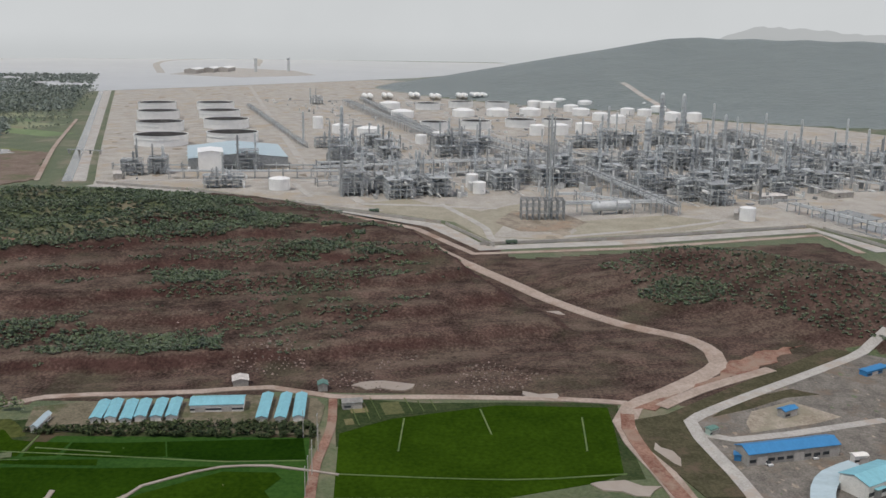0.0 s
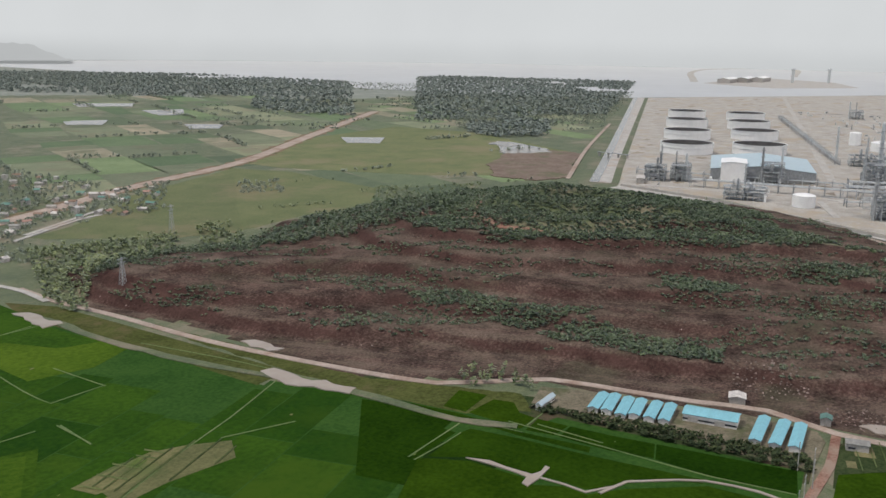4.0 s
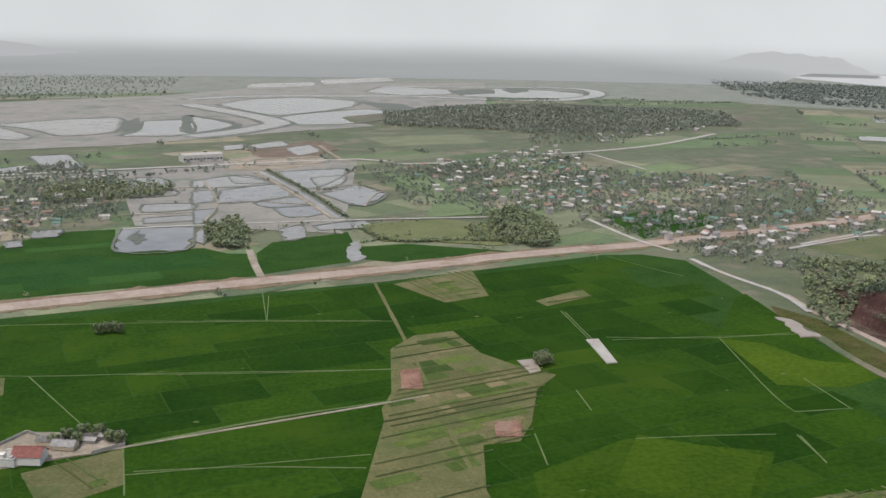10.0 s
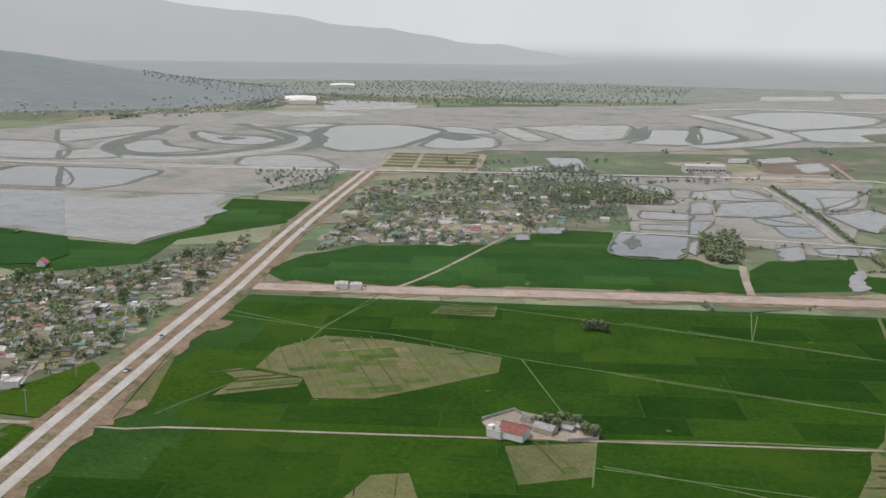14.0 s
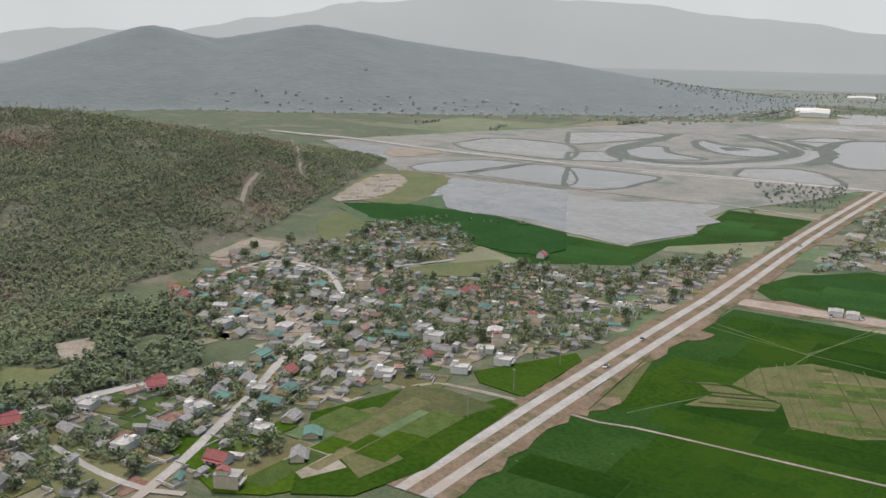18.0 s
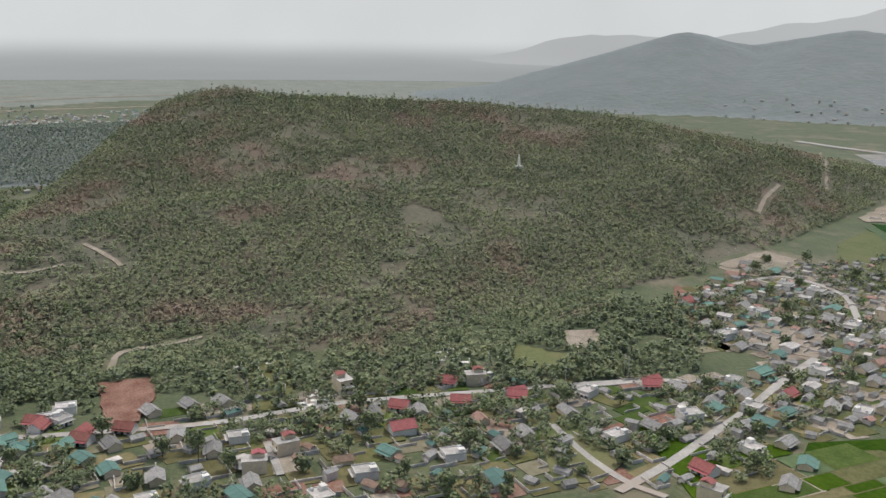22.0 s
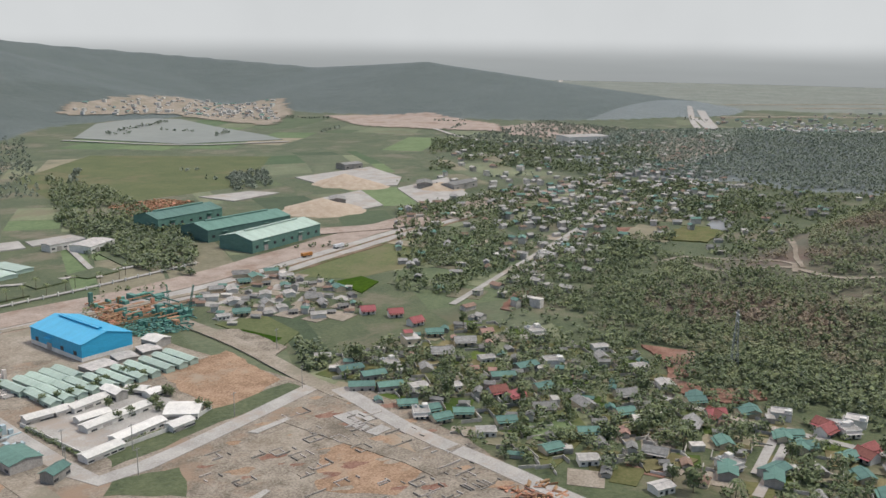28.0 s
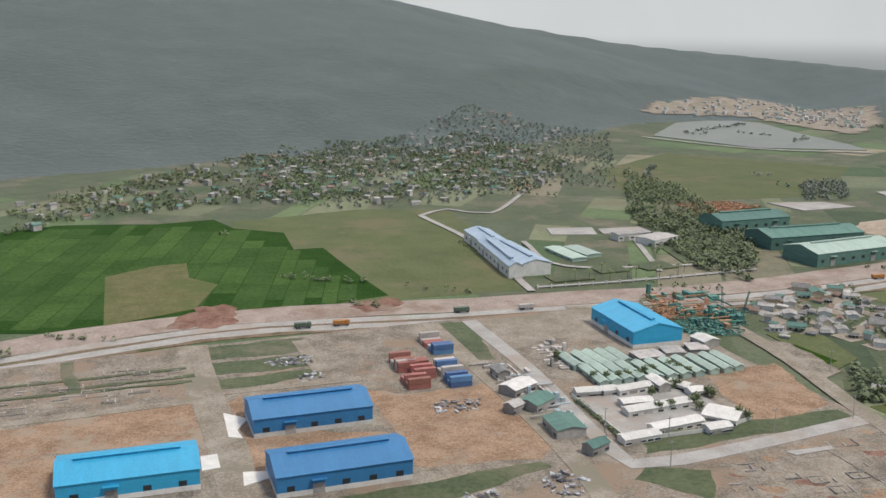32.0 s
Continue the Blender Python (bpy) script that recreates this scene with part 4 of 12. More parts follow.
def furrows(region, heading, spacing, width, mat, label, seed=1):
    """Rows of vegetables across a plot, each a low ridge cut to the plot."""
    rnd = random.Random(seed)
    c, s = math.cos(heading), math.sin(heading)
    loc = [(x * c + y * s, -x * s + y * c) for x, y in region]
    u0, u1 = min(p[0] for p in loc), max(p[0] for p in loc)
    verts, faces = [], []
    v = min(p[1] for p in loc)
    while v < max(p[1] for p in loc):
        u = np.arange(u0, u1, 4.0)
        ok = inside(loc, u, np.full(u.shape, v))
        run = None
        for k, good in enumerate(list(ok) + [False]):
            if good and run is None:
                run = u[k]
            elif not good and run is not None:
                a, b = run, u[min(k, len(u) - 1)]
                run = None
                if b - a > 6 and rnd.random() < 0.6:
                    n = len(verts)
                    w = width * rnd.uniform(0.7, 1.2) / 2
                    for p, q, z in ((a, v - w, 0.3), (b, v - w, 0.3), (b, v, 0.75), (a, v, 0.75), (a, v + w, 0.3), (b, v + w, 0.3)):
                        verts.append((p * c - q * s, p * s + q * c, z))
                    faces += [(n, n + 1, n + 2, n + 3), (n + 3, n + 2, n + 5, n + 4)]
        v += spacing * rnd.uniform(0.85, 1.15) * (3 if rnd.random() < 0.08 else 1)
    if verts:
        tagged(mesh_object("vegetable_rows", verts, faces, mat), label, "crop rows", kind="stuff")


M_ROWS = material("vegetable_leaves", (0.075, 0.115, 0.035), (0.14, 0.165, 0.065), 6, 0.8, 0.9, 0.3, vary="island", amount=0.3)
F_TAN = material("dry_vegetable_bed", (0.13, 0.12, 0.06), (0.20, 0.18, 0.095), 6, 0.8, 0.95, 0.4, vary="island", amount=0.3, spec=0.05)
F_GREEN = material("green_vegetable_bed", (0.055, 0.09, 0.022), (0.10, 0.135, 0.04), 6, 0.8, 0.95, 0.4, vary="island", amount=0.3, spec=0.05)
for k, poly in enumerate(FALLOW):
    turn = ROAD_HEADING + (0.35 if k in (3, 4, 5) else 0.05)
    patchwork(poly, turn, 13, 5.5, [F_TAN, F_GREEN, F_GREEN, M_FALLOW], 420 + k, 0.75, 0, 1.5, 0.11, "small vegetable beds on a fallow plot", "vegetable_beds", 0.2)
    furrows(poly, turn + 1.57 * (k % 2), 4.6, 0.5, M_ROWS, "green vegetable rows on a fallow plot", k)
blotches("rice_gap", PADDY_SOUTH, 50, [M_FALLOW, F_GREEN], (0.6, 2.2), 432, "small weedy gaps in the rice", "paddy", 0.18, 0.5, ROAD_HEADING)
# ---------------------------------------------------------------- roads
NEW_ROAD = [(-262.3, 514.7), (-165.8, 534.8), (-67.2, 558.1), (34.8, 579.5), (175, 608.5)] + [(188.6, 614.5), (251.5, 626.2), (309.4, 634.3), (388.8, 654.2)] + [(427.5, 663.3), (513.5, 686), (595.5, 713.2), (682, 733.7), (841.5, 767.5), (1116.5, 885), (1524, 1055.5)]
ribbon("new_road_verge", NEW_ROAD, 25, M_DIRTVERGE, 0.2, "churned brown earth beside the unfinished road", "road verge", 9, wobble=0.35)
ribbon("new_road", NEW_ROAD, 15.5, M_ROADDUST, 0.3, "wide unfinished road of pale pinkish gravel", "road", 40, wobble=0.06)
HIGHWAY = [(-213.4, 207.7), (-231.4, 302.3), (-246.5, 387.8), (-266.1, 506.1), (-310.2, 731.8), (-357.9, 1018.7)]
ribbon("highway_lane", HIGHWAY, 4.7, M_CONCRETE, 0.45, "pale concrete carriageway of the straight highway", "road", 60, side=5.2)
ribbon("highway_lane", HIGHWAY, 4.7, M_CONCRETE, 0.45, "pale concrete carriageway of the straight highway", "road", 60, side=-5.2)
ribbon("highway_median", HIGHWAY, 6.2, M_DIRTVERGE, 0.4, "bare earth median strip of the straight highway", "road verge", 60)
for side in (9.6, -10.4):
    ribbon("highway_verge", HIGHWAY, 6.5, M_DIRTVERGE, 0.3, "weedy brown earth shoulder of the highway", "road verge", 10, side=side, wobble=0.75)
for poly in ([(-240.1, 321.1), (-234.1, 327.5), (-214.9, 333.0), (-212.4, 305.7), (-221.4, 298.8), (-229.9, 307.9)], [(-242.0, 425.4), (-247.3, 448.7), (-233.9, 445.5), (-233.5, 427.6)], [(-248.7, 312.1), (-250.9, 341.4), (-257.8, 357.1), (-250.2, 353.5), (-241.8, 319.3), (-241.4, 305.1)]):
    sheet("bare_shoulder", ragged(poly, 4, 0.3), M_DIRTVERGE, 0.4, "bare brown earth spread beside the highway", "ground")
PATHS = [
    ([(-224.1, 301.7), (-205.8, 304)] + [(-192.5, 309.7), (-144.4, 320.5), (-67.9, 337.4), (-29.7, 346.2), (69.1, 367.7), (91.8, 373.4)], 1.5), ([(-288.2, 273.4), (-281.7, 289.3), (-240.3, 299.3)], 3.0), ([(-171.4, 541.7), (-159.3, 587.6), (-139, 711.8)], 2.5), ([(34.2, 668.8), (35.1, 626.7), (37.1, 591.1)], 5),
]
for pts, w in PATHS:
    ribbon("field_path", pts, w, M_SAND, 0.22, "narrow pale path on a bund between rice fields", "path", 15)
ribbon("field_path", [(-26, 347.7), (29.1, 362.3), (79.6, 370.9)], 1.3, M_BUNDLINE, 0.24, "narrow grassy path on a bund between rice fields", "path", 15, wobble=0.3)
ribbon("field_path", [(103.9, 561.6), (99.4, 473.1), (95.1, 395.1), (91, 326), (89.3, 278.8)], 2.0, M_FALLOW, 0.25, "grassy cart track between rice fields", "path", 15, wobble=0.3)
ribbon("quarry_road", QUARRY_ROAD, 9, M_ROADDUST, 0.4, "pale dusty road curving below the quarry", "road", 10, wobble=0.05)
ribbon("quarry_foot_road", FOOT_ROAD, 4.5, M_ROADDUST, 0.45, "pale gravel road along the foot of the quarry", "road", 12)
ribbon("camp_track", [(377.8, 44.9), (344.6, 42.1), (314.9, 43.7), (281.9, 42)], 3.6, M_DIRT, 0.3, "red earth track between the rice fields", "path", 10)
REFINERY_WALL = [(913.8, 340), (882.8, 244.6), (801.7, 107.8), (741.8, 6.5), (663.7, -28.4), (689.4, -131), (746.6, -293.3), (670.6, -316.7)]
ribbon("refinery_road", REFINERY_WALL, 16, M_CONCRETE, 0.3, "concrete perimeter road and embankment of the refinery", "road", 20, straight=True)
ribbon("canal_road", [(933, 360.7), (1274.2, 470.1), (2864, 986.1)], 26, M_CONCRETE, 0.3, "long straight concrete canal beside the refinery", "road", 60)
PARK_ROAD = [(21.4, -452.9), (7.7, -452.8)] + [(-95.6, -464.1), (-199.2, -442.4), (-293.4, -425.8), (-407.5, -408), (-612.5, -409.1), (-777.4, -403.5)] 
ribbon("park_road", PARK_ROAD, 20, M_CONCRETE, 0.35, "wide pale trunk road past the industrial park", "road", 40)
ribbon("park_road_median", PARK_ROAD, 3.2, M_DIRTVERGE, 0.42, "strip of bare earth between the carriageways", "road verge", 20, wobble=0.5)
ribbon("park_road_edge", PARK_ROAD, 4, M_DIRTVERGE, 0.42, "dusty weedy road edge", "road verge", 12, side=-11.5, wobble=0.5)
ribbon("park_road_verge", PARK_ROAD, 26, M_ROADDUST, 0.25, "bare pinkish earth verge of the trunk road", "road verge", 30, side=24, wobble=0.15)

# ---------------------------------------------------------------- pads of bare ground
sheet("refinery_pad", [(920.8, 339.7), (895.5, 248.1), (817.7, 109.9), (755.6, 4.4), (678.7, -31.8), (701.3, -133.1), (760.4, -298.5), (685.9, -353.2), (1434.4, -718.1), (1844, -551.6), (2482, -377.6), (2823, -182.7), (2999, 327.8), (2807, 950.4)], material("levelled_fill", (0.27, 0.25, 0.22), (0.43, 0.405, 0.36), 22, 1.6, 0.9, 0.4, third=(0.345, 0.295, 0.225)), 0.05, "levelled sandy ground of the refinery", "ground")
LAKE = [(-643.5, 637.8), (-682.6, 717.5), (-547.5, 819.5), (-462.6, 822.7), (-413.7, 791.9), (-379.7, 677.6), (-390, 601), (-510.8, 619.3), (-574.4, 617.8)]
# ---------------------------------------------------------------- woods


def scatter(region, spacing, seed, keep=None, jitter=0.45):
    rng = np.random.default_rng(seed)
    xs, ys = [p[0] for p in region], [p[1] for p in region]
    gx, gy = np.meshgrid(np.arange(min(xs), max(xs), spacing), np.arange(min(ys), max(ys), spacing))
    x, y = gx.ravel(), gy.ravel()
    x = x + rng.uniform(-jitter, jitter, x.shape) * spacing
    y = y + rng.uniform(-jitter, jitter, y.shape) * spacing
    ok = inside(region, x, y)
    if keep is not None:
        ok &= keep(x, y)
    return x[ok], y[ok]


def woods(name, x, y, mat, seed, tall=(5, 9), wide=(2.2, 3.6), k=26, leaf=0.55, label="", category="woods", flat=0.25):
    """Trees too many to count: each crown is a loose cloud of small leaf clumps over a thin trunk."""
    rng = np.random.default_rng(seed)
    n = len(x)
    if not n:
        return None
    z = relief(x, y)
    h = rng.uniform(*tall, n)
    w = rng.uniform(*wide, n)
    d = rng.normal(size=(n, k, 3))
    d /= np.linalg.norm(d, axis=2, keepdims=True)
    r = rng.uniform(0.45, 1.0, (n, k, 1)) * rng.uniform(0.75, 1.15, (n, k, 1))
    lobes = rng.uniform(-0.25, 0.25, (n, 1, 3))
    c = d * r + lobes * (d[:, :, 2:3] > 0)
    c[:, :, 0] *= w[:, None]
    c[:, :, 1] *= w[:, None]
    c[:, :, 2] = (c[:, :, 2] * 0.5 + 0.55) * h[:, None]
    c[:, :, 0] += x[:, None]
    c[:, :, 1] += y[:, None]
    c[:, :, 2] += z[:, None]
    size = (leaf * w)[:, None, None]
    a = rng.normal(size=(n, k, 3))
    b = rng.normal(size=(n, k, 3))
    a[:, :, 2] *= flat
    b[:, :, 2] *= flat
    a /= np.linalg.norm(a, axis=2, keepdims=True)
    b -= a * (a * b).sum(2, keepdims=True)
    b /= np.linalg.norm(b, axis=2, keepdims=True)
    tri = np.stack([c + a * size, c - 0.5 * a * size + 0.87 * b * size, c - 0.5 * a * size - 0.87 * b * size], 2).reshape(-1, 3)
    me = bpy.data.meshes.new(name)
    me.vertices.add(len(tri))
    me.vertices.foreach_set("co", tri.astype(np.float32).ravel())
    me.loops.add(len(tri))
    me.loops.foreach_set("vertex_index", np.arange(len(tri), dtype=np.int32))
    me.polygons.add(len(tri) // 3)
    me.polygons.foreach_set("loop_start", np.arange(0, len(tri), 3, dtype=np.int32))
    me.materials.append(mat)
    me.update()
    return tagged(new(name, me), label, category, kind="stuff")


# raised leaf colour and sheen imitate haze over the hill
M_LEAF_FOREST = material("hazed_pine_leaves", (0.125, 0.16, 0.07), (0.25, 0.28, 0.13), 40, 7, 0.85, 0, third=(0.27, 0.205, 0.135), vary="island", amount=0.12, sheen=0.25)
M_LEAF = material("village_leaves", (0.09, 0.125, 0.05), (0.20, 0.235, 0.10), 14, 3, 0.8, 0, vary="island", amount=0.3, sheen=0.3)

# pale grey-green leaves for far trees, haze painted into the base colour
M_LEAF_FAR = material("hazed_leaves", (0.165, 0.195, 0.145), (0.265, 0.295, 0.225), 60, 8, 0.85, 0, vary="island", amount=0.25, sheen=0.3)

M_LEAF_QUARRY = material("quarry_bushes", (0.045, 0.075, 0.034), (0.10, 0.132, 0.062), 30, 4, 0.9, 0, vary="island", amount=0.3, sheen=0.3)
# ---------------------------------------------------------------- building blocks


def box(g, x0, x1, y0, y1, z0, z1):
    v, f = g
    b = len(v)
    v += [(x, y, z) for z in (z0, z1) for x, y in ((x0, y0), (x1, y0), (x1, y1), (x0, y1))]
    f += [(b + 3, b + 2, b + 1, b), (b + 4, b + 5, b + 6, b + 7)] + [(b + k, b + (k + 1) % 4, b + 4 + (k + 1) % 4, b + 4 + k) for k in range(4)]
    return g


def tube(g, p, q, r, n=8, r2=None):
    v, f = g
    p, q = Vector(p), Vector(q)
    way = (q - p).normalized()
    a = way.orthogonal().normalized()
    c = way.cross(a)
    b = len(v)
    for end, rad in ((p, r), (q, r if r2 is None else r2)):
        v += [tuple(end + (a * math.cos(math.tau * k / n) + c * math.sin(math.tau * k / n)) * rad) for k in range(n)]
    f += [(b + k, b + (k + 1) % n, b + n + (k + 1) % n, b + n + k) for k in range(n)]
    f += [tuple(range(b + n - 1, b - 1, -1)), tuple(range(b + n, b + 2 * n))]
    return g


def gable(g, L, W, z, rise, over=0.6, thick=0.25, ends=True):
    """Two roof slabs over a box L by W, ridge along x."""
    v, f = g
    hl, hw = L / 2 + over, W / 2 + over
    drop = rise * over / (W / 2)
    for s in (1, -1):
        b = len(v)
        for dz in (0, thick):
            v += [(-hl, s * hw, z - drop + dz), (hl, s * hw, z - drop + dz), (hl, 0, z + rise + dz), (-hl, 0, z + rise + dz)]
        f += [(b + 3, b + 2, b + 1, b), (b + 4, b + 5, b + 6, b + 7)] + [(b + k, b + (k + 1) % 4, b + 4 + (k + 1) % 4, b + 4 + k) for k in range(4)]
    return g


def gable_walls(g, L, W, z, rise):
    box(g, -L / 2, L / 2, -W / 2, W / 2, 0, z)
    v, f = g
    for x in (-L / 2, L / 2):
        b = len(v)
        v += [(x, -W / 2, z), (x, W / 2, z), (x, 0, z + rise)]
        f.append((b, b + 1, b + 2))
    return g


def part(name, g, mat, parent, label="", smooth=False):
    ob = mesh_object(name, g[0], g[1], mat, parent, smooth)
    if label:
        ob["label"] = label
    return ob


def thing(name, label, category, m=None, group=""):
    ob = new(name)
    ob.empty_display_size = 0.5
    if m is not None:
        ob.matrix_basis = m
    return tagged(ob, label, category, group)


def paint(name, color, rough=0.6, metal=0.0, size=3.0, var=0.18, bump=0.1, stretch=None, **more):
    d = tuple(c * (1 - var) for c in color)
    li = tuple(min(1, c * (1 + var)) for c in color)
    return material(name, d, li, size, size * 0.12, rough, bump, metal, stretch=stretch, **more)


M_TEAL = paint("teal_sheet_metal", (0.115, 0.215, 0.18), 0.75, stretch=(1, 0.2, 1), vary="object", amount=0.2)
M_SKYBLUE = paint("sky_blue_sheet_metal", (0.045, 0.38, 0.62), 0.5, stretch=(1, 0.2, 1), var=0.1)
M_NAVY = paint("deep_blue_sheet_metal", (0.045, 0.20, 0.41), 0.5, stretch=(1, 0.2, 1), var=0.1)
M_CAMPBLUE = paint("pale_turquoise_sheet", (0.20, 0.43, 0.49), 0.6, stretch=(1, 0.2, 1), var=0.12)
M_PALEGREEN = paint("pale_green_sheet", (0.38, 0.48, 0.41), 0.6, stretch=(1, 0.2, 1), var=0.15, vary="object", amount=0.12)
M_REDTILE = paint("red_roof_tiles", (0.29, 0.10, 0.09), 0.75, size=1.5, var=0.3, vary="object", amount=0.25)
M_GREYTILE = paint("weathered_grey_tiles", (0.25, 0.245, 0.23), 0.85, size=2.0, var=0.35, vary="object", amount=0.3)
M_BROWNTILE = paint("brown_clay_tiles", (0.29, 0.19, 0.145), 0.85, size=2.0, var=0.3, vary="object", amount=0.3)
M_SLAB = paint("stained_roof_slab", (0.42, 0.40, 0.37), 0.9, size=3.0, var=0.3, vary="object", amount=0.25)
M_WHITE = paint("white_painted_wall", (0.68, 0.66, 0.61), 0.8, size=4.0, var=0.15, vary="object", amount=0.12)
M_CREAM = paint("cream_painted_wall", (0.58, 0.50, 0.36), 0.8, size=4.0, var=0.15, vary="object", amount=0.18)
M_GREYWALL = paint("bare_render_wall", (0.36, 0.34, 0.31), 0.9, size=3.0, var=0.25, vary="object", amount=0.2)
M_VILLAGEWALL = material("weathered_house_walls", (0.34, 0.32, 0.285), (0.62, 0.585, 0.53), 9, 2, 0.9, 0, vary="island", amount=0.3)
M_DARK = paint("dark_opening", (0.035, 0.04, 0.045), 0.3)
M_STEEL = paint("weathered_steel", (0.35, 0.365, 0.365), 0.65, size=2.0, var=0.25, vary="object", amount=0.3)
M_PIPE = paint("silver_insulated_pipe", (0.50, 0.52, 0.52), 0.5, size=3.0, var=0.15)
M_TANK = paint("white_tank_paint", (0.76, 0.76, 0.74), 0.55, size=8.0, var=0.08)
M_TANKTOP = paint("grey_floating_roof", (0.34, 0.35, 0.35), 0.7, size=10.0, var=0.2)
# dark mottled steel: the shade inside open tanks is painted into it
M_TANKSHADE = paint("shade_painted_steel", (0.11, 0.105, 0.10), 0.85, size=9.0, var=0.35)
M_TRUNK = paint("rough_bark", (0.13, 0.10, 0.075), 0.95, size=0.6, var=0.3)
M_CREST = material("rubble", (0.2, 0.18, 0.16), (0.45, 0.42, 0.38), 4, 0.5, 0.95, 0.4, vary="island", amount=0.4)


def corners(c):
    """Centre, heading, length and width of an oblong from four corners in order."""
    p = [Vector((x, y)) for x, y in c]
    mid = (p[0] + p[1] + p[2] + p[3]) / 4
    u = (p[1] - p[0] + p[2] - p[3]) / 2
    w = (p[3] - p[0] + p[2] - p[1]) / 2
    if w.length > u.length:
        u, w = w, u
    n = Vector((-u.y, u.x)).normalized()
    return mid, math.atan2(u.y, u.x), u.length, abs(w.dot(n))


def shed(name, c, eave, roof, wall, label, category="warehouse", rise=None, vent=True, group="", plinth=None, bays=None, sign=True):
    """A gabled steel hall with plinth, doors, windows, gutter and ridge vent."""
    mid, head, L, W = corners(c)
    rise = rise if rise is not None else W * 0.1
    t = thing(name, label, category, pose(mid.x, mid.y, 0, 0, 0, math.degrees(head)), group)
    part("wall", gable_walls(([], []), L, W, eave, rise), wall, t)
    cover = part("roof", gable(([], []), L, W, eave, rise, 0.4, 0.18), roof, t)
    if plinth:
        part("plinth", box(([], []), -L / 2 - 0.06, L / 2 + 0.06, -W / 2 - 0.06, W / 2 + 0.06, 0, eave * 0.3), plinth, t)
    if vent:
        g = box(([], []), -L * 0.38, L * 0.38, -0.9, 0.9, eave + rise - 0.1, eave + rise + 0.75)
        gable(g, L * 0.76, 2.2, eave + rise + 0.75, 0.35, 0.2, 0.08)
        part("ridge_vent", g, roof, cover)
    n = bays or max(2, int(L / 9))
    for s in (1, -1):
        for k in range(n):
            x = -L / 2 + (k + 0.5) * L / n
            y = s * (W / 2 + 0.05)
            if k % 4 == 1:
                gate = part("door", box(([], []), x - 2, x + 2, y - 0.06, y + 0.06, 0, min(4.2, eave * 0.7)), M_GREYWALL, t, "roller shutter door")
                if eave > 5.5:
                    part("canopy", box(([], []), x - 2.6, x + 2.6, min(y, y + s * 1.6), max(y, y + s * 1.6), eave * 0.74, eave * 0.74 + 0.15), roof, gate)
            else:
                part("window", box(([], []), x - 1.3, x + 1.3, y - 0.05, y + 0.05, eave * 0.32, eave * 0.55), M_DARK, t)
    return t


PROTO = {}


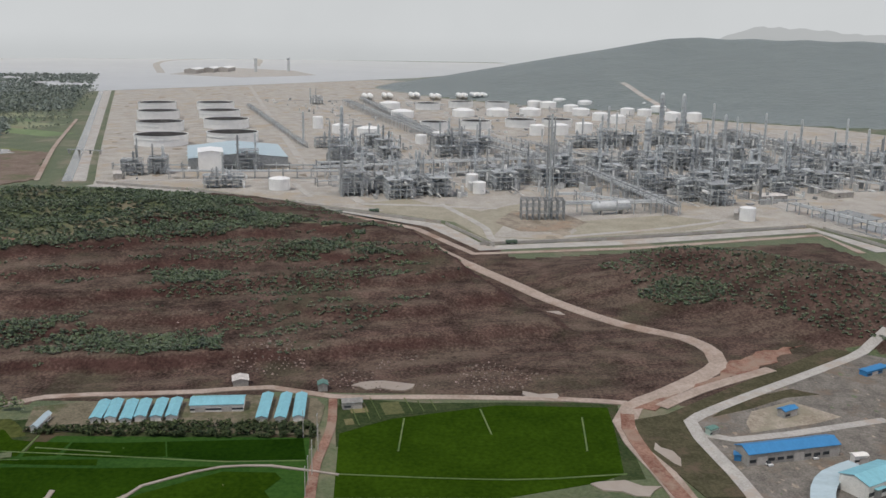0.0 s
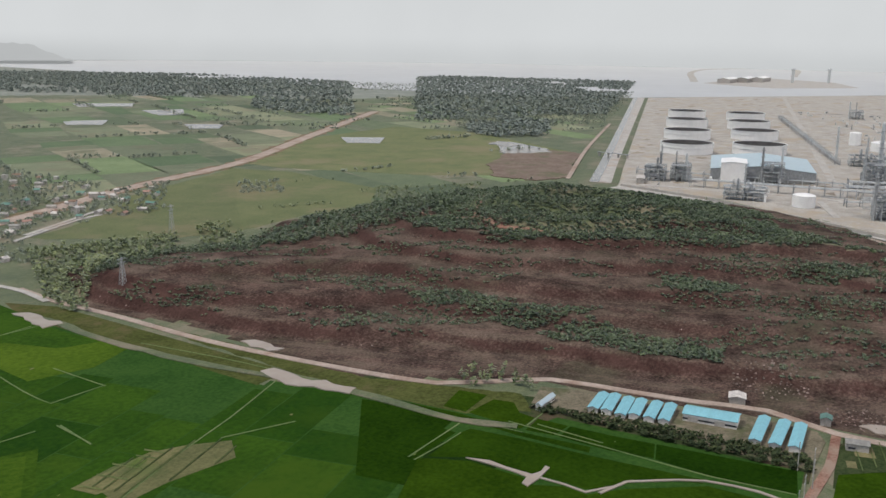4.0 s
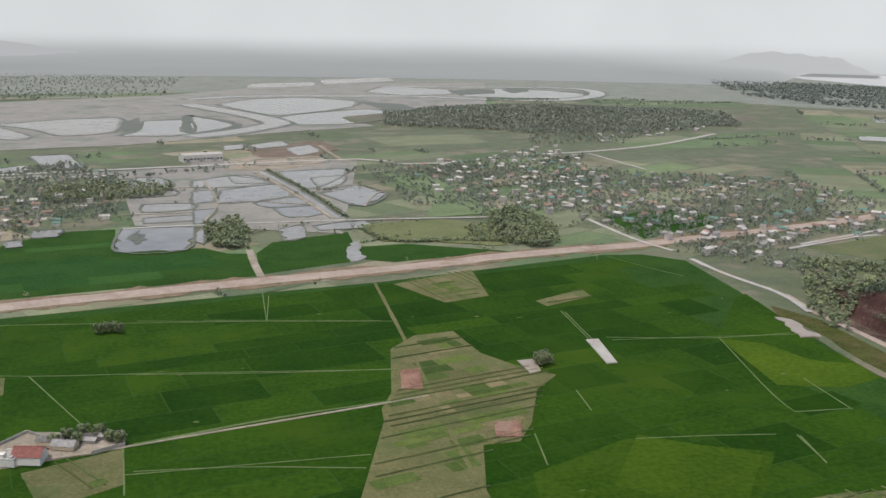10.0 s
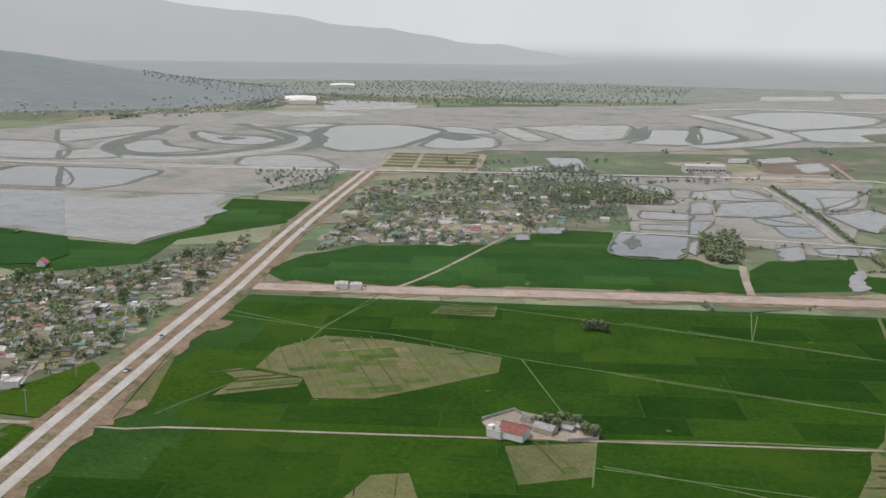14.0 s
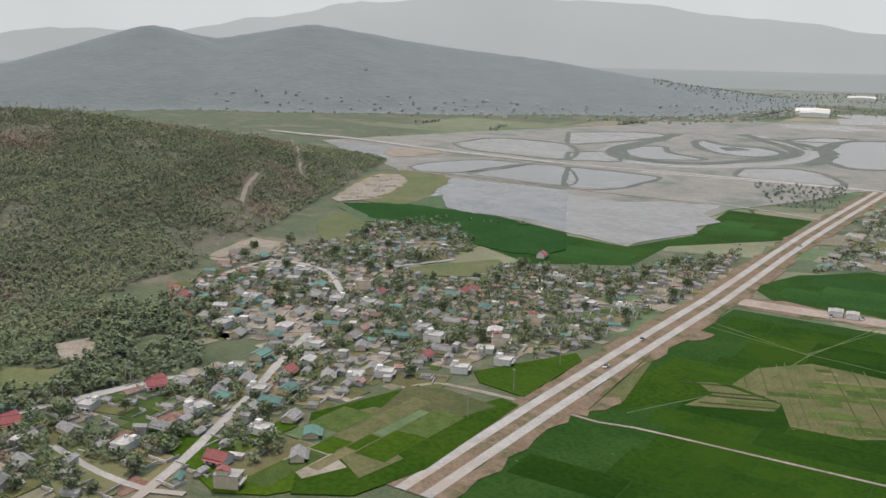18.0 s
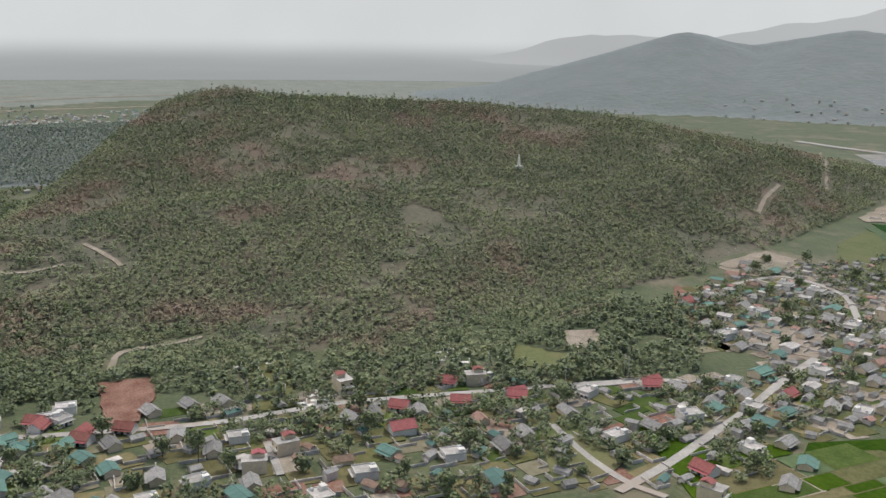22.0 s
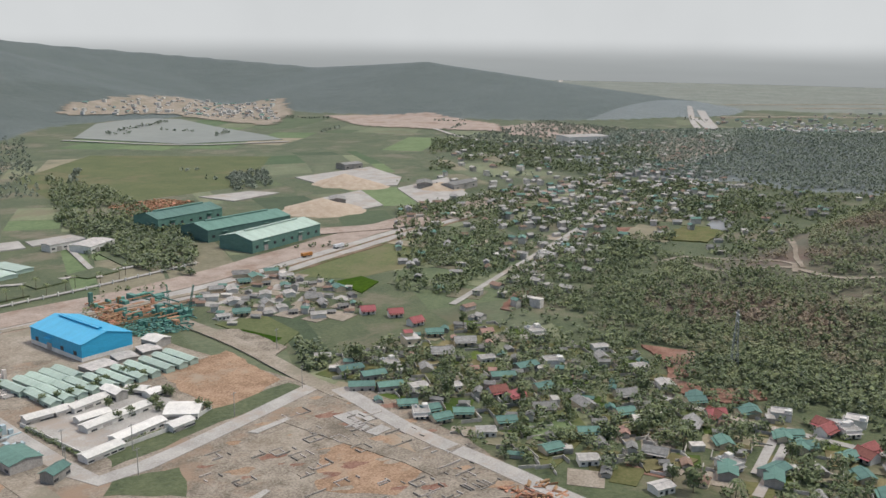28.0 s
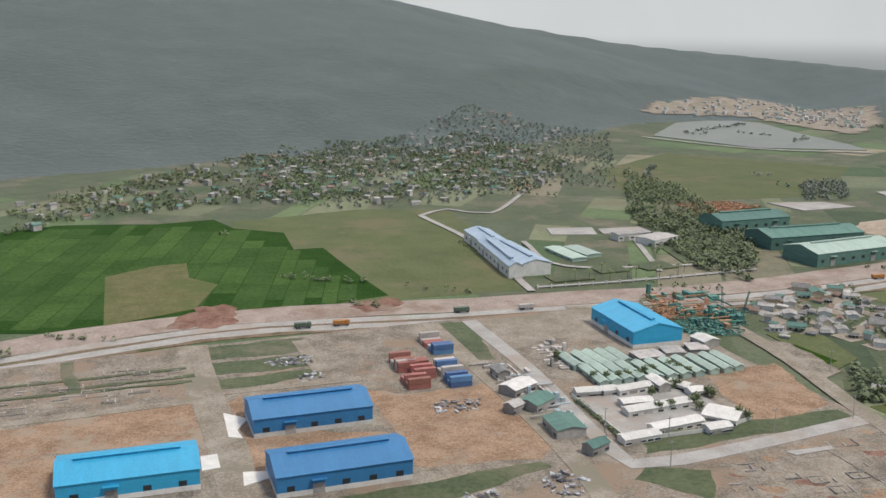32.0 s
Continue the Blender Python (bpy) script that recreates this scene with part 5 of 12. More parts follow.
def build_house(style):
    """One village house of a style, with its parts, at the origin."""
    if style == "flat_white":
        t = thing("house", "flat-roofed white concrete house with a parapet", "house")
        g = box(([], []), -4.5, 4.5, -5.5, 5.5, 0, 4.0)
        part("wall", g, M_WHITE, t)
        top = part("roof", box(([], []), -4.7, 4.7, -5.7, 5.7, 4.0, 4.25), M_SLAB, t)
        par = ([], [])
        for a in ((-4.7, 4.7, -5.7, -5.5), (-4.7, 4.7, 5.5, 5.7), (-4.7, -4.5, -5.5, 5.5), (4.5, 4.7, -5.5, 5.5)):
            box(par, *a, 4.25, 4.9)
        part("parapet", par, M_WHITE, top)
        part("stair_hut", box(([], []), 1.2, 4.2, 1.5, 5, 4.25, 6.4), M_WHITE, top)
        tk = part("water_tank", tube(([], []), (-2.5, 3, 5.0), (-2.5, 5, 5.0), 0.7, 10), M_PIPE, top, "stainless steel water tank")
        part("porch", box(([], []), -4.7, 4.7, -7.4, -5.7, 2.9, 3.1), M_SLAB, t)
        h = 4.0
        W, D = 9, 11
    elif style == "two_storey":
        t = thing("house", "two-storey cream rendered house with a balcony", "house")
        part("wall", box(([], []), -4, 4, -6, 6, 0, 7.2), M_CREAM, t)
        part("roof", box(([], []), -4.3, 4.3, -6.3, 6.3, 7.2, 7.45), M_SLAB, t)
        deck = part("balcony", box(([], []), -4, 4, -7.6, -6, 3.5, 3.75), M_WHITE, t)
        rail = ([], [])
        for k in range(9):
            box(rail, -4 + k, -3.88 + k, -7.55, -7.43, 3.75, 4.6)
        box(rail, -4, 4, -7.57, -7.41, 4.6, 4.72)
        part("balustrade", rail, M_WHITE, deck)
        loft = part("attic", box(([], []), -3.5, 1.0, -1, 5, 7.45, 9.6), M_CREAM, t)
        ar = gable(([], []), 4.5, 6, 9.6, 1.0, 0.4, 0.15)
        part("attic_roof", ([(x - 1.25, y + 2, z) for x, y, z in ar[0]], ar[1]), M_REDTILE, loft)
        h, W, D = 7.2, 8, 12
    else:
        roof = {"gable_red": M_REDTILE, "gable_grey": M_GREYTILE, "gable_teal": M_TEAL, "gable_brown": M_BROWNTILE, "barn_teal": M_TEAL, "hut_grey": M_GREYTILE, "gable_pale": M_SLAB}[style]
        L, D, h, rise = {"gable_red": (11, 7.5, 3.8, 2.6), "gable_grey": (12, 7, 3.2, 2.0), "gable_teal": (11, 7.5, 3.4, 1.4), "gable_brown": (10, 6.5, 3.0, 2.0),
                         "barn_teal": (15, 9, 4.0, 1.5), "hut_grey": (6.5, 4.5, 2.5, 1.0), "gable_pale": (10, 8, 3.5, 0.9)}[style]
        word = {"gable_red": "white house with a red tiled gable roof", "gable_grey": "low house with weathered grey tiles", "gable_teal": "house roofed with teal sheet metal",
                "gable_brown": "low house with a brown clay tile roof", "barn_teal": "long open barn under teal sheet metal", "hut_grey": "small grey tiled outhouse in a yard",
                "gable_pale": "house under a pale sheet roof"}[style]
        t = thing("house", word, "house")
        wall = M_WHITE if style in ("gable_red", "gable_pale") else M_GREYWALL if style in ("hut_grey", "barn_teal") else M_CREAM
        part("wall", gable_walls(([], []), L, D, h, rise), wall, t)
        cover = part("roof", gable(([], []), L, D, h, rise, 0.55, 0.16), roof, t)
        part("ridge", tube(([], []), (-L / 2 - 0.5, 0, h + rise + 0.15), (L / 2 + 0.5, 0, h + rise + 0.15), 0.16, 6), roof, cover)
        if style in ("gable_red", "gable_grey", "gable_teal"):
            porch = ([], [])
            box(porch, -L / 2, L / 2, -D / 2 - 2.2, -D / 2, h * 0.78, h * 0.78 + 0.14)
            part("porch_roof", porch, roof, t)
        W = L
    door = box(([], []), -0.8, 0.8, -D / 2 - 0.08, -D / 2 + 0.02, 0, 2.3)
    part("door", door, M_DARK, t)
    floors = (0,) if h < 6 else (0, 3.6)
    for z in floors:
        for x in (-W * 0.32, W * 0.32):
            for s in (-1, 1) if h > 6 and z > 0 else (-1,):
                y = s * D / 2
                part("window", box(([], []), x - 0.75, x + 0.75, y - 0.07, y + 0.07, z + 1.0, z + 2.2), M_DARK, t)
    return t


HOUSES = []


def house(style, x, y, heading, scale=1.0, label=""):
    m = pose(x, y, ground_z(x, y), 0, 0, math.degrees(heading)) @ Matrix.Diagonal((scale, scale, scale, 1))
    if style not in PROTO:
        ob = build_house(style)
        ob.matrix_basis = m
        PROTO[style] = ob
    else:
        ob = copy_thing(PROTO[style], m @ Matrix.Diagonal((*(1 / s for s in PROTO[style].scale), 1)))
    HOUSES.append((x, y))
    ob["group"] = "village houses"
    return ob


def seg_dist(x, y, line):
    best = 1e9
    for (x1, y1), (x2, y2) in zip(line, line[1:]):
        dx, dy = x2 - x1, y2 - y1
        t = max(0, min(1, ((x - x1) * dx + (y - y1) * dy) / (dx * dx + dy * dy)))
        best = min(best, math.hypot(x - x1 - t * dx, y - y1 - t * dy))
    return best


LANES = []


def settle(region, spacing, styles, seed, heading, near=11.0, limit=400):
    """Fill a village quarter with houses between those that stand already, clear of the lanes."""
    rnd = random.Random(seed)
    xs, ys = scatter(region, spacing, seed, jitter=0.35)
    made = 0
    for x, y in zip(xs, ys):
        x, y = float(x), float(y)
        if ground_z(x, y) > 3 or made >= limit or any((x - a) ** 2 + (y - b) ** 2 < near * near for a, b in HOUSES):
            continue
        if any(seg_dist(x, y, line) < w / 2 + 5.5 for line, w in LANES):
            continue
        a = heading + rnd.choice((0, 0, math.pi / 2, math.pi, -math.pi / 2)) + rnd.uniform(-0.18, 0.18)
        house(rnd.choice(styles), x, y, a, rnd.uniform(0.62, 0.88))
        made += 1


def far_village(name, region, spacing, seed, heading, label, clear=None, small=1.0):
    """A distant village, its houses too many to count: small gabled and flat blocks."""
    rnd = random.Random(seed)
    xs, ys = scatter(region, spacing, seed, clear, jitter=0.45)
    walls, roofs, teal, red = ([], []), ([], []), ([], []), ([], [])
    for x, y in zip(xs, ys):
        if rnd.random() < 0.25 or (clear and ground_z(float(x), float(y)) > 4):
            continue
        a = heading + rnd.choice((0, math.pi / 2)) + rnd.uniform(-0.25, 0.25)
        L, W, h = rnd.uniform(5, 10) * small * 0.85, rnd.uniform(4, 6) * small * 0.85, rnd.choice((2.4, 2.6, 2.8, 3, 3, 3.2, 3.2, 5.6)) * small * 0.85
        z0 = ground_z(float(x), float(y))
        c, s = math.cos(a), math.sin(a)

        def put(dst, g):
            b = len(dst[0])
            dst[0].extend((x + p * c - q * s, y + p * s + q * c, z0 + r) for p, q, r in g[0])
            dst[1].extend(tuple(b + i for i in face) for face in g[1])
        flat = h > 5 or rnd.random() < 0.12
        put(walls, box(([], []), -L / 2, L / 2, -W / 2, W / 2, 0, h))
        dst = rnd.choice((roofs, roofs, roofs, roofs, teal, red))
        if flat:
            put(walls, box(([], []), -L / 2 - 0.2, L / 2 + 0.2, -W / 2 - 0.2, W / 2 + 0.2, h, h + 0.5))
        else:
            put(dst, gable(([], []), L, W, h, W * 0.25, 0.4, 0.2))
    for nm, g, mat, lab in (("house_walls", walls, M_WHITE if "white" in label else M_VILLAGEWALL, "pale walls"), ("house_roofs", roofs, M_GREYTILE if clear else M_SLAB, "grey roofs"), ("house_roofs", teal, M_TEAL, "teal sheet roofs"), ("house_roofs", red, M_BROWNTILE, "brown tiled roofs")):
        if g[0]:
            tagged(mesh_object(nm, g[0], g[1], mat), lab + " of " + label, "houses", kind="stuff")


def yards(region, spacing, seed, mats, z=0.16, frac=0.5, label="small tilled and bare yards between the houses"):
    """Garden plots and swept yards, joined by kind."""
    rnd = random.Random(seed)
    xs, ys = scatter(region, spacing, seed + 50, jitter=0.3)
    groups = [([], []) for _ in mats]
    for i, (x, y) in enumerate(zip(xs, ys)):
        if rnd.random() > frac:
            continue
        g = rnd.choice(groups)
        a = rnd.uniform(0, 0.5) + rnd.choice((0, 1.57))
        c, s = math.cos(a), math.sin(a)
        L, W = spacing * rnd.uniform(0.35, 0.6), spacing * rnd.uniform(0.25, 0.5)
        b = len(g[0])
        zz = z + (i % 40) * 0.005
        pts = [(-L, -W), (L * rnd.uniform(0.8, 1), -W), (L, W * rnd.uniform(0.8, 1)), (-L * rnd.uniform(0.8, 1), W)]
        low = [(x + p * c - q * s, y + p * s + q * c) for p, q in pts]
        gz = max(ground_z(*p) for p in low)
        if gz > 2.5 or gz - min(ground_z(*p) for p in low) > 0.8:
            continue
        g[0].extend((p, q, gz + zz) for p, q in low)
        g[0].extend((p, q, gz - 0.3) for p, q in low)
        g[1].extend([(b, b + 1, b + 2, b + 3)] + [(b + k, b + (k + 1) % 4, b + 4 + (k + 1) % 4, b + 4 + k) for k in range(4)])
    for g, m in zip(groups, mats):
        if g[0]:
            tagged(mesh_object("yard_plots", g[0], g[1], m), label, "yards", kind="stuff")


TREES = {}


def build_tree(kind):
    rnd = np.random.default_rng(len(kind) * 13)
    r2 = random.Random(len(kind))
    word = {"round": "broad dark green village tree", "tall": "tall slender eucalyptus tree", "bushy": "low bushy fruit tree", "palm": "palm tree with a bare trunk"}[kind]
    t = thing("tree", word, "tree")
    h, w = {"round": (9, 4.0), "tall": (13, 2.4), "bushy": (5.5, 3.2), "palm": (9, 3.0)}[kind]
    trunk = ([], [])
    tube(trunk, (0, 0, 0), (0.2, 0.1, h * 0.55), 0.22, 7, 0.13)
    if kind == "palm":
        tube(trunk, (0.2, 0.1, h * 0.55), (0.4, 0.1, h * 0.9), 0.13, 7, 0.1)
    else:
        for k in range(4):
            a = k * 1.6 + 0.3
            tube(trunk, (0.15, 0.08, h * 0.4), (math.cos(a) * w * 0.6, math.sin(a) * w * 0.6, h * 0.75), 0.1, 5, 0.04)
    part("trunk", trunk, M_TRUNK, t)
    v, f = [], []
    if kind == "palm":
        for k in range(12):
            a = k * 0.53
            top = Vector((0.4, 0.1, h * 0.9))
            prev = [top + Vector((0, 0, 0.1))] * 2
            for i in range(1, 5):
                d = w * i / 4
                c = top + Vector((math.cos(a) * d, math.sin(a) * d, 0.9 * math.sin(i * 0.8) - 0.16 * i * i * 0.5))
                side = Vector((-math.sin(a), math.cos(a), -0.3)) * (0.5 * (1.1 - i / 5))
                b = len(v)
                v += [tuple(prev[0]), tuple(prev[1]), tuple(c + side), tuple(c - side)]
                f.append((b, b + 1, b + 2, b + 3))
                prev = [c - side, c + side]
    else:
        lumps = [(r2.uniform(-0.5, 0.5) * w, r2.uniform(-0.5, 0.5) * w, h * r2.uniform(0.45, 0.85), w * r2.uniform(0.4, 0.62)) for _ in range(9)]
        for cx, cy, cz, r in lumps:
            for _ in range(34):
                d = Vector(rnd.normal(size=3)).normalized()
                c = Vector((cx, cy, cz)) + d * r * r2.uniform(0.6, 1.05)
                a = Vector(rnd.normal(size=3)).normalized() * 0.62
                e = d.cross(a).normalized() * 0.5
                b = len(v)
                v += [tuple(c + a), tuple(c + e), tuple(c - a), tuple(c - e)]
                f.append((b, b + 1, b + 2, b + 3))
    part("crown", (v, f), M_LEAF, t)
    return t


def tree(kind, x, y, scale=1.0):
    m = pose(x, y, ground_z(x, y) - 0.05, 0, 0, (x * 37 + y * 11) % 360) @ Matrix.Diagonal((scale, scale, scale, 1))
    if kind not in TREES:
        TREES[kind] = build_tree(kind)
        TREES[kind].matrix_basis = m
        TREES[kind]["group"] = "village trees"
        return TREES[kind]
    p = TREES[kind]
    return copy_thing(p, m @ Matrix.Diagonal((*(1 / s for s in p.scale), 1)))


# ---------------------------------------------------------------- the refinery


def tank(x, y, r, h, kind="dome", group="refinery tanks"):
    lab = {"dome": "white cylindrical storage tank with a shallow domed roof", "float": "wide pale storage tank with a sunken floating roof"}[kind]
    t = thing("storage_tank", lab, "tank", pose(x, y, 0), group)
    n = 32
    if kind == "float":
        v, f = [], []
        for rr, z in ((r, 0), (r, h), (r - 0.5, h), (r - 0.5, h - 1.0)):
            v += [(rr * math.cos(math.tau * k / n), rr * math.sin(math.tau * k / n), z) for k in range(n)]
        for j in range(3):
            f += [(j * n + k, j * n + (k + 1) % n, (j + 1) * n + (k + 1) % n, (j + 1) * n + k) for k in range(n)]
        part("shell", (v, f), M_TANK, t, smooth=False)
        v, f = [], []
        for rr, z in ((r - 0.52, h - 0.9), (r - 0.52, h * 0.3)):
            v += [(rr * math.cos(math.tau * k / n), rr * math.sin(math.tau * k / n), z) for k in range(n)]
        f += [(k, (k + 1) % n, n + (k + 1) % n, n + k) for k in range(n)]
        part("inner_wall", (v, f), M_TANKSHADE, t, "inner wall painted dark for shade inside the tank")
        part("floating_roof", tube(([], []), (0, 0, h * 0.25), (0, 0, h * 0.33), r - 0.55, n), M_TANKSHADE, t, "floating roof painted dark for shade inside the tank")
        ring = ([], [])
        for z in (h * 0.62, h - 0.3):
            v, f = ring
            b = len(v)
            for rr in (r + 0.02, r + 0.9):
                v += [(rr * math.cos(math.tau * k / n), rr * math.sin(math.tau * k / n), z) for k in range(n)]
            f += [(b + k, b + (k + 1) % n, b + n + (k + 1) % n, b + n + k) for k in range(n)]
        part("wind_girder", ring, M_PIPE, t)
    else:
        part("shell", tube(([], []), (0, 0, 0), (0, 0, h), r, n), M_TANK, t)
        v, f = [], []
        rows = ((r + 0.1, h), (r * 0.75, h + r * 0.08), (r * 0.4, h + r * 0.15), (0.3, h + r * 0.18))
        for rr, z in rows:
            v += [(rr * math.cos(math.tau * k / n), rr * math.sin(math.tau * k / n), z) for k in range(n)]
        for j in range(3):
            f += [(j * n + k, j * n + (k + 1) % n, (j + 1) * n + (k + 1) % n, (j + 1) * n + k) for k in range(n)]
        f.append(tuple(range(3 * n, 4 * n)))
        part("dome", (v, f), M_TANK, t)
    stair = ([], [])
    for k in range(14):
        a = 0.4 + k * 0.09
        c, s = (r + 0.6) * math.cos(a), (r + 0.6) * math.sin(a)
        box(stair, c - 0.5, c + 0.5, s - 0.5, s + 0.5, h * k / 14, h * k / 14 + 0.25)
    part("stair", stair, M_STEEL, t)["kind"] = "stuff"
    part("foundation", tube(([], []), (0, 0, -0.2), (0, 0, 0.5), r + 1.2, n), M_CONCRETE, t)
    return t


UNITS = {}


def build_unit(k):
    """A process block: open steel decks with vessels, columns and pipe runs."""
    rnd = random.Random(100 + k)
    t = thing("process_unit", "open grey steel process structure packed with vessels and pipes", "process plant", group="process units")
    W, D = rnd.choice(((36, 22), (28, 26), (44, 18), (24, 20)))
    decks = rnd.choice((3, 4, 4, 5))
    fr = ([], [])
    nx, ny = int(W / 6), int(D / 6)
    H = decks * 5.0
    for i in range(nx + 1):
        for j in range(ny + 1):
            x, y = -W / 2 + i * W / nx, -D / 2 + j * D / ny
            top = H * rnd.choice((1, 1, 0.8, 0.6))
            box(fr, x - 0.3, x + 0.3, y - 0.3, y + 0.3, 0, top)
    part("steel_frame", fr, M_STEEL, t)["kind"] = "stuff"
    for d in range(1, decks + 1):
        g = ([], [])
        z = d * 5.0
        for i in range(nx + 1):
            x = -W / 2 + i * W / nx
            box(g, x - 0.25, x + 0.25, -D / 2, D / 2, z - 0.5, z)
        for j in range(ny + 1):
            y = -D / 2 + j * D / ny
            box(g, -W / 2, W / 2, y - 0.25, y + 0.25, z - 0.5, z)
        for i in range(nx):
            for j in range(ny):
                if rnd.random() < 0.42:
                    x, y = -W / 2 + i * W / nx, -D / 2 + j * D / ny
                    box(g, x + 0.3, x + W / nx - 0.3, y + 0.3, y + D / ny - 0.3, z - 0.12, z - 0.03)
        part("deck", g, M_STEEL, t)["kind"] = "stuff"
    for _ in range(rnd.randint(7, 11)):
        x, y = rnd.uniform(-W / 2, W / 2), rnd.uniform(-D / 2, D / 2)
        z = 5.0 * rnd.randint(0, decks - 1)
        r = rnd.uniform(1.0, 2.0)
        if rnd.random() < 0.55:
            g = tube(([], []), (x - rnd.uniform(3, 6), y, z + r + 0.3), (x + rnd.uniform(3, 6), y, z + r + 0.3), r, 12)
        else:
            g = tube(([], []), (x, y, z), (x, y, z + rnd.uniform(5, 10)), r, 12)
        part("vessel", g, rnd.choice((M_PIPE, M_TANK, M_STEEL)), t)
    for _ in range(rnd.randint(2, 4)):
        x, y = rnd.uniform(-W / 2, W / 2), rnd.uniform(-D / 2, D / 2)
        top = H + rnd.uniform(4, 24)
        r = rnd.uniform(0.9, 1.9)
        g = tube(([], []), (x, y, 0), (x, y, top), r, 12, r * 0.8)
        tube(g, (x, y, top), (x, y, top + 1.6), r * 0.8, 12, 0.2)
        for z in (top * 0.55, top * 0.75, top * 0.93):
            tube(g, (x, y, z), (x, y, z + 0.4), r + 1.2, 10)
        part("column_tower", g, rnd.choice((M_PIPE, M_STEEL)), t, "tall silver distillation column")
    pipes = ([], [])
    for _ in range(26):
        x, y, z = rnd.uniform(-W / 2, W / 2), rnd.uniform(-D / 2, D / 2), rnd.choice((4.2, 9.2, 14.2, 6.5))
        z = min(z, H)
        r = rnd.uniform(0.18, 0.4)
        if rnd.random() < 0.6:
            tube(pipes, (-W / 2 - 2, y, z), (W / 2 + 2, y, z), r, 6)
        else:
            tube(pipes, (x, -D / 2 - 2, z + 0.8), (x, D / 2 + 2, z + 0.8), r, 6)
            tube(pipes, (x, y, 0), (x, y, z + 0.8), r, 6)
    part("pipework", pipes, M_PIPE, t)["kind"] = "stuff"
    return t


def unit(k, x, y, deg, scale=1.0):
    m = pose(x, y, 0.1, 0, 0, deg) @ Matrix.Diagonal((scale, scale, scale, 1))
    if k not in UNITS:
        UNITS[k] = build_unit(k)
        UNITS[k].matrix_basis = m
        return UNITS[k]
    return copy_thing(UNITS[k], m @ Matrix.Diagonal((*(1 / s for s in UNITS[k].scale), 1)))


def pipe_rack(pts, width=9.0, z=7.0, pipes=7):
    t = thing("pipe_rack", "long elevated rack of silver pipes on steel trestles", "pipe rack", group="pipe racks")
    (x1, y1), (x2, y2) = pts
    L = math.hypot(x2 - x1, y2 - y1)
    t.matrix_basis = pose(x1, y1, 0.1, 0, 0, math.degrees(math.atan2(y2 - y1, x2 - x1)))
    for k in range(pipes):
        y = -width / 2 + (k + 0.5) * width / pipes
        part("pipe", tube(([], []), (0, y, z + 0.5 + (k % 3) * 0.25), (L, y, z + 0.5 + (k % 3) * 0.25), 0.28 + 0.12 * (k % 3), 7), M_PIPE if k % 2 else M_STEEL, t)
    n = max(2, int(L / 14))
    post = None
    for i in range(n + 1):
        x = L * i / n
        g = ([], [])
        for y in (-width / 2, width / 2):
            box(g, -0.35, 0.35, y - 0.35, y + 0.35, 0, z + 3.5)
        box(g, -0.3, 0.3, -width / 2, width / 2, z - 0.4, z)
        box(g, -0.3, 0.3, -width / 2, width / 2, z + 3, z + 3.4)
        if post is None:
            post = part("trestle", g, M_STEEL, t)
        else:
            o = post.copy()
            scene.collection.objects.link(o)
            o.location.x = x
    return t


def flare_tower(x, y, h):
    t = thing("flare_tower", "tall guyed steel flare tower rising from a boxy trestle", "tower", pose(x, y, 0))
    for sx in (-2.5, 2.5):
        for sy in (-2.5, 2.5):
            part("leg", tube(([], []), (sx, sy, 0), (sx, sy, h), 0.35, 6), M_STEEL, t)
    for k in range(int(h / 5)):
        z = k * 5
        g = ([], [])
        for (ax, ay), (bx, by) in (((-2.5, -2.5), (2.5, -2.5)), ((2.5, -2.5), (2.5, 2.5)), ((2.5, 2.5), (-2.5, 2.5)), ((-2.5, 2.5), (-2.5, -2.5))):
            tube(g, (ax, ay, z), (bx, by, z + 5), 0.16, 4)
            tube(g, (ax, ay, z), (bx, by, z), 0.16, 4)
        part("brace", g, M_STEEL, t)["kind"] = "stuff"
    part("stack", tube(([], []), (0.8, 0, 0), (0.8, 0, h + 2), 0.9, 10), M_PIPE, t)
    part("stack", tube(([], []), (-1.2, 0, 0), (-1.2, 0, h - 2), 0.5, 8), M_PIPE, t)
    g = ([], [])
    for i in range(4):
        for j in range(8):
            box(g, -7 + i * 5 - 0.3, -7 + i * 5 + 0.3, -12 + j * 5 - 0.3, -12 + j * 5 + 0.3, 0, 17)
    part("trestle", g, M_STEEL, t)["kind"] = "stuff"
    for z in (6, 11.5, 17):
        g = ([], [])
        for i in range(4):
            box(g, -7 + i * 5 - 0.25, -7 + i * 5 + 0.25, -12, 23, z - 0.5, z)
        for j in range(8):
            box(g, -7, 8, -12 + j * 5 - 0.25, -12 + j * 5 + 0.25, z - 0.5, z)
        for j in range(7):
            tube(g, (-7, -12 + j * 5, z - 5.5), (-7, -7 + j * 5, z), 0.15, 4)
        part("deck", g, M_STEEL, t)
    return t

# storage tanks: base point, radius, wall height
for x, y in ([(1248.6, 368.2), (1422.4, 420.1), (1609, 477.1), (1787, 531.2), (1292.4, 285), (1478, 334.8), (1636, 381.5), (1807, 428.2)]):
    tank(x, y, 34, 14, "float", "crude oil tanks")
for (x, y), r, h in zip([(1491.3, 16.8), (1519, -48.8), (1557, -121.1), (1567, -181.4), (1881, 33.7), (1936, -30.7), (1936, -104.1)], (22, 24, 24, 24, 24, 24, 24), (13,) * 7):
    tank(x, y, r, h, "float")
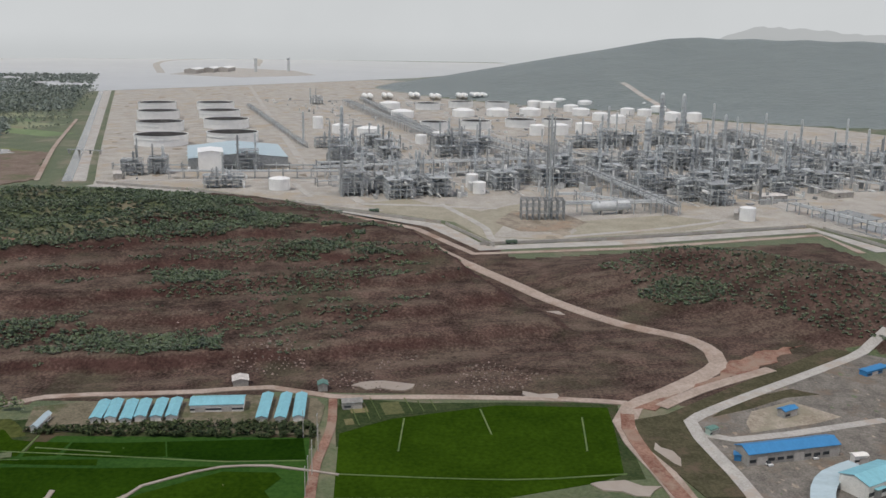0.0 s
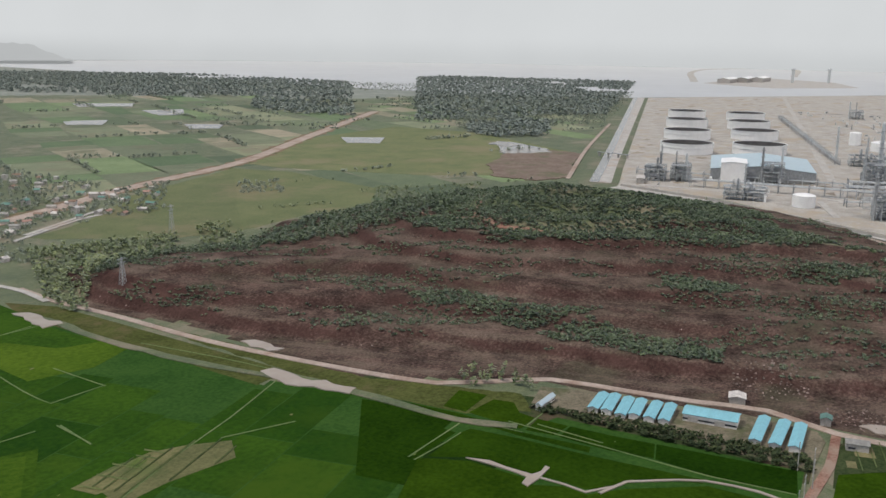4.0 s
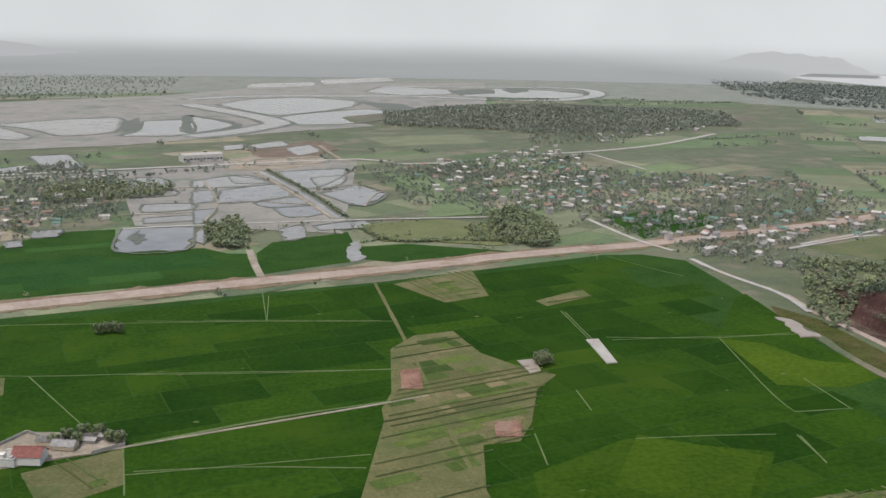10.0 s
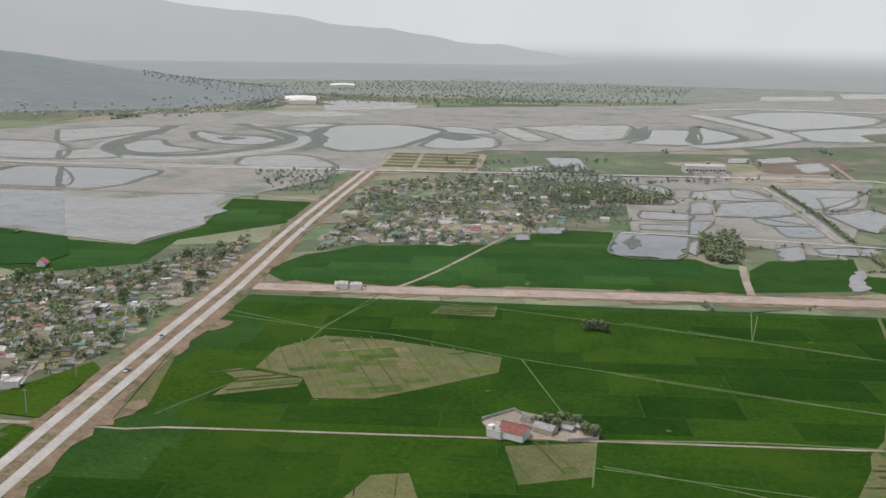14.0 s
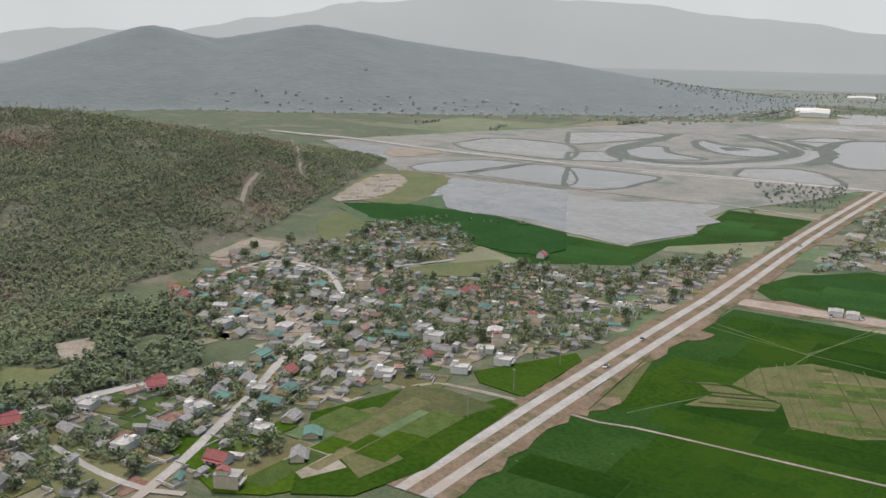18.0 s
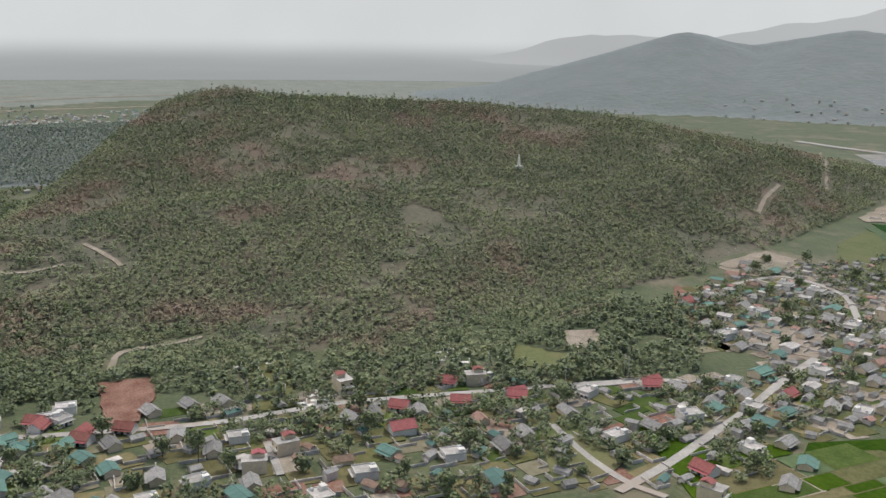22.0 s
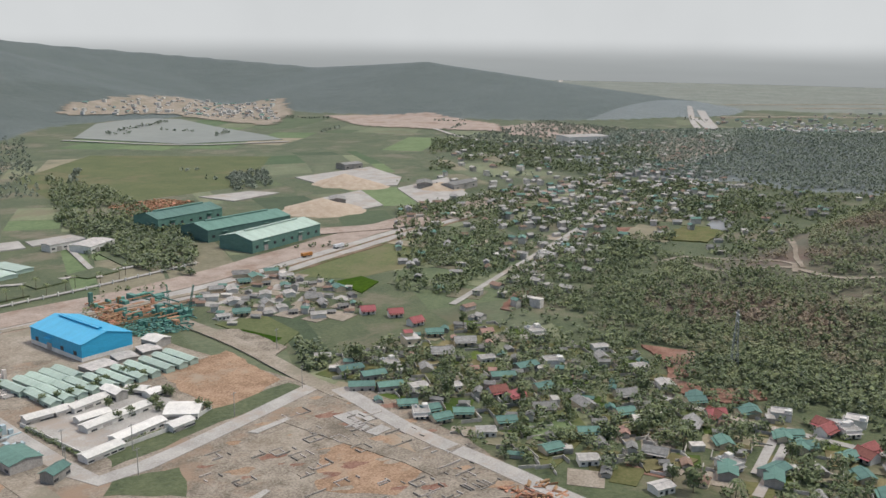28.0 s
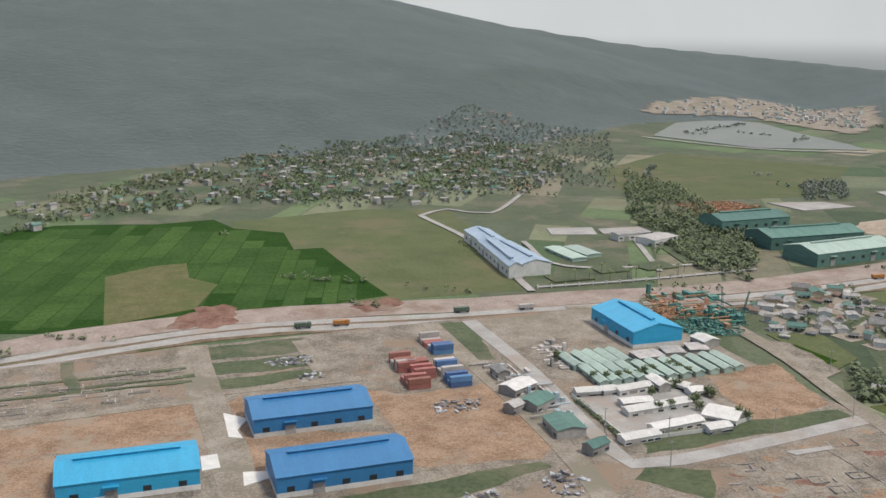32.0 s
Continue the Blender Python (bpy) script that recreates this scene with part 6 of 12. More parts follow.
for (x, y), r, h in zip([(904.1, 156.3), (1373.4, 108.1), (1421, 153.6), (1689, 74.6), (1730, -32.8), (1752, -94.7), (1775, -156), (1881, 107.3), (1431, -136.8), (1443.9, -171.9), (1474.2, -212.6)],
                        (10, 17, 13, 20, 20, 20, 20, 20, 11, 13, 13), (11, 13, 12, 12, 12, 12, 12, 12, 15, 15, 15)):
    tank(x, y, r, h)
for (x, y), r, h in zip([(1643, -292.8), (1692, -271.6), (1792, -251.6), (1879, -243.8), (1956, -207.8), (2053, -241.8), (2039, -329.4), (2079, -372.1), (1989, -381.8), (1965, -407), (1820, -342.6), (1800, -370.6), (1884, -414.8), (1714, -403.3), (1698, -437.3), (2001, -288.3), (1980, -181.5)],
                        (14, 14, 16, 14, 16, 14, 15, 14, 15, 14, 13, 13, 15, 14, 13, 15, 14), (13, 13, 12, 12, 12, 12, 12, 12, 12, 12, 12, 12, 12, 14, 15, 12, 12)):
    tank(x, y, r, h)
for (x, y), r, h in zip([(1481.8, 194.8), (935, -27.4), (898.6, -33.4), (782.7, -251.5), (1299.2, 32), (1336.3, 9.3), (1788, -712.7), (1790, -729.5), (1793, -742.9), (1795, -755.3)], (8, 6, 6, 6.5, 8, 8, 8, 8, 8, 8), (18, 13, 11, 11, 12, 12, 12, 12, 12, 12)):
    tank(x, y, r, h)


def bullet_group(x, y, n, deg):
    for k in range(n):
        t = thing("gas_bullet", "white horizontal pressure vessel on saddles", "tank", pose(x + k * 12 * math.sin(radians(deg)), y + k * 12, 0, 0, 0, deg), "gas bullets")
        g = tube(([], []), (-18, 0, 10), (18, 0, 10), 5, 14)
        tube(g, (18, 0, 10), (21, 0, 10), 5, 14, 2)
        tube(g, (-18, 0, 10), (-21, 0, 10), 5, 14, 2)
        part("shell", g, M_TANK, t)
        for sx in (-11, 11):
            part("saddle", box(([], []), sx - 1, sx + 1, -4, 4, 0, 6), M_CONCRETE, t)


for (x, y), n in zip([(2102, 162.8), (2128, 121.5), (2159, 62.9), (2133, 16.1), (2164, -42.8), (2191, -86.7), (2224, -152.7)], (2, 2, 2, 2, 2, 3, 2)):
    bullet_group(x, y, n, 10)

REF_TURN = math.degrees(math.atan2((811.4, -201.1)[1] - (1048.2, -151.3)[1], (811.4, -201.1)[0] - (1048.2, -151.3)[0]))
for k, (x, y) in enumerate([(1081.9, 119.1), (1094.1, 94.6), (1107.4, 63), (1207.4, 118.6), (1246.5, 93), (1239.6, 147.3), (881.5, 84.2), (899.4, 64.5), (869.9, 41.6), (886.8, 26.6), (888.7, 5.5), (1166.9, -9.3), (1148.2, -29.5), (961.8, -45.2), (927.5, -57.5)]):
    unit(k % 6, x, y, REF_TURN + 90 * (k % 2), 0.9)
for k, (x, y) in enumerate([(949.4, -103.9), (951.3, -123.9), (1049.9, -126.7), (1281.6, -183.5), (1286, -218.1), (1261, -21), (1215.9, -45.4), (1081.3, -213.4), (1030.2, -222.1), (1133.8, -260.2), (1087.3, -269.2), (1321.8, -294), (1297.9, -311.7), (878.4, -227.4), (865, -244.7), (948.8, -284.2), (968.8, -307.2)]):
    unit((k + 2) % 6, x, y, REF_TURN + 90 * (k % 2), 1.0)
for k, (x, y) in enumerate([(990.3, -337.2), (1045.7, -373.9), (1089.7, -292.4), (1141.2, -325.9), (1170, -354.5), (1146.7, -374.8), (1234.6, -438.9), (1154.6, -445.4), (1184.8, -484.6), (974.5, -366.7), (958.1, -383.6), (1040, -439.6), (1029.8, -459.9), (1164.2, -531.4), (1334.9, -394.9), (1311.5, -419), (1303.4, -355.2), (1463.1, -363), (1316.1, -250.2), (1042.5, -341.9), (1012.8, -290.5), (1079.1, -404.5), (1059.9, -428.9), (918.7, -324.7), (956.9, -258.1), (942.8, -220.8), (906.5, -191.2), (993.6, -176.2), (1077.1, -174.4), (984.4, -84.2), (964.1, -68.2), (920.3, 19.5), (908.7, 35.4), (1049.3, 84.5), (1201.1, 75.5), (982.5, 321.1), (1000.9, 299.6), (912.4, 210.8), (1035.6, 212.2), (1967, 261.4), (1257.7, 5)]):
    unit((k + 4) % 6, x, y, REF_TURN + 90 * (k % 2), 0.85)


def tower(x, y, h, r=1.6):
    t = thing("process_column", "tall slender silver process column with ladder rings", "tower", pose(x, y, 0), "process columns")
    part("shell", tube(([], []), (0, 0, 0), (0, 0, h), r, 12, r * 0.85), M_PIPE, t)
    part("cap", tube(([], []), (0, 0, h), (0, 0, h + r), r * 0.85, 12, 0.2), M_PIPE, t)
    for k in range(3, int(h / 6)):
        part("platform", tube(([], []), (0, 0, k * 6.0), (0, 0, k * 6 + 0.35), r + 1.3, 10), M_STEEL, t)
    part("ladder", box(([], []), r, r + 0.6, -0.4, 0.4, 0, h), M_STEEL, t)


for (x, y), h, r in zip([(1115.7, 119.5), (1278.7, 188), (1298.9, -319.6), (1379.2, -308.7), (1255, -364.6), (1428.5, -396.6), (1150.7, -185.8), (1368.8, -231.7), (972.4, -344.6), (1244.2, -519.1), (969.1, -310.1), (1063.9, -468.3), (1242.4, -262.2), (952.2, 54.1), (905.6, -2.4), (1089, -285.7), (1313.8, -436.7), (1267.7, -468.9)],
                        (62, 42, 70, 66, 48, 50, 44, 48, 56, 46, 34, 50, 40, 26, 30, 40, 46, 42), (2.4, 1.5, 3, 3.5, 2, 2, 1.8, 1.8, 1.4, 1.5, 2, 1.6, 5, 1.4, 2.2, 2, 1.6, 1.6)):
    tower(x, y, h, r)
flare_tower(*(776.4, -86.4), 84)
for a, b in zip([(1048.2, -151.3), (963.5, 277.8), (2065, 178), (1043.4, 139.7), (1324.4, -57), (858.5, -102.2), (854.6, -124.7), (1474.5, -443.6), (1406.6, 34.7), (1097, -145.1), (827.8, -303.8), (1172.3, -237.6)], [(805.9, -197.4), (980.6, 108.1), (1303.7, -2.4), (1110.7, -140.3), (1022.6, -147.8), (861.5, -135.9), (824.4, -164.8), (1066, -488), (1279.9, -70.2), (1094, -332.3), (724.4, -340.7), (945.5, -434.9)]):
    pipe_rack((a, b))
for k, (a, b) in enumerate(zip([(1871, 379.7), (1020.3, 354.2), (927.5, 124.4), (889.3, -245.9), (1349.7, -89.7), (1102.7, -413)], [(1235.5, 179.5), (1043.4, 139.7), (1072.9, -135.7), (1110, -481.3), (1081.3, -213.4), (983.1, -456.1)])):
    pipe_rack((a, b), 6, 4, 5)



def clutter(name, region, count, seed, turn, mats, label, tall=(1, 8), long=(2, 13), category="plant equipment"):
    """Pumps, exchangers, pipes and frames between the units, too many to count."""
    rng = np.random.default_rng(seed)
    xs, ys = [p[0] for p in region], [p[1] for p in region]
    x, y = rng.uniform(min(xs), max(xs), count * 4), rng.uniform(min(ys), max(ys), count * 4)
    ok = inside(region, x, y)
    groups = [([], []) for _ in mats]
    for i, (a, b) in enumerate(zip(x[ok][:count], y[ok][:count])):
        v, f = groups[i % len(mats)]
        d = radians(turn + 90 * (i % 3 == 0))
        c, s = math.cos(d), math.sin(d)
        slim = rng.random()
        L, W, z0, z1 = rng.uniform(*long), rng.uniform(0.8, 4), 0, rng.uniform(*tall)
        if slim < 0.35:
            L, W, z0 = L * 3, 0.6, z1 - 0.6
        elif slim < 0.5:
            L, W, z1 = rng.uniform(1, 2.2), rng.uniform(1, 2.2), z1 * 2.6
        k = len(v)
        g = box(([], []), -L / 2, L / 2, -W / 2, W / 2, z0, z1)
        v.extend((float(a + p * c - q * s), float(b + p * s + q * c), r) for p, q, r in g[0])
        f.extend(tuple(k + e for e in face) for face in g[1])
    for g, m in zip(groups, mats):
        tagged(mesh_object(name, g[0], g[1], m), label, category, kind="stuff")


drum = thing("knockout_drum", "long horizontal silver drum on saddles by the flare", "vessel", pose(803, -142, 0, 0, 0, -72))
part("shell", tube(([], []), (-16, 0, 7), (16, 0, 7), 4.2, 18), M_PIPE, drum)
for sx in (-1, 1):
    part("end_cap", tube(([], []), (sx * 16, 0, 7), (sx * 18.2, 0, 7), 4.2, 18, 2.2), M_PIPE, drum)
    part("saddle", box(([], []), sx * 10 - 0.8, sx * 10 + 0.8, -3.5, 3.5, 0, 4.4), M_CONCRETE, drum)
for a, b in (((1959.6, 200.9), (1354.9, 22.7)), ((1354.9, 22.7), (1104.6, -106.7)), ((1009.7, -148.3), (797, -191.4)), ((988.6, 133.7), (1089, -92.8)), ((798.3, -100), (815, -190))):
    pipe_rack((a, b), 14, 9, 6)
M_KIT = material("grey_plant_steel", (0.24, 0.25, 0.25), (0.45, 0.46, 0.455), 6, 1, 0.7, 0, vary="island", amount=0.4)
M_KIT2 = material("pale_plant_cladding", (0.42, 0.43, 0.42), (0.6, 0.6, 0.58), 6, 1, 0.6, 0, vary="island", amount=0.3)
UNITS = [(1043.4, 139.7), (1286.8, 126.3), (1255.8, 19.7), (1269.1, -84.6), (1361.7, -178.5), (1529, -351.9), (1282.5, -589.7), (987.3, -500.2), (928.4, -431.7), (907, -374.7), (833.2, -270.9), (826.9, -194.9), (899.6, -114.8), (878.9, -60), (849.1, 73.5)]
clutter("plant_equipment", UNITS, 1500, 521, REF_TURN, [M_KIT, M_KIT, M_KIT2], "grey pumps, pipes and frames between the process units")
clutter("plant_equipment", [(945.1, 312), (963.3, 129.1), (1252.1, 49.2), (1385.3, 184.7), (1887, 294.9), (2016, 408.9), (2129, 282.7), (2035, -465.1), (1606, -435), (1397.8, -174.8), (1300.7, 20.5), (1088.4, 145.6), (1022.2, 336.7)], 420, 522, REF_TURN, [M_KIT, M_KIT2], "low pipes and sheds between the tanks", (0.6, 4), (3, 16))
blotches("pad_stain", [(920.8, 339.7), (895.5, 248.1), (817.7, 109.9), (755.6, 4.4), (678.7, -31.8), (701.3, -133.1), (760.4, -298.5), (685.9, -353.2), (1434.4, -718.1), (1844, -551.6), (2482, -377.6), (2823, -182.7), (2999, 327.8), (2807, 950.4)], 200, [M_GRAVEL, M_SAND, M_GRAVEL], (4, 18), 523, "stained and weedy patches of the refinery ground", z=0.06)
M_LIGHTBLUE = paint("pale_blue_sheet", (0.40, 0.49, 0.52), 0.5, stretch=(1, 0.2, 1), var=0.1)
shed("polymer_warehouse", [(1008.3, 269), (1066.4, 177.1), (1190.1, 207.8), (1119.4, 301.2)], 12, M_LIGHTBLUE, M_STEEL, "large pale blue warehouse in the refinery", rise=5, vent=False)
shed("silo_building", [(1016.9, 261.9), (1020.2, 235.6), (1059.3, 245.7), (1056, 271.7)], 20, M_TANK, M_TANK, "tall white packing building in the refinery", rise=1.5, vent=False)
for c in ([(782.9, -240.8), (784, -255.2), (805.2, -260.8), (804, -247)], [(892.3, -360.4), (904, -383.7), (924.7, -391.1), (915.9, -369.5)], [(870.1, -287.1), (878.6, -313.3), (898.1, -318.9), (889.3, -293.1)], [(948.7, 329.6), (949.5, 321.5), (972.4, 329.6), (971.6, 337.4)]):
    shed("control_room", c, 5.5, M_SLAB, M_GREYWALL, "low grey control building in the refinery", rise=0.6, vent=False)

# ground of the refinery: roads, lawns and basins
for poly in ([(798.1, 57.2), (838.4, -2.4), (805.4, -31.3), (850.2, -73.4), (678.6, -31), (731.4, -2.4)], [(702.4, -36.2), (696.3, -90.3), (762.7, -116.6), (791.6, -177.6), (757.3, -197.5), (690.4, -89.6)], [(760.9, -93.6), (800.1, -188.9), (771.7, -233.4), (739.4, -197.5), (707.9, -113)], [(832, 72.1), (864.5, 33.7), (811.3, -7.2), (796.5, 45.2)]):
    sheet("dry_lawn", poly, material("tan_dry_grass", (0.24, 0.22, 0.165), (0.35, 0.325, 0.255), 20, 2, 0.95, 0.3), 0.12, "dry tan grass on the refinery edge", "ground")
sheet("gravel_apron", [(756.8, -40.9), (807.6, -57.9), (810.8, -96.9), (762.7, -116.6), (723.1, -93.6), (724.8, -59)], M_GRAVEL, 0.14, "grey gravel apron round the flare", "ground")
for poly in ([(810, -312.1), (840.5, -358.4), (799.7, -372.9), (762.2, -322)], [(755.5, -323.8), (784.5, -367.5), (747.2, -360.7), (713.5, -332.4)]):
    sheet("settling_basin", poly, M_WATER, 0.2, "square concrete settling basin with grey water", "water")
for pts, w in (([(943.8, 325.6), (955.9, 128.1), (837.6, 72.6)], 9), ([(945.1, 126.7), (2021, 386.3), (2626, 531.2)], 9), ([(832, 72.1), (828.7, 12.4), (819.9, -46.5)], 8), ([(1022.2, 336.7), (1052.1, 140.8), (979.9, 38.3), (951, -121)], 8), ([(800.9, -198.7), (1073.6, -142.1), (1422.5, -77.6), (2260, 115.9)], 8),
               ([(815, -309.1), (1011, -272), (1238.3, -228.6), (1714, -142.8)], 8), ([(724.4, -340.7), (820.4, -311), (901, -308)], 9), ([(1960, 523.5), (2035, 317.8), (1401.3, 71.6), (982.7, -66.5)], 7), ([(1208, 396.3), (1235.5, 179.5)], 7), ([(1383.1, 468.8), (1443, 226.2)], 7),
               ([(2149, -390.6), (1713, -463.1), (1269.7, -584)], 12), ([(837.9, 2.6), (733.7, -33.2), (692.4, -35.7)], 6), ([(862.8, 121), (942.9, 148.8)], 6), ([(706.4, -91.5), (744.5, -176.5), (784, -236.9)], 6)):
    ribbon("refinery_lane", pts, w, M_CONCRETE, 0.25, "concrete service road inside the refinery", "road", 30)
ribbon("embankment_grass", REFINERY_WALL, 12, M_SCRUB, 0.22, "grassy bank inside the perimeter road", "road verge", 20, side=15, straight=True)
ribbon("perimeter_track", REFINERY_WALL, 7, M_ROADDUST, 0.28, "dusty track outside the perimeter road", "road", 20, side=-20, straight=True)
ribbon("canal_water", [(932.1, 369.8), (1273, 479.4), (2861, 996.6)], 10, M_WATER, 0.36, "grey water in the straight canal", "water", 60)
ribbon("canal_bank", [(934.3, 347.4), (1275.8, 458.6), (2870, 968)], 8, M_SCRUB, 0.3, "grassy canal bank", "road verge", 60)
bridge = thing("foot_bridge", "small steel bridge over the canal", "bridge", pose(*(1141.5, 428.9), 0, 0, 0, 80))
part("deck", box(([], []), -22, 22, -2, 2, 4.5, 5.2), M_STEEL, bridge)
for sx in (-20, -7, 7, 20):
    part("pier", box(([], []), sx - 0.6, sx + 0.6, -1.6, 1.6, 0, 4.5), M_CONCRETE, bridge)

# perimeter wall of the refinery
for k, (a, b) in enumerate(zip(REFINERY_WALL, REFINERY_WALL[1:])):
    n = max(1, int(math.hypot(b[0] - a[0], b[1] - a[1]) / 60))
    for i in range(n):
        p = [a[0] + (b[0] - a[0]) * i / n, a[1] + (b[1] - a[1]) * i / n]
        q = [a[0] + (b[0] - a[0]) * (i + 1) / n, a[1] + (b[1] - a[1]) * (i + 1) / n]
        L = math.hypot(q[0] - p[0], q[1] - p[1])
        h = math.atan2(q[1] - p[1], q[0] - p[0])
        x, y = (p[0] + q[0]) / 2 - 9 * math.sin(h), (p[1] + q[1]) / 2 + 9 * math.cos(h)
        w = mesh_object("perimeter_wall", *box(([], []), -L / 2, L / 2, -0.2, 0.2, 0, 2.6), M_CONCRETE)
        w.matrix_basis = pose(x, y, ground_z(x, y), 0, 0, math.degrees(h))
        tagged(w, "pale concrete wall panel round the refinery", "wall", "perimeter wall")

# far shore: sea, harbour and islands
sheet("sea", [polar(b, d) for b, d in ((58, 4700), (55, 4000), (50, 3500), (45, 3150), (38, 2700), (30, 2450), (20, 2400), (10, 2700), (2, 3100), (-3, 3700), (-6, 4700), (10, 4860), (30, 4860), (45, 4860))], M_SEA, 0.8, "pale grey sea beyond the refinery", "water")
ribbon("breakwater", [(3190, 930.9), (4075, 1198.8), (4549, 1205.9), (4760, 931.7), (3874, 748)], 26, M_CONCRETE, 1.5, "long pale harbour breakwater", "breakwater", 60)
sheet("harbour_quay", [(3123, 884.3), (3712, 856.3), (3512, 546.3), (3196, 423.3), (2975, 635.7)], M_CONCRETE, 1.2, "pale concrete harbour quay", "quay")
for x, y in [(3376, 656.2), (3459, 556.2)]:
    cr = thing("harbour_crane", "pale steel portal crane on the quay", "crane", pose(x, y, 1.2), "harbour cranes")
    for sx in (-14, 14):
        part("leg", box(([], []), sx - 2, sx + 2, -2, 2, 0, 42), M_PIPE, cr)
    part("boom", box(([], []), -26, 26, -2, 2, 42, 46), M_PIPE, cr)
for x, y in [(3226, 829), (3326, 796.8), (3385, 761.8)]:
    shed("harbour_shed", [(x - 60, y - 20), (x + 60, y - 20), (x + 60, y + 20), (x - 60, y + 20)], 14, M_TANK, M_GREYWALL, "long pale shed on the harbour quay", vent=False, rise=4)

# ---------------------------------------------------------------- camp below the quarry
sheet("camp_yard", [(337.6, 157.5), (361.4, 163.1), (368.2, 142.9), (369.7, 104.1), (378.2, 80.4), (375.6, 51.7), (367.1, 47.1), (338.1, 46.7), (339.7, 102.6)], material("camp_earth", (0.09, 0.08, 0.05), (0.2, 0.17, 0.12), 10, 1, 0.95, 0.5, third=(0.075, 0.085, 0.038)), 0.12, "trampled earth yard of the workers' camp", "ground")
for a, b in zip([(346, 133), (346.8, 127.6), (345.4, 121.2), (348.3, 116.5), (348.5, 110.4), (349.3, 104.7), (349, 69.5), (349.3, 62.3), (350.6, 55.4)], [(363.7, 135.1), (365, 130.4), (364.7, 124.3), (365.5, 119.1), (366.4, 112.7), (367.2, 107.1), (374.2, 71.4), (374.5, 63.7), (374.7, 57.6)]):
    ax, ay = a
    bx, by = b
    h = math.atan2(by - ay, bx - ax)
    w = 2.0
    c = [(ax + w * math.sin(h), ay - w * math.cos(h)), (bx + w * math.sin(h), by - w * math.cos(h)), (bx - w * math.sin(h), by + w * math.cos(h)), (ax - w * math.sin(h), ay + w * math.cos(h))]
    shed("camp_barrack", c, 2.5, M_CAMPBLUE, M_WHITE, "long camp barrack under pale turquoise sheet roof", "barrack", 0.7, False, "camp barracks", bays=6)
shed("camp_barrack", [(357.7, 99), (360.9, 78.6), (369.3, 80.3), (367.9, 101.2)], 3.4, M_CAMPBLUE, M_WHITE, "long white camp office under pale turquoise sheet roof", "barrack", 1.2, False, bays=8)
shed("camp_shed", [(336.3, 152), (349.4, 151.4), (351, 154.2), (337.3, 153.7)], 2.6, M_LIGHTBLUE, M_WHITE, "small pale blue shed in the workers' camp", "shed", 0.8, False, bays=4)
for c, m in (([(386.5, 88.7), (388.1, 82.3), (394.3, 84), (393.3, 90.2)], M_SLAB), ([(383.4, 51.9), (384.2, 48), (388.9, 48.8), (388, 52.5)], M_TEAL), ([(363.6, 39.8), (365.2, 32), (370, 32.4), (368.5, 40.1)], M_GREYTILE)):
    shed("hut", c, 3, m, M_GREYWALL, "small hut beside the quarry road", "hut", 0.8, False, bays=2)
hx, hy = scatter([(335.1, 156.4), (340.2, 158.6), (346.6, 104.6), (348.7, 48.1), (336, 46.4), (335, 101.3)], 2.6, 21)
woods("camp_hedge", hx, hy, material("hedge_leaves", (0.02, 0.034, 0.012), (0.06, 0.08, 0.03), 8, 2, 0.85, 0, vary="island", amount=0.3), 22, (1.8, 3.2), (1.0, 1.6), 26, label="dense dark hedge of trees before the camp", category="hedge")
hx, hy = scatter([(340.1, 194), (357, 200.7), (369.1, 178.5), (356.4, 164.2)], 6, 23)
woods("track_trees", hx, hy, M_LEAF, 24, (4, 8), (1.2, 2.2), 26, label="row of small trees on the gravel road")

# quarry: green benches, boulders and pools


def on_quarry(lo, hi):
    return lambda x, y: (lambda z: (z > lo) & (z < hi))(hill_height("quarry", x, y) + 3 * waves(x, y, 30))


QBOX = [polar(b, d) for b, d in ((52, 420), (52, 700), (30, 800), (10, 760), (-5, 660), (-4, 560), (8, 430), (30, 400))]
def terrace(x, y):
    """Uneven strips along the benches."""
    c, s = math.cos(radians(25)), math.sin(radians(25))
    u, v = x * c + y * s, (-x * s + y * c) / 5
    return waves(u, v, 7.5) + 0.6 * waves(v * 2.3, u, 3.1) + 0.35 * waves(u, v, 1.7)


qx, qy = scatter(QBOX, 2.7, 31, lambda x, y: (hill_height("quarry", x, y) + 5 * waves(x, y, 45) > 27) & (terrace(x, y) + (hill_height("quarry", x, y) - 31) / 3 > -0.9))
woods("quarry_crest_bushes", qx, qy, M_LEAF_QUARRY, 32, (0.8, 2.4), (1.0, 2.1), 15, label="low green scrub over the top of the quarry hill", category="scrub")
qx, qy = scatter(QBOX, 2.6, 33, lambda x, y: (hill_height("quarry", x, y) > 3) & (terrace(x, y) + 0.4 * waves(x, y, 40) > 0.22))
woods("quarry_bench_bushes", qx, qy, M_LEAF_QUARRY, 34, (0.5, 1.5), (0.7, 1.5), 10, label="patches of green scrub on the quarry benches", category="scrub")
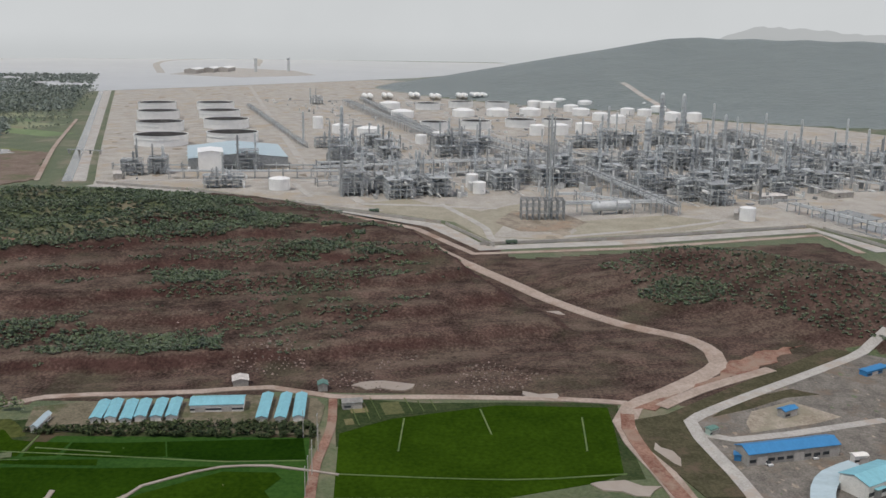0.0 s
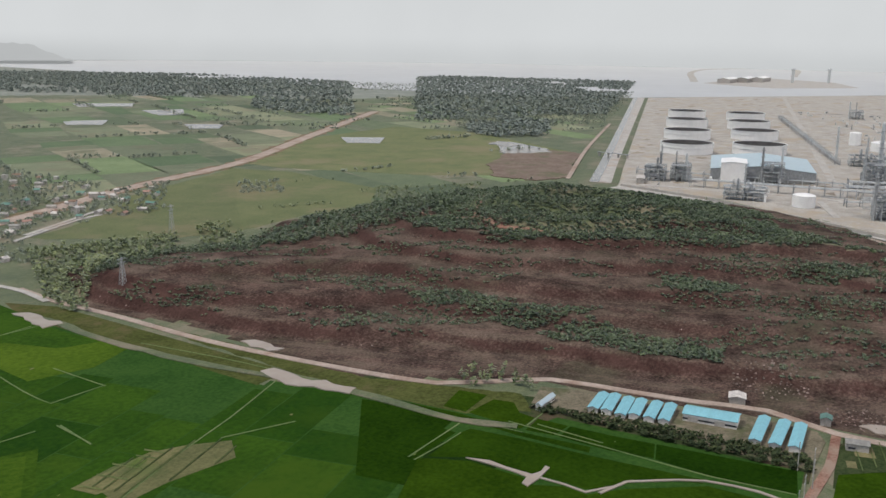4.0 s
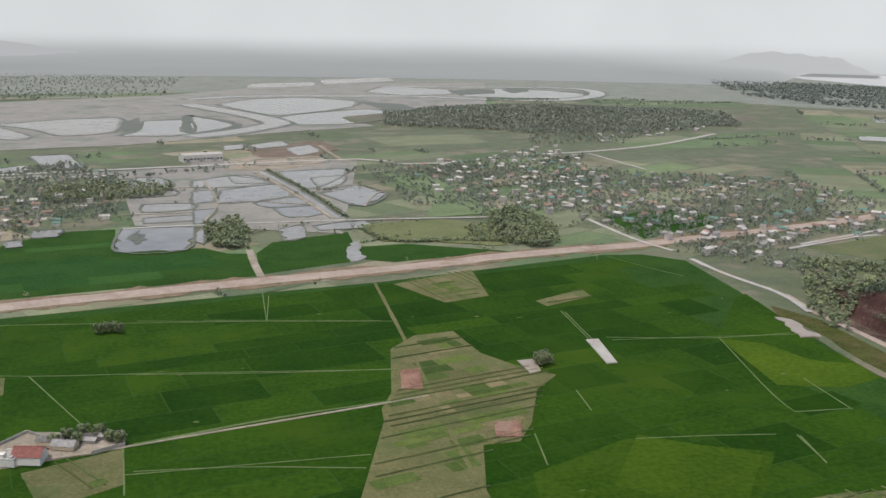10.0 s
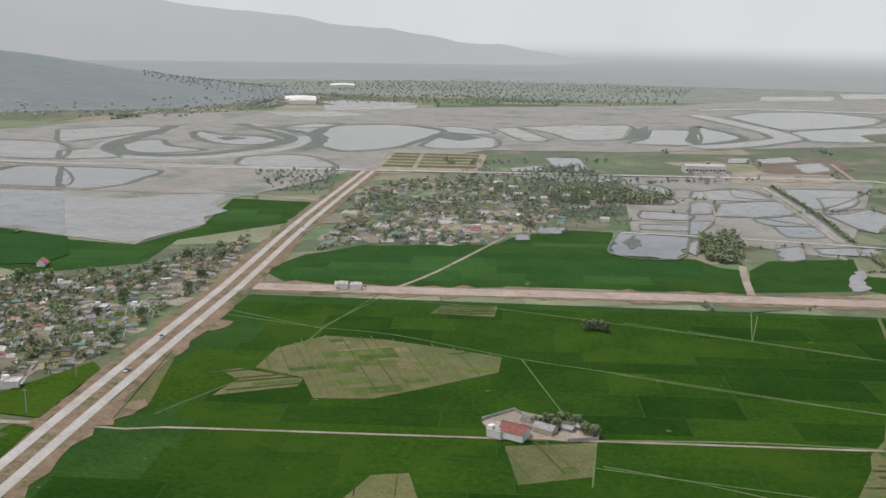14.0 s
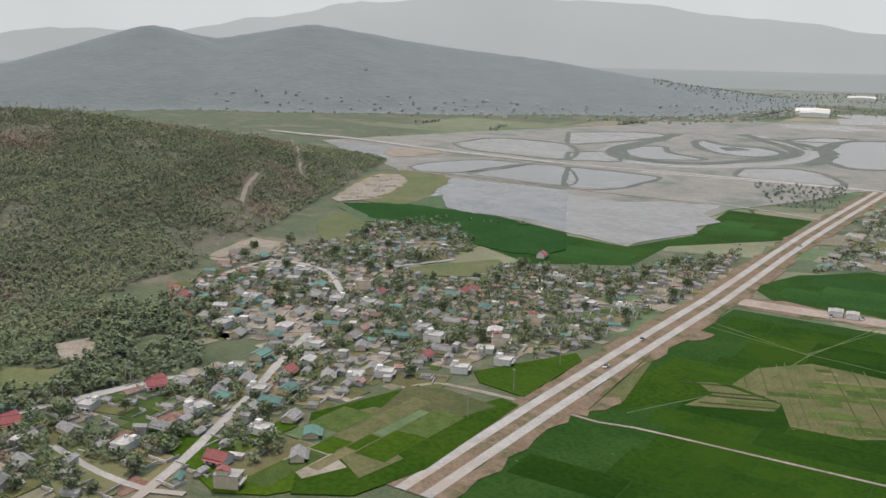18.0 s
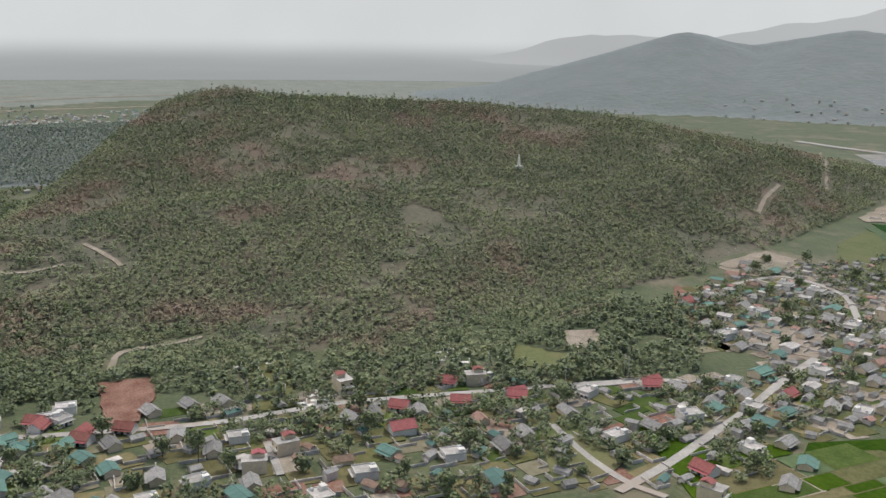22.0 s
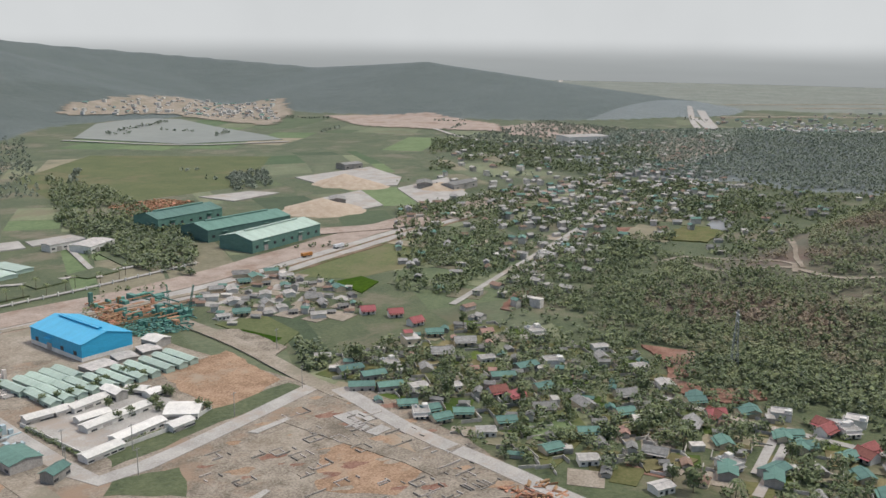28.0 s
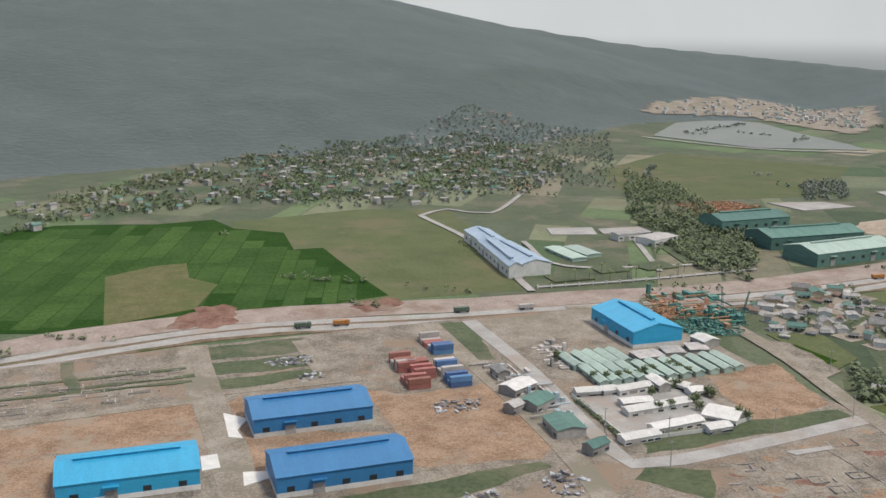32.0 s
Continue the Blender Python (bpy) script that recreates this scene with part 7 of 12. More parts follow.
for k, strip in enumerate(([(424.1, 276), (441.3, 247.5), (431, 202.1), (441.1, 162.4), (418.6, 148), (408.7, 173.5), (419.6, 228.9), (415.3, 260)], [(424.2, 156), (433, 129.7), (433.6, 104.5), (423.3, 104.5), (409.2, 144.6)], [(434.4, 208.8), (444.7, 180.7), (438.7, 157.2), (435.5, 105.1), (420.2, 100.3), (416.1, 136.7), (425.9, 179), (421.5, 203.4)], [(550.8, 101), (574.8, 77.6), (547.6, 21.1), (537.8, 14.2), (532.7, 59.2), (542.1, 93)], [(509.2, 160.7), (515, 116.4), (496.1, 118.1), (488.2, 147.5)], [(512.4, 150.3), (511.6, 122.1), (491.4, 120.5), (492, 141.6)],
                         [(548.6, -112.2), (547.1, -144.9), (528.5, -166.1), (511, -155.1), (513.1, -124.6), (528.3, -111.8)])):
    qx, qy = scatter(strip, 2.4, 50 + k, lambda x, y: terrace(x, y) > -0.6)
    woods("bench_scrub", qx, qy, M_LEAF_QUARRY, 60 + k, (0.7, 2.2), (0.9, 1.8), 12, label="dense green scrub along a quarry bench", category="scrub")
back = [(385.9, 479.7), (454.1, 487.9), (517.3, 458.5), (634.8, 441.9), (777.7, 421.7), (642.9, 350.9), (548.6, 317.9), (492.2, 367), (445.5, 467.2), (363.5, 441.1)]
qx, qy = scatter(back, 4.6, 35)
woods("quarry_back_woods", qx, qy, M_LEAF_QUARRY, 36, (2.5, 5.5), (1.4, 2.4), 18, label="band of woods behind the quarry edge")
mx_, my_ = scatter([polar(b, d) for b, d in ((353, 540), (353, 650), (330, 650), (328, 500))], 4.0, 37, lambda x, y: (hill_height("mound", x, y) > 7 + 5 * waves(x, y, 40)))
woods("mound_bushes", mx_, my_, M_LEAF_QUARRY, 38, (0.6, 1.6), (0.8, 1.6), 12, label="low scrub over the small spoil mound", category="scrub")


for pts, w, m in (([(533.7, 291.4), (590.5, 319.4), (660.1, 353.4), (732.0, 383.4), (814.1, 400.5)], 5, M_DIRT), ([(683.1, 384.0), (679.5, 365.0), (701.6, 370.2)], 3, M_DIRT), ([(545.2, 341.5), (535.1, 309.8), (535.9, 290.3), (527.7, 270.6), (532.8, 240.9)], 3.5, M_DIRT), ([(535.9, 290.3), (611.4, 328.7), (668.3, 355.8), (728.0, 378.5)], 4, M_DIRT)):
    ribbon("quarry_track", pts, w * 0.8, m, 0.5, "worn red track up a quarry bench", "path", 8, wobble=0.45)


def boulders(name, x, y, seed, lo, hi, mat, label):
    rng = np.random.default_rng(seed)
    z = relief(x, y)
    v, f = [], []
    for a, b, c in zip(x, y, z):
        s = rng.uniform(lo, hi)
        p = len(v)
        pts = rng.uniform(0.6, 1.2, (6, 1)) * np.array([(1, 0, 0), (-1, 0, 0), (0, 1, 0), (0, -1, 0), (0, 0, 1), (0, 0, -0.6)]) * s + rng.uniform(-0.2, 0.2, (6, 3)) * s
        v += [(float(a + q[0]), float(b + q[1]), float(c + q[2])) for q in pts]
        f += [tuple(p + i for i in t) for t in ((0, 2, 4), (2, 1, 4), (1, 3, 4), (3, 0, 4), (2, 0, 5), (1, 2, 5), (3, 1, 5), (0, 3, 5))]
    tagged(mesh_object(name, v, f, mat), label, "rocks", kind="stuff")


M_ROCK = material("quarry_rock", (0.09, 0.065, 0.055), (0.27, 0.22, 0.19), 4, 0.5, 0.95, 0.4, vary="island", amount=0.45)
bx, by = scatter(QBOX, 3.6, 41, lambda x, y: (terrace(x, y) + 0.8 * waves(x, y, 12) > 0.5) & (hill_height("quarry", x, y) > 0.5))
boulders("quarry_boulders", bx, by, 42, 0.15, 0.75, M_ROCK, "loose pale boulders over the quarry benches")
bx, by = scatter([(452.3, 112), (437.5, 59.8), (425, -20.8), (403.9, -50.1), (382.7, -28.6), (386.4, 38.6), (408.6, 91.5)], 2.6, 43, lambda x, y: waves(x, y, 12) > 0.1)
boulders("quarry_boulders", bx, by, 44, 0.2, 0.9, M_ROCK, "pale broken rock at the foot of the quarry")
for poly in ([(391.8, 39.1), (397.9, 24.9), (393, 11.1), (384.8, 15.6), (386.7, 31.4)], [(386.8, -34.9), (384.8, -49.2), (379.6, -48.6), (380.4, -35.6)], [(599.9, -56.9), (611.6, -74.6), (601.1, -77), (591.4, -63.3)], [(465.9, -170.1), (473.8, -180), (468.4, -183.9), (460.6, -174)], [(466.9, -192), (502.3, -211.5), (502.8, -241.9), (478.2, -230.9), (456.6, -202.1)], [(531, -230.8), (537.5, -243.3), (517.8, -239.7), (508.5, -227.9)],
             [(508, -55.2), (508.5, -64.6), (502.2, -66.9), (501.7, -57.7)], [(479.2, -55.3), (479.5, -61.8), (474.6, -61.3), (474.3, -55.4)], [(301.5, -51.4), (304.2, -57.6), (300.6, -75.3), (293.1, -69.9), (295.2, -60.9)], [(336.1, -80.9), (328.8, -85.6), (315.7, -85.6), (318.3, -83.2)]):
    sheet("mud_pool", ragged(poly, len(poly) + int(poly[0][0]), 0.2), M_MUD, 0.3, "shallow pale brown rain pool on bare soil", "water", group="mud pools")
sheet("silt_bar", [(281.8, 155.8), (284.3, 147.4), (282.9, 139.6), (282.6, 133.5), (282.4, 129.6), (286.1, 128.0), (291.0, 128.5), (290.6, 126.6), (280.7, 126.2), (273.5, 127.0), (274.6, 129.7), (279.8, 130.4), (280.7, 134.6), (281.8, 146.1)], M_MUD, 0.3, "pale silt spread where the ditch forks", "ditch")
ribbon("camp_ditch", [(281.7, 126.6), (281.6, 117.2), (280.1, 108.8), (288.9, 102.1)], 1.1, M_MUD, 0.3, "pale muddy ditch between the rice fields", "ditch", 8, wobble=0.35)
ribbon("camp_ditch", [(281.8, 104.5), (294.9, 99.5), (300.9, 91.8), (310.1, 76.6), (311.6, 59.1), (308.5, 45.8), (305.4, 34.6)], 1.2, M_MUD, 0.3, "pale muddy ditch winding through the rice", "ditch", 8, wobble=0.35)
ribbon("foot_canal", [(307.4, 444.3), (309.4, 414.8), (303.5, 377.6), (303, 317), (307.8, 273.8), (312.4, 229.7), (312.1, 201.2), (310.1, 176.8), (317.5, 152.7)], 5, M_SCRUB, 0.32, "weedy irrigation canal along the meadow", "ditch", 12, wobble=0.3)
for poly in ([(306.9, 448), (313, 441.1), (309.7, 410), (299.5, 411.8)], [(310.7, 278.2), (317.2, 275.4), (314.9, 261.5), (316.8, 230.1), (310.4, 228.1), (304.5, 257.5)], [(338.1, 314.8), (343.4, 310), (340.7, 288.9), (333.2, 293.3)]):
    sheet("canal_pool", ragged(poly, 3, 0.14), M_MUD, 0.42, "pale silted pool in the irrigation canal", "water", group="mud pools")

# ---------------------------------------------------------------- works yard by the red track
sheet("works_pad", [(354.1, -94.7), (364.1, -101.7), (383.6, -131.7), (426.1, -184.4), (457.6, -221.7), (287.8, -145.9), (286.5, -104.4), (314.4, -102.3)], material("works_fill", (0.10, 0.092, 0.08), (0.23, 0.21, 0.185), 9, 0.7, 0.95, 0.6, third=(0.17, 0.135, 0.105), spec=0.1), 0.1, "grey levelled works yard", "ground")
M_WORKSGRASS = material("trodden_verge", (0.045, 0.045, 0.025), (0.095, 0.085, 0.052), 10, 1.2, 0.95, 0.5, third=(0.12, 0.09, 0.066), spread=0.5, spec=0.05)
sheet("works_verge", [(357.3, -76.4), (363.7, -91.3), (406.3, -138.7), (444.6, -183.5), (486.2, -234.4), (457.6, -221.7), (416.4, -170.2), (378.9, -123.1), (358.2, -97.9), (293.4, -103.7), (292.9, -88.6), (333.4, -76.1)], M_WORKSGRASS, 0.14, "grassy slope round the works yard", "ground")
sheet("red_scar", ragged([(368.5, -78.5), (385.6, -101), (405.5, -121.3), (430.2, -136), (443.2, -152.9), (455.6, -179.2), (427, -153.1), (392.7, -112.5), (367.7, -87.6)], 5, 0.15), M_DIRT, 0.12, "raw red earth beside the quarry road", "ground")
ribbon("works_road", [(459.4, -222.5), (416.4, -170.2), (378.9, -123.1), (356.5, -99.1), (340.3, -99), (310.9, -103.2), (286.5, -105.3)], 5.5, M_CONCRETE, 0.3, "pale concrete road round the works yard", "road", 10)
ribbon("works_road", [(344.5, -100), (339.7, -111.7), (345.8, -135.2), (354.9, -160.7), (361.2, -178.7)], 4.5, M_CONCRETE, 0.34, "pale concrete road inside the works yard", "road", 14)
ribbon("red_track", [(363, -75.2), (348.9, -73.1), (321.3, -75.7), (289.6, -81.2)], 5.5, M_DIRT, 0.45, "rutted red earth track", "road", 10)
ribbon("stone_lining", [(371.4, -90.7), (391.4, -112.1), (419.3, -151.8)], 6, M_ROADDUST, 0.4, "pinkish stone-lined drain", "drain", 10)
sheet("works_earth", [(368, -126.8), (379.8, -147.1), (363.5, -161.9), (356.1, -147.8), (346.3, -120.1), (356.2, -121)], M_SAND, 0.2, "pale bare earth between the works roads", "ground")
sheet("works_green", [(378.9, -123.1), (394.4, -152.2), (388.1, -162.1), (383.6, -146), (371, -127.8), (361.4, -108.9)], M_WORKSGRASS, 0.19, "weedy strip between the works roads", "ground")
blotches("worn_ground", [(354.1, -94.7), (383.6, -131.7), (426.1, -184.4), (457.6, -221.7), (287.8, -145.9), (286.5, -104.4), (314.4, -102.3)], 70, [M_GRAVEL, M_SCRUB, M_GRAVEL], (0.6, 2.4), 511, "worn and weedy patches of the works yard", z=0.12)
shed("blue_workshop", [(316.1, -108.7), (326.5, -144.8), (335.1, -144.8), (325.2, -108.2)], 5, M_NAVY, M_GREYWALL, "long workshop under a deep blue sheet roof", "workshop", 1.6, False, bays=10)
shed("blue_hut", [(359.9, -136.6), (364.2, -143.1), (368.5, -143.2), (364.6, -136.9)], 3.5, M_NAVY, M_GREYWALL, "small blue-roofed hut in the works yard", "hut", 0.7, False, bays=2)
shed("green_cabin", [(342, -102.4), (344.3, -105.8), (347.5, -105.8), (345.2, -102.6)], 3, M_TEAL, M_PALEGREEN, "small green cabin by the works road", "cabin", 0.3, False, bays=2)
shed("turquoise_hall", [(290.8, -140.4), (300.4, -157), (312.6, -154.7), (301.4, -136.4)], 6, M_CAMPBLUE, M_WHITE, "hall with a bright turquoise roof", "hall", 1.6, False, bays=6)
shed("white_kiosk", [(319.5, -148.3), (320.6, -153.4), (323.5, -153.6), (322.3, -148.6)], 3.5, M_WHITE, M_WHITE, "small white canopy in the works yard", "canopy", 0.4, False, bays=2)
for c in ([(410.2, -190.6), (414.2, -197.4), (419.5, -198.4), (415.4, -191.7)], [(414.1, -196.9), (418.2, -203.8), (423.6, -204.6), (419.5, -198.1)], [(321, -106), (321.1, -108.6), (324, -109.5), (323.9, -106.8)]):
    shed("site_container", c, 2.6, M_NAVY, M_NAVY, "blue site cabin in the works yard", "cabin", 0.1, False, bays=2)
curve_hall = ribbon("curved_hall", [(277.6, -121.9), (295.2, -128), (306.1, -135.4), (314.5, -147.7)], 8, M_LIGHTBLUE, 5.0, "curved gallery with a pale blue roof", "hall", 5, kind="")
M_CARWHITE = paint("white_car_paint", (0.7, 0.7, 0.7), 0.3)


def car(x, y, deg, mat=None, name="car", size=(4.4, 1.8, 1.45), label="white parked car on bare ground"):
    L, W, H = size
    t = thing(name, label, name, pose(x, y, 0.35, 0, 0, deg), "vehicles")
    g = box(([], []), -L / 2, L / 2, -W / 2, W / 2, 0.3, H * 0.58)
    part("body", g, mat or M_CARWHITE, t)
    v = [(-L * 0.3, -W * 0.45, H * 0.58), (L * 0.22, -W * 0.45, H * 0.58), (L * 0.22, W * 0.45, H * 0.58), (-L * 0.3, W * 0.45, H * 0.58),
         (-L * 0.2, -W * 0.38, H), (L * 0.1, -W * 0.38, H), (L * 0.1, W * 0.38, H), (-L * 0.2, W * 0.38, H)]
    part("cabin", (v, [(4, 5, 6, 7), (0, 1, 5, 4), (1, 2, 6, 5), (2, 3, 7, 6), (3, 0, 4, 7)]), M_DARK, t)
    for sx in (-L * 0.3, L * 0.3):
        for sy in (-W / 2, W / 2):
            part("wheel", tube(([], []), (sx, sy - 0.12, 0.32), (sx, sy + 0.12, 0.32), 0.32, 10), M_DARK, t)
    return t


def truck(x, y, deg, mat, label):
    t = thing("truck", label, "truck", pose(x, y, 0.45, 0, 0, deg), "vehicles")
    part("cab", box(([], []), 2.2, 4.2, -1.2, 1.2, 0.6, 3.0), mat, t)
    part("windscreen", box(([], []), 4.18, 4.24, -1.05, 1.05, 1.7, 2.7), M_DARK, t)
    part("tipper_body", box(([], []), -4.2, 1.9, -1.25, 1.25, 1.1, 2.9), mat, t)
    part("chassis", box(([], []), -4.2, 4.0, -0.5, 0.5, 0.6, 1.05), M_DARK, t)
    for sx in (-3.2, -1.9, 3.1):
        for sy in (-1.1, 1.1):
            part("wheel", tube(([], []), (sx, sy - 0.2, 0.5), (sx, sy + 0.2, 0.5), 0.5, 10), M_DARK, t)


for (x, y), d in zip([(323, -111.7), (318.6, -117.2), (324.8, -136.1)], (10, 20, 5)):
    car(x, y, d)
M_TRUCK = paint("orange_truck_paint", (0.45, 0.2, 0.06), 0.5)
M_TRUCK2 = paint("dull_green_truck_paint", (0.10, 0.14, 0.10), 0.5)
for (x, y), d in zip([(803, 124.8), (782.8, 88), (678, -49.3), (792.8, 58.3)], (-75, -75, -80, -70)):
    truck(x, y, d, M_TRUCK2, "dark tipper truck on the perimeter road")

# ---------------------------------------------------------------- forest hill
CLEARINGS = [
    [(-447.3, 191.5), (-446.4, 208.4), (-415.0, 198.6), (-421.4, 182.4)], [(-432.9, 158.7), (-403.3, 184.6), (-381.0, 173.8), (-404.2, 147.3)],
    [(-576.8, 341.6), (-600.2, 376.8), (-608.6, 404.4), (-566.2, 415.2), (-530.9, 377.2), (-541.5, 350.3)], [(-519.2, 293.5), (-497.6, 321.4), (-470.4, 307.4), (-451.2, 283.6), (-395.5, 311.3), (-408.0, 269.3), (-438.5, 249.6)],
    [(-642.2, 143.3), (-660.5, 161.6), (-638, 176.5), (-616.2, 172.7), (-619.6, 152.1)], [(-678.3, -136.8), (-805.7, -152.6), (-741.9, -134.4), (-640.8, -120.4)], [(-418, -36.6), (-423.7, -18.1), (-397.9, -13.6), (-377.6, -18.8), (-379.1, -33)], [(-440.1, -143.4), (-440.3, -129.9), (-408.8, -120.3), (-403.4, -132.5)],
    [(-543.2, 330.7), (-562.2, 368.1), (-531.5, 387.9), (-522.5, 355.6)], [(-434, -146.3), (-443.4, -129.8), (-401.4, -116.5), (-396.7, -125.2)],
]


def clear_of(polys):
    def keep(x, y):
        ok = np.ones(x.shape, bool)
        for p in polys:
            ok &= ~inside(p, x, y)
        return ok
    return keep


FOREST_FRONT = [(-646.5, -218.8), (-581.5, 14.7), (-595.1, 200.6), (-547.8, 239.5), (-491.2, 245.9), (-441.6, 180.4), (-412.1, 135.9), (-424.7, 90.1), (-424.2, 15.5), (-440.4, -68.1), (-438.6, -128.2), (-449.2, -156.1)]


def in_forest(x, y):
    z = np.maximum(hill_height("forest", x, y), hill_height("spur", x, y))
    return ((z > np.maximum(0.5, 1.2 + 1.5 * waves(x, y, 40))) | inside(FOREST_FRONT, x, y)) & clear_of(CLEARINGS)(x, y)


TRAILS = [
    [(-632.9, -200.7), (-588.1, -154.4), (-594.1, -129.1), (-594.5, -117.5), (-583, -90.6), (-590.1, -67.8)], [(-627.2, -59), (-608.1, -48.6), (-581, -34.9)], [(-438.7, -34.3), (-463, -30.4), (-469.9, -11.2), (-477.9, 7.4)], [(-677.3, 455.1), (-706, 480.5), (-744.6, 519.7)], [(-1133.6, 851.9), (-767, 587.2)], [(-614.7, -211.2), (-646, -192.1), (-610.9, -127), (-586.9, -114.6)],
    [(-705.6, -143.2), (-620.2, -121.4), (-595.4, -112.6)],
]
FOREST_BOX = [polar(b, d) for b, d in ((206, 560), (200, 430), (185, 400), (165, 400), (150, 480), (147, 590), (141, 650), (136, 760), (131, 900), (128, 1100), (134, 1300), (160, 1300), (185, 1250), (206, 800))]
fx, fy = scatter(FOREST_BOX, 3.7, 11, in_forest)
nearest = np.full(fx.shape, 1e9)
for line in TRAILS:
    for (x1, y1), (x2, y2) in zip(line, line[1:]):
        dx, dy = x2 - x1, y2 - y1
        t_ = np.clip(((fx - x1) * dx + (fy - y1) * dy) / (dx * dx + dy * dy), 0, 1)
        nearest = np.minimum(nearest, np.hypot(fx - x1 - t_ * dx, fy - y1 - t_ * dy))
thin = (waves(fx, fy, 60) + 0.7 * waves(fx, fy, 21) > 0.35) & (np.random.default_rng(5).random(fx.shape) < 0.55)
keep = (nearest > 5) & ~thin
woods("hill_forest", fx[keep], fy[keep], M_LEAF_FOREST, 12, (2.6, 5.2), (1.4, 2.3), 20, 0.42, "dense pine and acacia forest over the hill, paled for haze")
for line in TRAILS:
    ribbon("hill_trail", line, 3.2, M_SAND, 0.5, "pale eroded dirt trail on the forest hill", "path", 8, wobble=0.3)
cx, cy = scatter([polar(b, d) for b, d in ((180, 960), (180, 1060), (140, 1090), (140, 1000), (165, 950))], 8, 13)
woods("crest_pines", cx, cy, M_LEAF_FOREST, 14, (5, 10), (1.2, 2.0), 24, 0.5, "taller pines along the hill crest")
# knoll leaves lightened: haze put into colour sets them off from the hill
M_LEAF_KNOLL = material("hazed_knoll_leaves", (0.13, 0.17, 0.115), (0.21, 0.25, 0.165), 40, 8, 0.85, 0, vary="island", amount=0.12, sheen=0.5)
kx, ky = scatter([polar(b, d) for b, d in ((202, 900), (202, 1550), (178, 1650), (176, 950))], 4.6, 15, lambda x, y: hill_height("knoll", x, y) > 2.5)
woods("knoll_forest", kx, ky, M_LEAF_KNOLL, 16, (3, 5), (1.6, 2.6), 14, 0.5, "forest over the low knoll", flat=0.25)
wx, wy = scatter([polar(b, d) for b, d in ((79, 1480), (79, 1950), (60, 2200), (58, 1700), (66, 1470))], 8, 17, lambda x, y: hill_height("woods", x, y) > 1)
woods("plain_forest", wx, wy, M_LEAF_FAR, 18, (4, 7), (2.5, 4), 12, 0.6, "dark wooded rise on the plain", flat=1.0)
fx, fy = scatter([(-438.6, -128.2), (-440.4, -68.1), (-424.2, 15.5), (-424.7, 90.1), (-404.6, 133.6), (-450.5, 183.8), (-491.2, 245.9), (-444.9, 242.3), (-371.3, 178.7), (-376.3, 129.8), (-388, 82.7), (-394.5, 19.2), (-404.5, -10.1), (-400.5, -38.9), (-407.8, -110.7)], 5, 19, clear_of(CLEARINGS))
woods("hill_foot_woods", fx, fy, M_LEAF, 20, (3, 7), (1.4, 2.6), 26, 0.5, "mixed green trees at the foot of the hill")


def stele(x, y, h):
    t = thing("hill_monument", "small white stone monument among the trees", "monument", pose(x, y, ground_z(x, y)))
    part("base", box(([], []), -3, 3, -3, 3, 0, 2.5), M_WHITE, t)
    part("shaft", tube(([], []), (0, 0, 2.5), (0, 0, h), 1.4, 8, 0.7), M_WHITE, t)


stele(*polar(160.0, 800), 12)


def grave(x, y, a):
    t = thing("tomb", "small white tomb on the hill slope", "tomb", pose(x, y, ground_z(x, y), 0, 0, a), "tombs")
    part("slab", box(([], []), -1.3, 1.3, -2, 2, 0, 0.7), M_WHITE, t)
    part("headstone", box(([], []), -1.2, 1.2, 1.7, 2.0, 0.7, 2.4), M_WHITE, t)


rg = random.Random(8)
for x, y in zip(*scatter([(-385, 46.4), (-390.8, 55.7), (-374.2, 55.8), (-372.3, 43.7)], 6, 3)):
    grave(float(x), float(y), rg.uniform(-20, 20))
for region in ([(-428.7, 20.9), (-437.1, 34.8), (-410.8, 44.3), (-383.3, 37.7), (-391.6, 21.4)], [(-431, 110.8), (-434.7, 131.9), (-410.7, 126.5), (-408, 106.6)]):
    for x, y in zip(*scatter(region, 8, 4)):
        grave(float(x), float(y), rg.uniform(-20, 20))


def pylon(x, y, h, deg):
    t = thing("power_pylon", "slim lattice power pylon", "pylon", pose(x, y, ground_z(x, y), 0, 0, deg), "pylons")
    for sx in (-1, 1):
        for sy in (-1, 1):
            part("leg", tube(([], []), (sx * 1.6, sy * 1.6, 0), (sx * 0.3, sy * 0.3, h), 0.14, 5), M_STEEL, t)
    g = ([], [])
    for k in range(8):
        w0, w1 = 1.6 - 1.3 * k / 8, 1.6 - 1.3 * (k + 1) / 8
        for s in (-1, 1):
            tube(g, (-w0, s * w0, h * k / 8), (w1, s * w1, h * (k + 1) / 8), 0.08, 4)
            tube(g, (s * w0, -w0, h * k / 8), (s * w1, w1, h * (k + 1) / 8), 0.08, 4)
    part("bracing", g, M_STEEL, t)
    for z in (0.8, 0.93):
        part("crossarm", box(([], []), -3, 3, -0.2, 0.2, h * z, h * z + 0.3), M_STEEL, t)


pylon(*(-434.8, -108.6), 27, 30)
pylon(*(503.6, 533.9), 22, 0)
pylon(*(360.9, 423.5), 16, 0)

